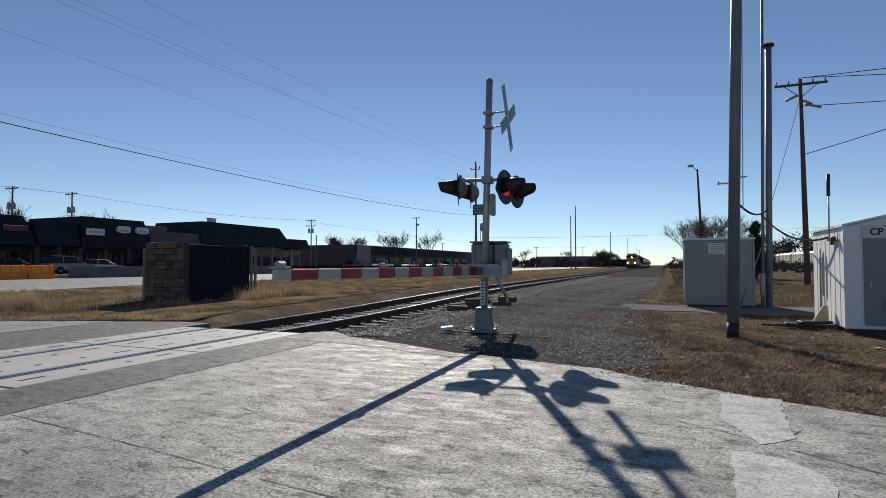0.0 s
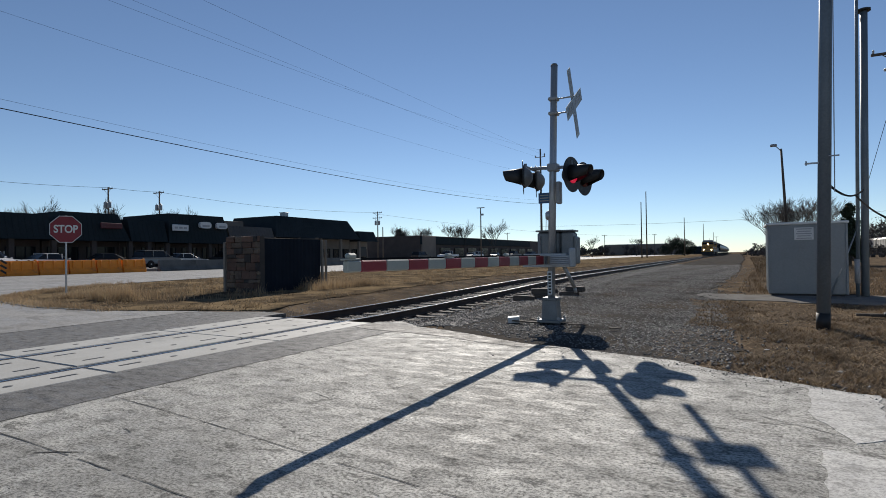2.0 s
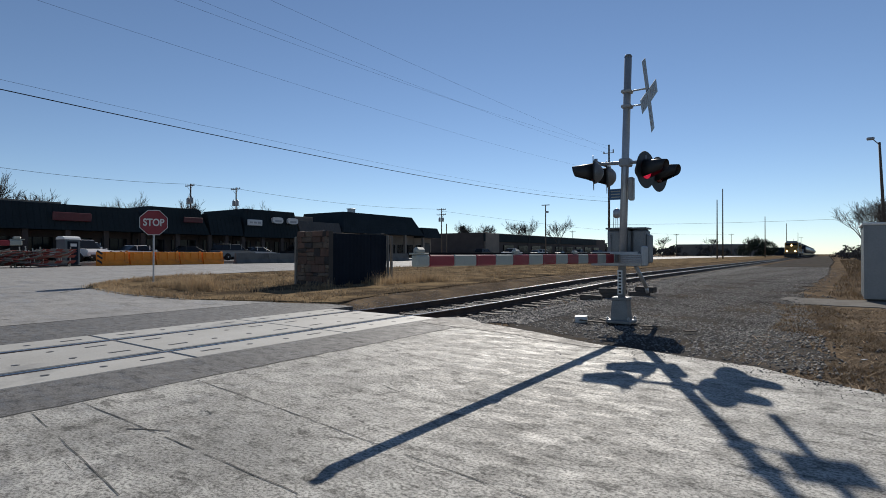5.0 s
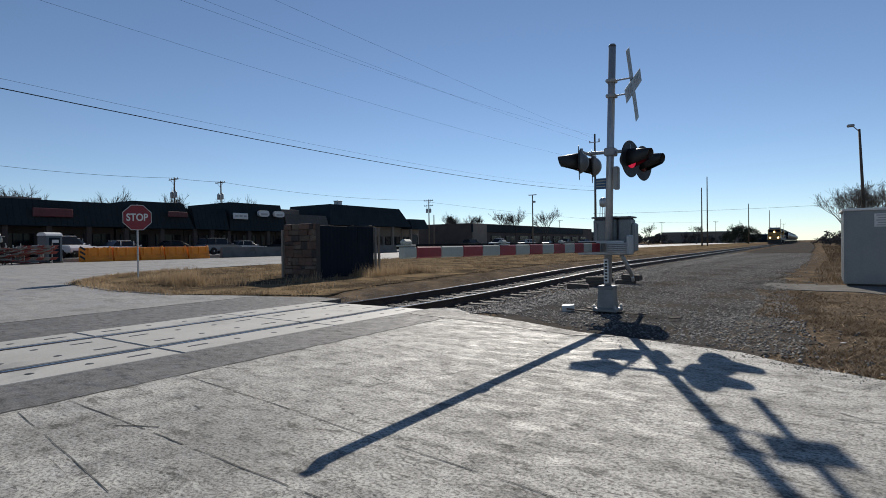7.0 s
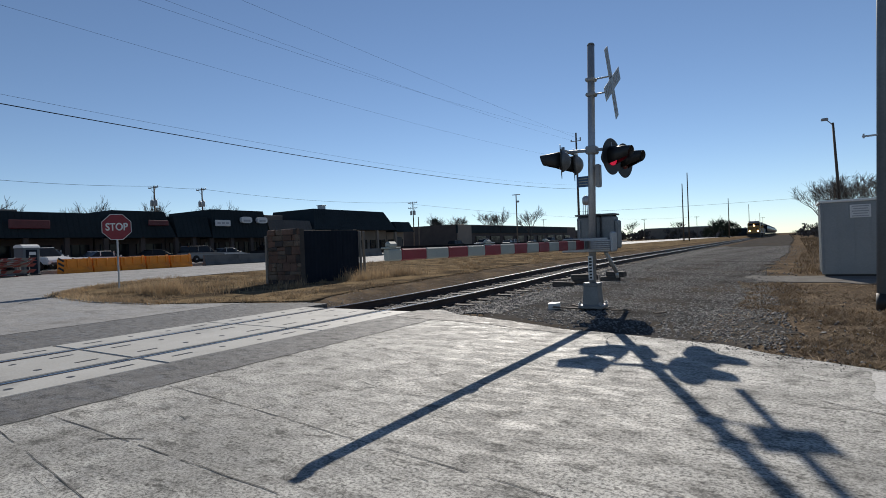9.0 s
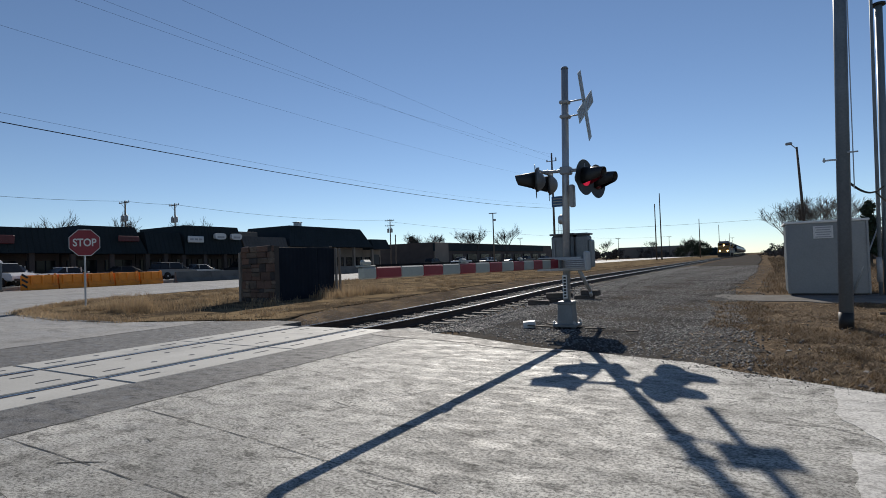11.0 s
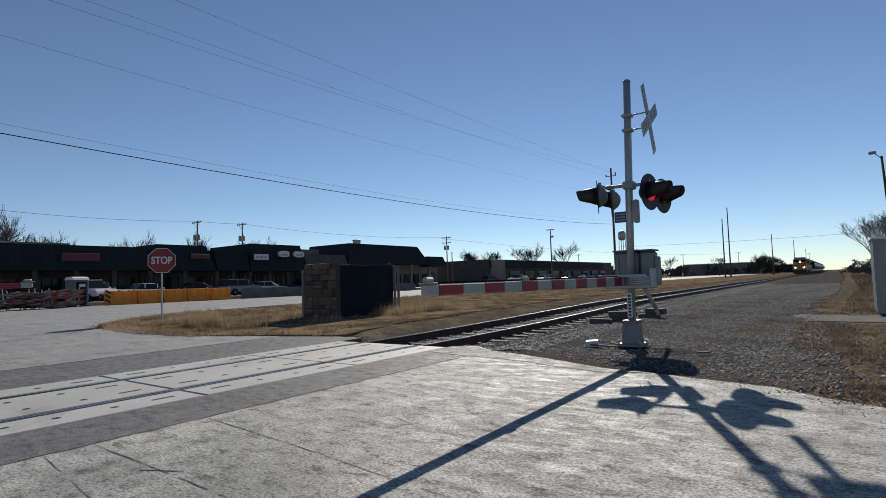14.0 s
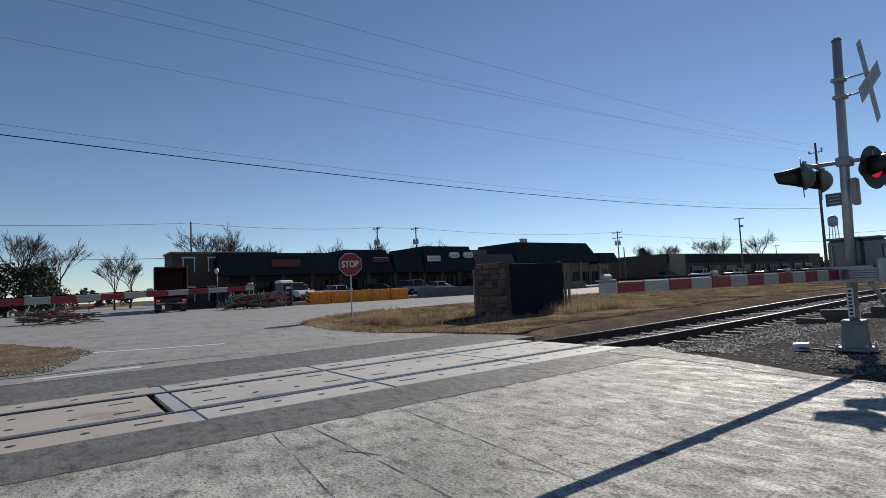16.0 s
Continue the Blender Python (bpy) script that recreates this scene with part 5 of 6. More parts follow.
bm = bmesh.new(); bx(bm, (-41, 90, 9.95), (1.5, 0.3, 0.14), 0.03); part("lamp_head", bm, "greypaint", tl)
bm = bmesh.new(); bx(bm, (-40.7, 90, 8.7), (0.5, 0.3, 0.35), 0.05); part("flood_light", bm, "greypaint", tl)
bk = thing("pole_bracket", "short steel bracket on the tall cable pole", "bracket")
bm = bmesh.new(); bx(bm, (-26.2, 79.82, 16.2), (1.6, 0.1, 0.1)); part("bar", bm, "greypaint", bk)
for dx, hh in ((-0.7, 0.3), (0.7, 0.5)):
    bm = bmesh.new(); bx(bm, (-26.2 + dx, 79.82, 16.2 + hh / 2), (0.16, 0.16, hh), 0.03); part("fitting", bm, "greypaint", bk)

wt = thing("water_tower", "pale water tower on thin legs far off", "water tower")
bm = bmesh.new(); lathe(bm, [(1.0, 27.5), (2.6, 28.5), (2.8, 30.5), (2.8, 32.8), (1.8, 34.2), (0.3, 34.8)], Matrix.Translation((-126, 400, 0)), 16); part("tank", bm, "galv", wt)
for i in range(4):
    a = i * math.pi / 2 + 0.6
    bm = bmesh.new(); cyl(bm, (-126 + 3.4 * math.cos(a), 400 + 3.4 * math.sin(a), 0), (-126 + 2.2 * math.cos(a), 400 + 2.2 * math.sin(a), 28.6), 0.25, n=6); part("leg", bm, "galv", wt)


def wire(p, q, sag, r=0.018, label="black overhead cable strung between poles", n=28):
    p, q = Vector(p), Vector(q)
    pts = [p.lerp(q, i / n) - Vector((0, 0, sag * 4 * (i / n) * (1 - i / n))) for i in range(n + 1)]
    bm = bmesh.new()
    rings = []
    for i, c in enumerate(pts):
        d = (pts[min(n, i + 1)] - pts[max(0, i - 1)]).normalized()
        rot = d.to_track_quat("Z", "Y").to_matrix()
        rings.append([bm.verts.new(c + rot @ Vector((r * math.cos(k * math.pi * 2 / 5), r * math.sin(k * math.pi * 2 / 5), 0))) for k in range(5)])
    for a, b in zip(rings, rings[1:]):
        for k in range(5):
            bm.faces.new((a[k], a[(k + 1) % 5], b[(k + 1) % 5], b[k]))
    return tagged(part("overhead_wire", bm, "wire"), label, "wire", group="overhead wires")


wire((-23.5, -42, 9.4), (-26.2, 80, 9.0), 2.1, 0.02, "black overhead cable along the street")
wire((-23.5, -42, 10.0), (-26.2, 80, 9.6), 2.35, 0.0055, "thin overhead cable along the street")
wire((-23.5, -42, 13.2), (-26.2, 80, 17.3), 2.0, 0.0055, "thin high power line above the street")
wire((-24.3, -42.1, 14.4), (-26.9, 80, 16.4), 1.4, 0.0055, "thin high power line above the street")
wire((-22.7, -42.1, 14.4), (-25.5, 80, 16.4), 0.6, 0.006, "thin high power line above the street")
wire((-23.5, -42, 12.2), (-26.2, 80, 13.4), 1.8, 0.005, "thin high power line above the street")
wire((-75, 15.2, 11.0), (-75, 42.7, 11.2), 0.5, 0.02)
wire((-75, 42.7, 11.2), (-75, 50.1, 11.3), 0.1, 0.02)
wire((-75, -40, 10.8), (-75, 15.2, 11.0), 0.9, 0.02)
wire((-75, 50.1, 11.3), (-67.6, 95, 10.8), 0.8, 0.02)
wire((-75, -40, 8.2), (-75, 15.2, 6.5), 0.8, 0.03)
wire((-67.6, 95, 10.4), (-40, 300, 11), 2, 0.02)
wire((-60, 180, 11), (60, 176, 12.4), 1.2, 0.03, "thin cable across the track far off")
wire((7.2, 33.4, 11.1), (60, 28, 13.5), 1.0, 0.02)
wire((7.6, 33.4, 11.1), (60, 40, 12.5), 1.0, 0.02)
wire((7.3, 33.4, 9.6), (60, 30, 10.5), 1.0, 0.02)
wire((7.3, 33.4, 10.2), (5.2, 33.4, 2.0), 0.05, 0.012, "thin stay wire of the utility pole")
wire((7.3, 33.4, 7.0), (30, 10, 13.0), 0.6, 0.02, "service cable from the utility pole")
wire((1.47, 10.56, 2.30), (3.0, 17.1, 2.75), 0.18, 0.02, "black service cable between the poles", 16)
wire((2.6, 15.5, 2.48), (3.28, 12.6, 1.76), 0.28, 0.02, "black service cable to the white hut", 16)

# ---- trees ----


def branchy(seed, height, spread_, levels=5, trunk=0.16, start=0.3, twig=0.012, reach=(0.55, 0.78)):
    """Tapered trunk and bare limbs that fork down to twigs; corners and faces for both."""
    r = random.Random(seed)
    out = {"trunk": ([], []), "crown": ([], [])}

    def tube(key, p, q, a, b, k):
        V, F = out[key]
        d = (q - p)
        if d.length < 1e-4:
            return
        rot = d.to_track_quat("Z", "Y").to_matrix()
        i0 = len(V)
        for c, rad in ((p, a), (q, b)):
            for j in range(k):
                V.append(tuple(c + rot @ Vector((rad * math.cos(j * 2 * math.pi / k), rad * math.sin(j * 2 * math.pi / k), 0))))
        for j in range(k):
            a0, a1 = i0 + j, i0 + (j + 1) % k
            F.append((a0, a1, a1 + k)); F.append((a0, a1 + k, a0 + k))

    def grow(p, d, length, rad, lev):
        mid = p + d * length * 0.5 + Vector((r.uniform(-1, 1), r.uniform(-1, 1), r.uniform(-0.3, 0.6))) * length * 0.08
        end = mid + (d + Vector((r.uniform(-0.25, 0.25), r.uniform(-0.25, 0.25), r.uniform(-0.05, 0.3)))).normalized() * length * 0.5
        key = "trunk" if lev == 0 else "crown"
        k = 8 if lev == 0 else 4 if lev < 3 else 3
        tube(key, p, mid, rad, rad * 0.82, k); tube(key, mid, end, rad * 0.82, rad * 0.66, k)
        if lev >= levels:
            return
        for i in range(r.randint(3, 4) if lev < levels - 1 else r.randint(3, 5)):
            a = r.uniform(0, 2 * math.pi)
            tilt = r.uniform(0.35, 0.95) * spread_
            base = end if i < 2 else mid.lerp(end, r.random())
            dirn = (d + Vector((math.cos(a) * tilt, math.sin(a) * tilt, r.uniform(-0.1, 0.25)))).normalized()
            grow(base, dirn, length * r.uniform(*reach), max(twig, rad * r.uniform(0.45, 0.62)), lev + 1)

    grow(Vector((0, 0, -0.1)), Vector((0, 0, 1)), height * start, trunk, 0)
    return out


def bare_tree(label, seed, height, m, spread_=1.0, trunk=0.16, start=0.3, levels=5, group="bare winter trees", twig=0.012, bark="bark", reach=(0.55, 0.78)):
    t = thing("bare_tree", label, "tree", m, group)
    for key, (V, F) in branchy(seed, height, spread_, levels, trunk, start, twig, reach).items():
        raw(key, V, F, bark, t)
    return t


def leafy(V, F, c, rad, n, size, r):
    """Small leaf clumps spread unevenly through a ball."""
    for _ in range(n):
        d = Vector((r.gauss(0, 1), r.gauss(0, 1), r.gauss(0, 1))).normalized() * rad * (r.random() ** 0.4)
        p = Vector(c) + d
        u = Vector((r.uniform(-1, 1), r.uniform(-1, 1), r.uniform(-1, 1))).normalized() * size * r.uniform(0.5, 1.3)
        w = u.cross(Vector((r.uniform(-1, 1), r.uniform(-1, 1), r.uniform(-1, 1)))).normalized() * size * r.uniform(0.4, 0.9)
        i = len(V)
        V += [tuple(p - u), tuple(p + w), tuple(p + u), tuple(p - w)]
        F += [(i, i + 1, i + 2), (i, i + 2, i + 3)]


def evergreen(label, seed, x, y, h, w, cone=True):
    r = random.Random(seed)
    t = thing("evergreen_tree", label, "tree", pose(x, y, lz(x, y)))
    bm = bmesh.new(); cyl(bm, (0, 0, -0.1), (0, 0, h * 0.8), 0.14, 0.03, 8); part("trunk", bm, "bark", t)
    V, F = [], []
    for i in range(46):
        u = r.random() ** (1.3 if cone else 0.8)
        zz = h * (0.08 + 0.88 * u)
        rr = w * ((1 - u) * 0.9 + 0.12 if cone else math.sqrt(max(0.05, 1 - (2 * u - 0.9) ** 2)))
        a = r.uniform(0, 2 * math.pi)
        q = rr * r.uniform(0.35, 1.0)
        leafy(V, F, (q * math.cos(a), q * math.sin(a), zz), w * r.uniform(0.2, 0.42), 90, 0.11 * max(1, w / 2), r)
    raw("crown", V, F, "cedar", t)
    return t


t1 = bare_tree("bare many-branched tree with fine grey twigs", 11, 5.6, pose(3.6, 46, 0.2), 0.85, 0.09, 0.25, 5, twig=0.0075, reach=(0.66, 0.88))
t2 = bare_tree("bare leafless tree with spreading limbs", 5, 11, pose(-78, 131, 0.2), 0.85, 0.24, 0.27, 5, twig=0.020, bark="twigs", reach=(0.66, 0.9))
t3 = bare_tree("bare leafless tree with upright limbs", 8, 10, pose(-66, 133, 0.2), 0.72, 0.20, 0.27, 5, twig=0.020, bark="twigs", reach=(0.66, 0.9))
for src, x, y, s, a in ((t2, -72, 138, 1.0, 80), (t3, -60, 140, 0.95, 40), (t3, -81, 125, 0.85, 200), (t2, -95, 21, 1.2, 120), (t3, -93, 25, 1.1, 10), (t2, -92, 30, 0.95, 220), (t3, -92, 41, 0.92, 90), (t3, -93, 53, 1.0, 190), (t2, -92, 62, 1.0, 300), (t3, -94, 67, 0.95, 30), (t2, -78, -2.5, 0.95, 60), (t3, -82, 1.2, 0.8, 130), (t3, -84, 7.5, 0.72, 70), (t2, -95, 10.5, 0.7, 10), (t3, -80, -8, 1.0, 250), (t2, -90, -18, 1.0, 20), (t1, 5.0, 48, 1.1, 100), (t1, 2.5, 48.5, 1.0, 220), (t1, 6.0, 52, 1.1, 20), (t1, 4.3, 47, 0.95, 300), (t1, 3.0, 50.5, 1.15, 160), (t1, 5.4, 46.5, 0.8, 60), (t3, -42, 180, 0.6, 80), (t2, -36, 230, 0.7, 10), (t3, -26, 262, 0.8, 10), (t2, -22, 270, 0.8, 90), (t3, -110, 180, 1.0, 90), (t2, -125, 190, 1.0, 10)):
    copy_thing(src, pose(x, y, 0.15, 0, 0, a) @ Matrix.Scale(s * (1.1 if src is not t1 else 1.0), 4))
evergreen("dark green cedar with a ragged outline", 3, 6.9, 46, 4.3, 0.95)
evergreen("dark evergreen beside the bare trees", 14, -86, 132, 9.0, 3.2, False)
for i, (x, y, h, w) in enumerate(((-72, -0.6, 5.4, 2.6), (-74, -3.4, 5.6, 3.0), (-73, -8.5, 6.0, 3.3), (-76, 0.3, 3.6, 2.2), (-78, -14, 6.0, 3.4))):
    evergreen("broad dark evergreen shrub beside the street", 20 + i, x, y, h, w, False)
for i, (x, y, h, w) in enumerate(((-24, 262, 7, 4), (-20, 268, 6, 3.5), (-30, 275, 5, 3))):
    evergreen("dark rounded tree far down the track", 40 + i, x, y, h, w, False)


def woods(name, label, spots, material, seed, size=0.6, per=60):
    """A belt of low bare trees: rounded heads of fine clumps that reach down to the scrub."""
    r = random.Random(seed)
    V, F = [], []
    for x, y, h, w in spots:
        for k in range(9):
            u = r.random()
            leafy(V, F, (x + r.uniform(-w, w) * (1.15 - 0.6 * u), y + r.uniform(-w, w) * 0.5, h * (0.1 + 0.6 * u)), h * r.uniform(0.16, 0.3), per, size * r.uniform(0.5, 1.0), r)
    return tagged(raw(name, V, F, material), label, "trees", kind="stuff")


rw = random.Random(77)
woods("far_woods", "dark winter woods beyond the siding", [(34 + 1.9 * i + rw.uniform(-2, 2), 205 + rw.uniform(-6, 10), rw.uniform(11, 14), 4.5) for i in range(58)], "bark", 1, 0.45, 110)
woods("track_scrub", "low brown scrub beside the track far off", [(rw.uniform(3, 7) + rw.random() ** 2 * 26, 62 + 200 * rw.random(), rw.uniform(0.9, 2.6), 2.2) for i in range(90)], "hazewood", 5, 0.16, 45)
woods("horizon_trees", "low hazy line of trees on the horizon", [(x + rw.uniform(-8, 8), 620 + rw.uniform(-60, 60), rw.uniform(6, 13), 9) for x in range(-560, 420, 11) if not -24 < x < 2], "hazewood", 2, 0.9, 60)
woods("track_side_trees", "low winter trees and shrubs far down the street", [(-200 + rw.uniform(0, 165), 330 + rw.uniform(-40, 90), rw.uniform(4, 8), 5) for i in range(70)], "hazewood", 4, 0.6, 60)
woods("street_trees", "low brown trees beyond the street", [(-190 + rw.uniform(-20, 20), y + rw.uniform(-6, 6), rw.uniform(3.5, 7), 6) for y in range(-120, 420, 9)], "hazewood", 3, 0.6, 50)


# ---- freight train ----
def bogie(parent, y, z, n=2, span=1.8):
    for s in (-1, 1):
        bm = bmesh.new()
        bx(bm, (s * 1.0, y, z + 0.55), (0.16, span + 0.9, 0.3), 0.05)
        part("bogie_frame", bm, "black", parent)
    for i in range(n):
        yy = y - span / 2 + span * i / (n - 1)
        bm = bmesh.new()
        for s in (-1, 1):
            cyl(bm, (s * 0.72, yy, z + 0.48), (s * 0.86, yy, z + 0.48), 0.48, n=16)
        cyl(bm, (-0.8, yy, z + 0.48), (0.8, yy, z + 0.48), 0.09, n=8)
        part("wheelset", bm, "rail", parent)


c_yellow = mat("yellow_loco_paint", (0.34, 0.18, 0.025), (0.27, 0.14, 0.025), 0.8, 12, 0.4, 0.05, stain=(0.3, 0.19, 0.05), stain_scale=0.8, stain_cut=0.62)
c_lgrey = mat("grey_loco_paint", (0.2, 0.205, 0.2), (0.15, 0.155, 0.15), 0.8, 12, 0.5, 0.05, stain=(0.1, 0.1, 0.1), stain_scale=0.7)
head = mat("lit_headlamp", (0.9, 0.85, 0.7), rough=0.2, bump=0, emit=(1.0, 0.80, 0.42, 14.0))


def locomotive(y0, lit, label):
    """A wide-nosed diesel, its front at y0, pointing to -y."""
    v = thing("locomotive", label, "locomotive", pose(TRACK_X, y0, rz(TRACK_X, y0)))
    def box(name, c, s, m_, bev=0.03):
        bm = bmesh.new(); bx(bm, c, s, bev); return part(name, bm, m_, v)
    box("underframe", (0, 11.2, 1.35), (3.0, 21.6, 0.35), c_lgrey)
    box("pilot", (0, 0.35, 0.62), (2.9, 0.25, 1.0), "black")
    box("anticlimber", (0, 0.3, 1.32), (3.1, 0.5, 0.3), c_yellow)
    bm = bmesh.new()
    prism(bm, [(1.2, 1.5), (1.2, 2.75), (1.35, 3.0), (3.4, 3.15), (3.4, 1.5)], -1.35, 1.35, "x")
    bmesh.ops.bevel(bm, geom=bm.edges[:], offset=0.07, segments=2, affect="EDGES")
    nose = part("nose", bm, c_yellow, v)
    bm = bmesh.new(); bx(bm, (0.3, 1.18, 2.2), (0.6, 0.04, 1.3), 0.02); part("nose_door", bm, c_yellow, nose)
    for s in (-1, 1):
        for k in range(3):
            bm = bmesh.new(); bx(bm, (s * 0.75, 1.185, 2.2 + 0.13 * k), (0.7 - 0.12 * k, 0.02, 0.06)); part("wing_stripe", bm, "gate", nose)
    bm = bmesh.new()
    prism(bm, [(2.9, 1.5), (2.75, 3.15), (3.0, 3.9), (3.4, 4.35), (5.4, 4.45), (5.4, 1.5)], -1.5, 1.5, "x")
    for q in bm.verts:
        if q.co.z > 3.95:
            q.co.x *= 0.7
    bmesh.ops.bevel(bm, geom=bm.edges[:], offset=0.05, segments=1, affect="EDGES")
    cab_ = part("cab", bm, c_yellow, v)
    bm = bmesh.new()
    prism(bm, [(2.98, 3.93), (3.4, 4.4), (5.45, 4.5), (5.45, 4.0)], -1.2, 1.2, "x")
    part("cab_roof", bm, c_lgrey, cab_)
    for s in (-0.72, 0.72):
        bm = bmesh.new(); bx(bm, (s, 2.84, 3.52), (1.05, 0.06, 0.55), 0.02, Matrix.Rotation(radians(-18), 3, "X")); part("windscreen", bm, "glassdark", cab_)
    for s in (-1.51, 1.51):
        for yy in (3.7, 4.6):
            bm = bmesh.new(); bx(bm, (s, yy, 3.45), (0.05, 0.7, 0.6), 0.02); part("side_window", bm, "glassdark", cab_)
    box("hood", (0, 13.0, 2.7), (1.9, 15.0, 2.5), c_yellow, 0.06)
    box("hood_top", (0, 12.6, 4.1), (2.1, 14.6, 0.45), c_lgrey, 0.12)
    box("radiator", (0, 19.2, 3.9), (3.0, 3.4, 0.7), c_lgrey, 0.05)
    box("fuel_tank", (0, 10.6, 0.75), (2.6, 5.0, 0.85), "black", 0.15)
    for s in (-1, 1):
        for k in range(9):
            box("hood_door", (s * 0.97, 6.6 + 1.5 * k, 2.6), (0.06, 1.25, 1.9), c_yellow if k % 3 else c_lgrey, 0.02)
        bm = bmesh.new()
        cyl(bm, (s * 1.45, 1.0, 2.5), (s * 1.45, 20.5, 2.5), 0.02, n=6)
        for k in range(9):
            cyl(bm, (s * 1.45, 1.0 + 2.4 * k, 1.5), (s * 1.45, 1.0 + 2.4 * k, 2.5), 0.02, n=6)
        part("handrail", bm, "white", v)
    for x, z in ((-0.95, 1.75), (0.95, 1.75)):
        bm = bmesh.new(); cyl(bm, (x, 1.22, z), (x, 1.12, z), 0.15, n=14); part("ditch_light", bm, head if lit else "signwhite", v)
    for z in (3.3, 3.05):
        bm = bmesh.new(); cyl(bm, (0.02, 2.78, z), (0.02, 2.66, z), 0.13, n=14); part("headlight", bm, head if lit else "signwhite", v)
    bm = bmesh.new(); bx(bm, (0, 0.12, 0.85), (0.3, 0.5, 0.28), 0.04); part("coupler", bm, "rail", v)
    bm = bmesh.new(); cyl(bm, (0.4, 4.6, 4.45), (0.4, 4.6, 5.0), 0.02, n=6); part("antenna", bm, "black", v)
    for y in (4.2, 17.4):
        bogie(v, y, 0.0, 3, 3.4)
    return v


TRAIN_Y = 165.0
locomotive(TRAIN_Y, True, "yellow and grey freight locomotive with lit headlamps")
locomotive(TRAIN_Y + 23.0, False, "second yellow and grey freight locomotive")


def hopper(x, y, name="hopper_car", label="", colour="greypaint", group=""):
    v = thing(name, label, "freight car", pose(x, y, rz(x, y)), group)
    bm = bmesh.new()
    prism(bm, [(-1.45, 1.6), (1.45, 1.6), (1.55, 2.2), (1.5, 3.9), (1.0, 4.4), (-1.0, 4.4), (-1.5, 3.9), (-1.55, 2.2)], 0.6, 15.4, "y")
    part("body", bm, colour, v)
    for yc in (3.6, 8.0, 12.4):
        bm = bmesh.new()
        vs = bx(bm, (0, yc, 1.25), (2.6, 3.6, 0.9))
        for q in vs:
            if q.co.z < 1.2:
                q.co.x *= 0.5; q.co.y = yc + (q.co.y - yc) * 0.25
        part("hopper_bin", bm, colour, v)
    for k in range(8):
        for s in (-1, 1):
            bm = bmesh.new(); bx(bm, (s * 1.56, 1.2 + 1.95 * k, 2.8), (0.08, 0.12, 2.2)); part("side_rib", bm, colour, v)
    bm = bmesh.new(); bx(bm, (0, 8, 4.48), (0.9, 14, 0.12), 0.03); part("running_board", bm, "galv", v)
    for yy in (1.8, 14.2):
        bogie(v, yy, 0.0)
    return v


hopper(TRACK_X, TRAIN_Y + 46.5, label="dark open hopper car behind the locomotives", colour="gate")
tank = thing("tank_car", "dark cylindrical tank car in the train", "freight car", pose(TRACK_X, TRAIN_Y + 63.5, 0.2), "tank cars of the train")
bm = bmesh.new(); lathe(bm, [(0.4, 0.4), (1.2, 0.6), (1.5, 1.0), (1.5, 14.6), (1.2, 15.0), (0.4, 15.2)], Matrix.Translation((0, 0, 2.75)) @ pose(0, 0, 0, -90, 0, 0), 22)
part("tank", bm, mat("tank_paint", (0.10, 0.105, 0.11), (0.075, 0.08, 0.085), 0.6, 10, 0.35, 0.05), tank)
bm = bmesh.new(); lathe(bm, [(0.55, 4.1), (0.55, 4.7), (0.35, 4.8)], Matrix.Translation((0, 7.8, 0)), 14); part("dome", bm, "gate", tank)
bm = bmesh.new(); bx(bm, (0, 7.8, 4.4), (2.2, 2.4, 0.08)); part("platform", bm, "galv", tank)
bm = bmesh.new(); bx(bm, (0, 7.8, 1.2), (0.7, 15.6, 0.3), 0.03); part("sill", bm, "black", tank)
for yy in (2.0, 13.6):
    bogie(tank, yy, 0.0)
for i in range(1, 14):
    copy_thing(tank, pose(TRACK_X, TRAIN_Y + 63.5 + 16.6 * i, 0.2))
hp = hopper(36, 160, label="pale grey covered hopper car on the siding", colour="cream", group="hopper cars on the siding")
for i in (1, 2, -1, -2):
    copy_thing(hp, pose(36, 160 + i * 16.6, 0.2))

# ---- wear on the pavement ----
crack([(-4.74, 2.02), (-3.65, 2.0), (-2.4, 1.96), (-0.5, 1.9), (2.0, 1.8)], 0.009)
crack([(-4.74, 1.68), (-3.49, 1.52), (-2.6, 1.4)], 0.007)
crack([(-4.74, 2.99), (-3.16, 2.83), (-2.16, 2.70), (-0.8, 2.55), (1.5, 2.4)], 0.009)
crack([(0.35, 4.8), (0.67, 4.61), (1.07, 4.32), (1.4, 4.09), (2.1, 3.7)], 0.01)
crack([(-3.3, 3.92), (-2.67, 3.69), (-2.2, 3.71)], 0.009)
crack([(-3.34, 2.05), (-3.43, 2.55), (-3.3, 2.95), (-2.6, 4.4), (-2.3, 5.3)], 0.007)
crack([(-3.78, 1.93), (-3.48, 2.07)], 0.016)
crack([(1.1, 5.75), (1.02, 5.2), (1.2, 4.9), (1.05, 4.6)], 0.010)
crack([(-4.795, -2.0), (-4.80, 4.6), (-4.802, 8.2)], 0.03)
crack([(-10.9, -0.5), (-10.9, 3.0), (-10.9, 8.2)], 0.06)
crack([(-12.2, -0.55), (-12.05, 1.0), (-11.95, 2.4), (-11.9, 3.6)], 0.06)
crack([(-17.2, 6.2), (-18.0, 6.9), (-18.9, 7.75)], 0.09)
rk = random.Random(21)
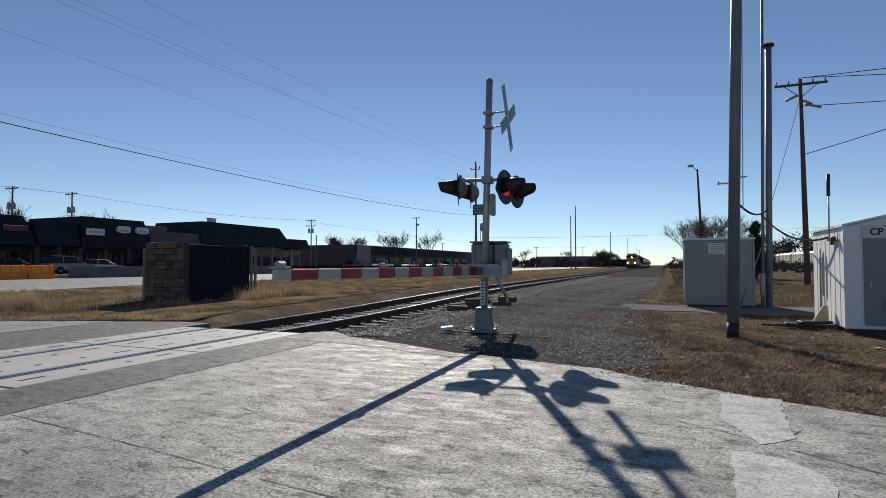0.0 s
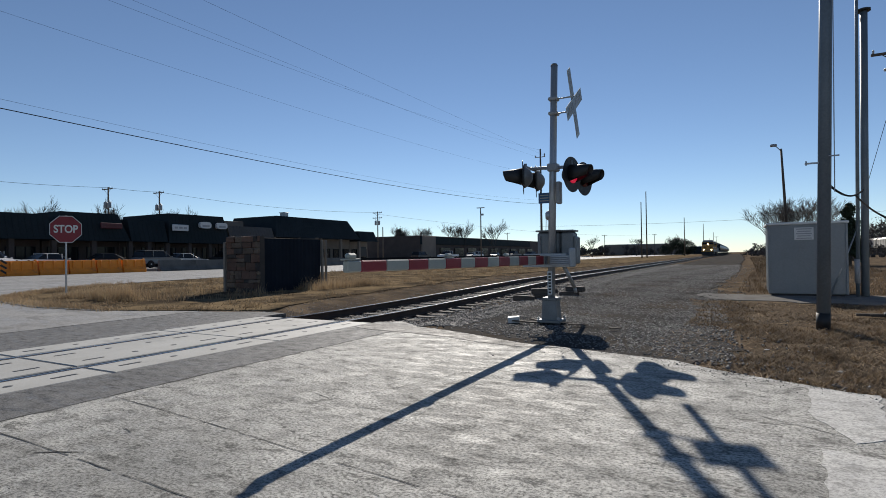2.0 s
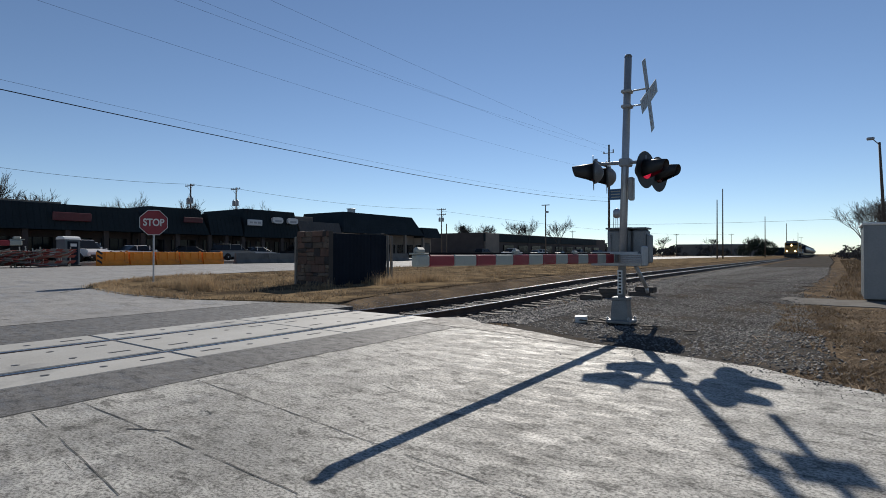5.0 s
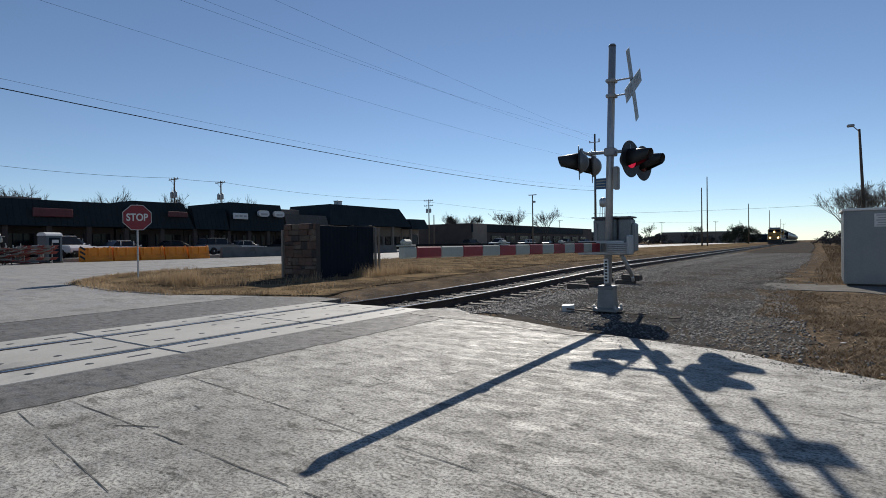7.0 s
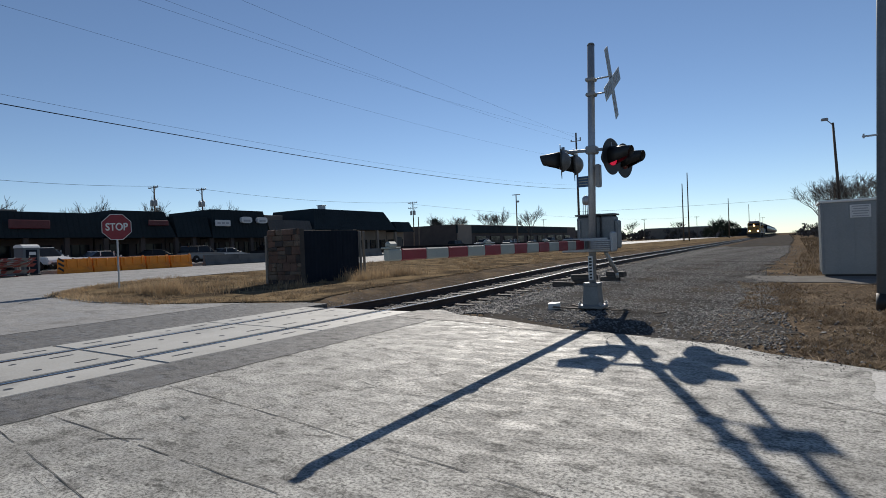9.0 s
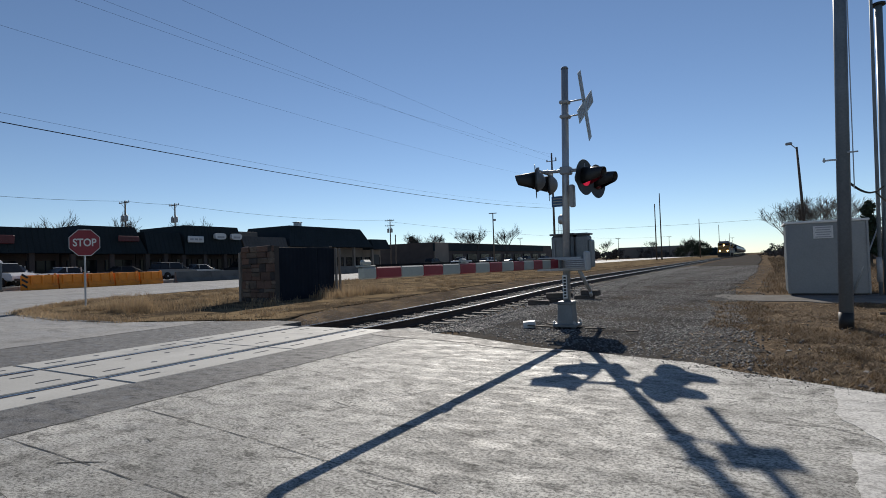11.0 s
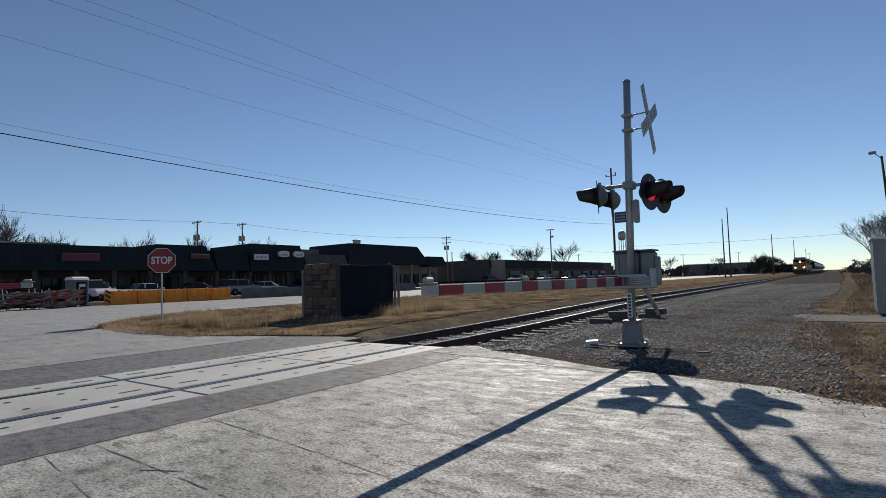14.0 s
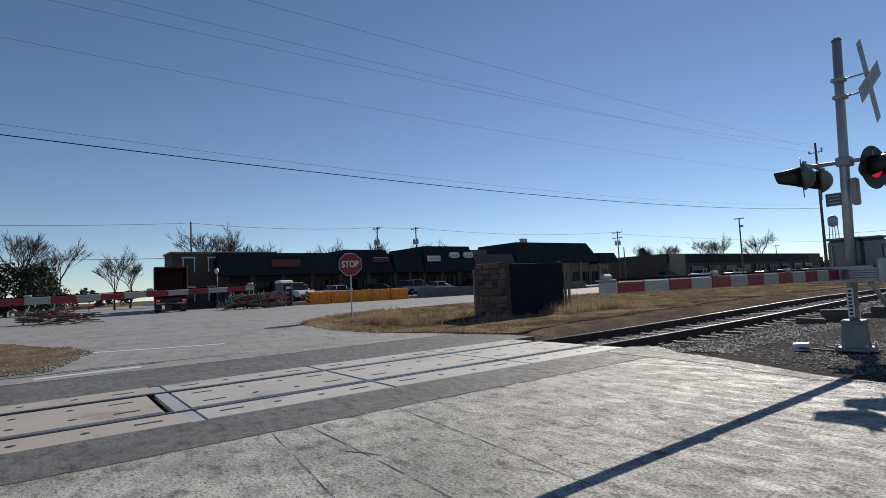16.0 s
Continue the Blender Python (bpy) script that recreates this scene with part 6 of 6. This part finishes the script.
for i in range(110):
    x, y = rk.uniform(-4.6, 2.4), rk.uniform(1.0, 7.2)
    if y > 7.6 - 0.5 * (x + 4.7) * 0.62:
        continue
    a, l = rk.gauss(0.1, 0.3), rk.uniform(0.06, 0.4) * rk.random() ** 0.5
    crack([(x, y), (x + l * math.cos(a), y + l * math.sin(a))], rk.uniform(0.003, 0.008))


def blot(pts, material, name, label, parent=None, lift=0.004):
    bm = bmesh.new()
    r = random.Random(len(pts) + int(abs(pts[0][0]) * 100))
    line = []
    for (x0, y0), (x1, y1) in zip(pts, pts[1:] + pts[:1]):
        k = max(2, int(math.hypot(x1 - x0, y1 - y0) / 0.1))
        line += [(x0 + (x1 - x0) * i / k + r.uniform(-0.02, 0.02), y0 + (y1 - y0) * i / k + r.uniform(-0.02, 0.02)) for i in range(k)]
    prism(bm, line, -0.02, lift)
    for v in bm.verts:
        v.co.z += rz(v.co.x, v.co.y)
    return tagged(part(name, bm, material), label, "pavement patch", kind="structure")


blot([(0.74, 5.95), (1.23, 5.86), (1.14, 5.19), (1.12, 4.65), (0.85, 4.4), (0.67, 5.01)], "patch", "pavement_patch", "pale smooth concrete repair in the apron")
blot([(0.65, 4.2), (1.0, 4.1), (1.12, 3.9), (1.05, 3.0), (0.6, 2.9), (0.6, 3.5)], "patch", "pavement_patch", "pale smooth concrete repair in the apron")
lines = thing("road_line", "worn white paint lines on the street", "road marking", kind="structure")
for pts, w in (([(-15.5, 0.75), (-14.9, 2.4), (-14.46, 3.76)], 0.30), ([(-11.35, -0.1), (-11.45, 1.5)], 0.26)):
    crack(pts, w, "signwhite", lines, "paint_line")

dirt_film = blot([(-5.75, 8.42), (-4.8, 8.2), (-4.06, 7.98), (-3.2, 7.6), (-2.44, 7.22), (-1.9, 7.1), (-2.3, 6.95), (-2.9, 7.05), (-3.4, 7.25), (-4.1, 7.45), (-4.75, 7.5), (-5.3, 7.55), (-5.75, 7.75)], "dirtfilm", "dirt_film", "thin dark dust washed over the edge of the pavement", lift=0.0045)

# ---- loose stones ----


def scatter(name, label, n, place, size, material, seed, sink=0.3):
    """Many small broken stones as one mesh."""
    g = np.random.default_rng(seed)
    P = place(g, n)
    n = len(P)
    base = np.array([(1, 0, 0), (-1, 0, 0), (0, 1, 0), (0, -1, 0), (0, 0, 1), (0, 0, -1)], float)
    fc = np.array([(0, 2, 4), (2, 1, 4), (1, 3, 4), (3, 0, 4), (2, 0, 5), (1, 2, 5), (3, 1, 5), (0, 3, 5)])
    V = base[None] * g.uniform(0.55, 1.25, (n, 6, 1)) + g.normal(0, 0.22, (n, 6, 3))
    a = g.uniform(0, 2 * np.pi, n)
    c, s = np.cos(a), np.sin(a)
    x, y = V[:, :, 0] * c[:, None] - V[:, :, 1] * s[:, None], V[:, :, 0] * s[:, None] + V[:, :, 1] * c[:, None]
    V = np.stack([x, y, V[:, :, 2] * 0.75], 2)
    sz = g.uniform(size[0], size[1], n)
    V = V * sz[:, None, None] + P[:, None, :]
    V[:, :, 2] += sz[:, None] * sink
    F = (fc[None] + 6 * np.arange(n)[:, None, None]).reshape(-1, 3)
    return tagged(raw(name, V.reshape(-1, 3), F, material), label, "stones", kind="stuff")


def bed(g, n):
    y = END + 0.25 + 46 * g.random(n) ** 1.7
    x = TRACK_X + g.uniform(-1.7, 3.1, n)
    return np.stack([x, y, land(x, y) + 0.0], 1)


def yard(g, n):
    y = 5.9 + 44 * g.random(n) ** 1.7
    edge = np.interp(y, [5.9, 6.6, 7.4, 8.3, 9], [0.9, -1.2, -2.8, -4.8, -4.9])
    right = np.interp(y, [5.9, 6.6, 8, 12, 17, 33, 50], [0.95, 0.1, 0.2, 0.0, -0.4, 0.2, 0.4])
    x = edge + (right - edge) * g.random(n) + np.abs(g.normal(0, 0.5, n)) * (g.random(n) < 0.15)
    apron = np.interp(x, [-4.8, -4.06, -3.2, -2.44, -1.22, -0.45, 0.0, 0.7, 1.26, 2.0], [8.25, 8.02, 7.64, 7.26, 7.0, 6.82, 6.45, 6.1, 5.8, 5.5])
    near = np.clip((y - apron) / 1.8, 0.06, 1) * (0.55 + 0.45 * np.sin(2.1 * x + 1.3 * y) * np.sin(1.7 * y - 0.9 * x))
    return np.stack([x, y, rise(x, y) - 0.02], 1)[(x > edge) & (y > apron + 0.05) & (g.random(n) < near)]


scatter("ballast_stones", "dark grey crushed stone ballast between the rails", 40000, bed, (0.016, 0.038), "stone", 5)


def shoulder(g, n):
    x = TRACK_X - 1.5 - np.abs(g.normal(0, 0.8, n))
    y = END + 0.6 + 36 * g.random(n) ** 1.6
    return np.stack([x, y, land(x, y)], 1)[x > TRACK_X - 3.4]


scatter("shoulder_stones", "small dirty stones in the soil beside the track", 9000, shoulder, (0.006, 0.018), "stone", 10, 0.1)
scatter("yard_stones", "grey crushed stone spread beside the track", 110000, yard, (0.010, 0.030), "stone", 6, 0.15)


def sand(g, n):
    x = g.uniform(-4.7, 2.5, n)
    y = g.uniform(1.0, 7.5, n)
    k = y < np.interp(x, [-4.9, -2.72, -1.16, 0.12, 2.5], [8.2, 7.3, 6.5, 6.0, 5.6])
    return np.stack([x, y, np.zeros(n) + 0.001], 1)[k]


scatter("grit", "small grit scattered on the concrete", 1200, sand, (0.002, 0.005), "stone", 7, 0.2)


def spill(g, n):
    x = g.uniform(-4.75, 1.2, n)
    y = np.interp(x, [-4.8, -4.06, -3.2, -2.44, -1.22, -0.45, 0.0, 0.7, 1.26, 2.0], [8.25, 8.02, 7.64, 7.26, 7.0, 6.82, 6.45, 6.1, 5.8, 5.5]) - np.abs(g.normal(0, 0.22, n)) * g.choice([0.4, 1.0, 1.6], n)
    return np.stack([x, y, rise(x, y) + 0.001], 1)


scatter("gravel_spill", "small gravel spilt over the edge of the concrete", 1100, spill, (0.003, 0.010), "stone", 8, 0.25)


def dirt_stones(g, n):
    x = -12.3 - 5.5 * g.random(n) ** 1.6
    y = np.interp(x, [-17.8, -15.6, -14, -12.3], [0.3, 0.8, 0.35, -0.1]) - np.abs(g.normal(0, 0.8, n)) + 0.25
    return np.stack([x, y, rise(x, y)], 1)


scatter("dirt_patch_stones", "pale gravel in the dirt beside the street", 2600, dirt_stones, (0.01, 0.035), "stone", 9, 0.2)

# ---- dead grass ----


def blades(name, label, n, place, h, lean, seed, material="strawgrass", width=0.006):
    g = np.random.default_rng(seed)
    P = place(g, n)
    n = len(P)
    a, hh = g.uniform(0, 2 * np.pi, n), g.uniform(h[0], h[1], n) * g.choice([1.0, 1.0, 1.5], n)
    ln = g.uniform(lean[0], lean[1], n) * hh
    d = np.stack([np.cos(a), np.sin(a), np.zeros(n)], 1)
    w = np.stack([-np.sin(a), np.cos(a), np.zeros(n)], 1) * (width * g.uniform(0.6, 1.6, n))[:, None]
    up = np.array([0, 0, 1.0])
    m_ = P + d * (ln * 0.35)[:, None] + up * (hh * 0.6)[:, None]
    t_ = P + d * ln[:, None] + up * hh[:, None]
    V = np.stack([P - w, P + w, m_ + w * 0.7, m_ - w * 0.7, t_], 1).reshape(-1, 3)
    q = 5 * np.arange(n)[:, None]
    F = np.concatenate([q + np.array([[0, 1, 2]]), q + np.array([[0, 2, 3]]), q + np.array([[3, 2, 4]])])
    return tagged(raw(name, V, F, material), label, "grass", kind="stuff")


def inside(x, y, poly):
    c = np.zeros(len(x), bool)
    for (x0, y0), (x1, y1) in zip(poly, poly[1:] + poly[:1]):
        c ^= ((y0 > y) != (y1 > y)) & (x < (x1 - x0) * (y - y0) / (y1 - y0 + 1e-9) + x0)
    return c


def tufts(poly, clump=0.5, pts=None, bald=-2.0):
    xs, ys = [p[0] for p in poly], [p[1] for p in poly]

    def place(g, n):
        k = max(20, n // 40)
        cx, cy = g.uniform(min(xs), max(xs), k), g.uniform(min(ys), max(ys), k)
        if pts:
            bias = g.random(k) < 0.7
            cy = np.where(bias, min(ys) + (max(ys) - min(ys)) * g.random(k) ** pts, cy)
        rich = np.sin(1.1 * cx + 0.7 * cy) + np.sin(0.53 * cy - 1.9 * cx) + 0.8 * np.sin(2.7 * cx + 1.9 * cy)
        cx, cy = cx[rich > bald], cy[rich > bald]
        i = g.integers(0, len(cx), n)
        x, y = cx[i] + g.normal(0, clump, n), cy[i] + g.normal(0, clump, n)
        ok = inside(x, y, poly)
        return np.stack([x, y, land(x, y)], 1)[ok]
    return place


GRASS_W = [(-9.6, 9.3), (-10.7, 8.9), (-13.1, 7.65), (-15.4, 7.35), (-18.2, 7.6), (-19.0, 8.0), (-21.1, 10.0), (-23.4, 13.5), (-24.7, 17.4), (-25.5, 22), (-25.8, 60), (-10.2, 60), (-10.0, 12)]
blades("verge_grass", "dead straw-coloured grass between street and track", 110000, tufts(GRASS_W, 0.2, 1.9, -0.2), (0.012, 0.05), (0.5, 2.0), 31)
blades("verge_thatch", "brown dead grass between street and track", 70000, tufts(GRASS_W, 0.3, 2.1, -0.9), (0.02, 0.06), (0.4, 2.0), 38, "thatch", 0.007)
blades("tall_weeds", "tall dry weeds round the enclosure", 5500, tufts([(-19.5, 9.4), (-15.0, 8.9), (-12.5, 10.2), (-12.6, 15.5), (-10.8, 17.5), (-12.5, 20), (-16, 17), (-17, 12.4)], 0.2), (0.08, 0.28), (0.1, 0.7), 32)
YARD_E = [(-0.9, 7.05), (-0.4, 6.86), (0.02, 6.5), (0.7, 6.15), (1.26, 5.85), (2.0, 5.55), (2.2, 5.5), (6, 4.9), (9, 4.4), (9, 14.4), (2, 15.1), (-0.9, 15.4), (-0.5, 12), (-0.7, 9)]
blades("yard_grass", "flattened dead grass on the dirt by the huts", 70000, tufts(YARD_E, 0.25, 1.3), (0.006, 0.03), (1.5, 5.5), 33, "thatch", 0.006)
blades("tall_yard_grass", "tall brown grass behind the gravel path", 26000, tufts([(0.2, 18.3), (0.7, 17.6), (6.5, 18.0), (9, 30), (3, 40), (1.2, 40)], 0.35, 1.5), (0.04, 0.12), (0.3, 1.4), 34, "thatch", 0.008)
blades("far_grass", "brown grass beside the track far off", 12000, tufts([(1.0, 30), (6, 30), (9, 110), (2, 110)], 1.2, 1.5), (0.06, 0.2), (0.2, 0.9), 35, "thatch", 0.02)
ISLAND = [(-13.0, 7.62), (-15.43, 7.3), (-18.3, 7.55), (-19.2, 8.0), (-21.3, 10.0), (-23.6, 13.5)]


def kerbside(g, n):
    k = g.integers(0, 240, n)
    u = np.random.default_rng(3).random(240)[k] * 5
    i = np.minimum(u.astype(int), 4)
    q = np.array(ISLAND)
    p = q[i] + (q[i + 1] - q[i]) * (u - i)[:, None] + g.normal(0, 0.16, (n, 2)) + np.array([0.03, 0.1])
    return np.stack([p[:, 0], p[:, 1], rise(p[:, 0], p[:, 1])], 1)


blades("verge_weed_tufts", "scattered clumps of dry weeds in the dead grass", 32000, tufts(GRASS_W, 0.1, 2.0, 0.1), (0.04, 0.17), (0.2, 1.0), 42, width=0.005)
blades("kerb_weeds", "tufts of dry weed growing over the kerb", 9000, kerbside, (0.02, 0.1), (0.3, 1.6), 39)
blades("pale_weed_clump", "pale tall dead weeds beside the enclosure", 3500, tufts([(-16.6, 9.0), (-15.2, 8.7), (-14.9, 9.6), (-16.2, 10.1)], 0.16), (0.1, 0.42), (0.1, 0.6), 40, width=0.004)
blades("gate_weeds", "pale tall dead weeds in front of the gate", 3000, tufts([(-13.4, 14.2), (-12.4, 14.0), (-11.9, 17.5), (-13.2, 17.5)], 0.16), (0.1, 0.4), (0.1, 0.6), 41, width=0.004)
blades("verge_grass_far_side", "dead grass and dirt patch beside the street", 3500, tufts([(-20.5, -1.3), (-16.9, 0.8), (-15.3, 1.0), (-12.2, 0.1), (-12.5, -6), (-20, -6)], 0.35), (0.03, 0.1), (0.3, 1.2), 36)

blades("yard_tufts", "brown tufts of dead grass on the dirt by the huts", 60000, tufts(YARD_E, 0.09, 1.3, -0.3), (0.015, 0.06), (0.6, 2.2), 45, "thatch", 0.005)
blades("pale_yard_tufts", "straw-coloured tufts along the edge of the dirt", 16000, tufts(YARD_E, 0.07, 1.6, 0.0), (0.01, 0.05), (0.8, 2.6), 46, "strawgrass", 0.004)
blades("straw_litter", "pale straws lying on the dirt by the huts", 5000, tufts(YARD_E, 0.4), (0.008, 0.03), (2.0, 6.0), 37)

# ---- small things on the ground ----
tiesp = thing("old_tie", "short dark timber tie lying beside the track", "railway tie", group="old ties by the mast")
bm = bmesh.new(); bx(bm, (0, 0, 0), (0.55, 0.2, 0.15), 0.015); part("timber", bm, "tie", tiesp)
tiesp.matrix_basis = pose(-4.86, 13.9, 0.06, 0, 3, 10)
for x, y, z, a in ((-4.5, 14.5, 0.07, -8), (-4.6, 14.6, 0.21, 25), (-4.9, 16.2, 0.1, 12), (-4.1, 15.6, 0.08, 30), (-3.95, 15.7, 0.22, -15)):
    copy_thing(tiesp, pose(x, y, z, rng.uniform(-4, 4), 0, a))
wb = thing("white_box", "small crumpled white carton on the gravel", "litter", pose(-3.40, 9.40, 0.05, 4, -5, 15))
bm = bmesh.new(); bx(bm, (0, 0, 0), (0.21, 0.12, 0.11), 0.004); part("carton", bm, "signwhite", wb)
for x, y, l, a in ((-3.15, 9.35, 0.5, 10), (-3.0, 9.6, 0.4, -30), (-2.2, 9.3, 0.35, 40), (-1.55, 9.1, 0.25, 60)):
    st = thing("wood_scrap", "thin grey scrap of wood on the gravel", "debris", pose(x, y, 0.03, 4, 3, a), "wood scraps")
    bm = bmesh.new(); bx(bm, (0, 0, 0), (l, 0.05, 0.02), 0.004); part("scrap", bm, "polewood", st)
for i in range(26):
    x, y = rk.uniform(0.5, 4.2), rk.uniform(6.4, 11.5)
    st = thing("litter_scrap", "pale scrap of paper and bark on the dirt", "litter", pose(x, y, lz(x, y) + 0.012, rk.uniform(-10, 10), rk.uniform(-10, 10), rk.uniform(0, 180)), "litter scraps")
    bm = bmesh.new(); bx(bm, (0, 0, 0), (rk.uniform(0.04, 0.16), rk.uniform(0.03, 0.06), 0.008), 0.003); part("scrap", bm, rk.choice(("signwhite", "strawgrass", "mortar")), st)
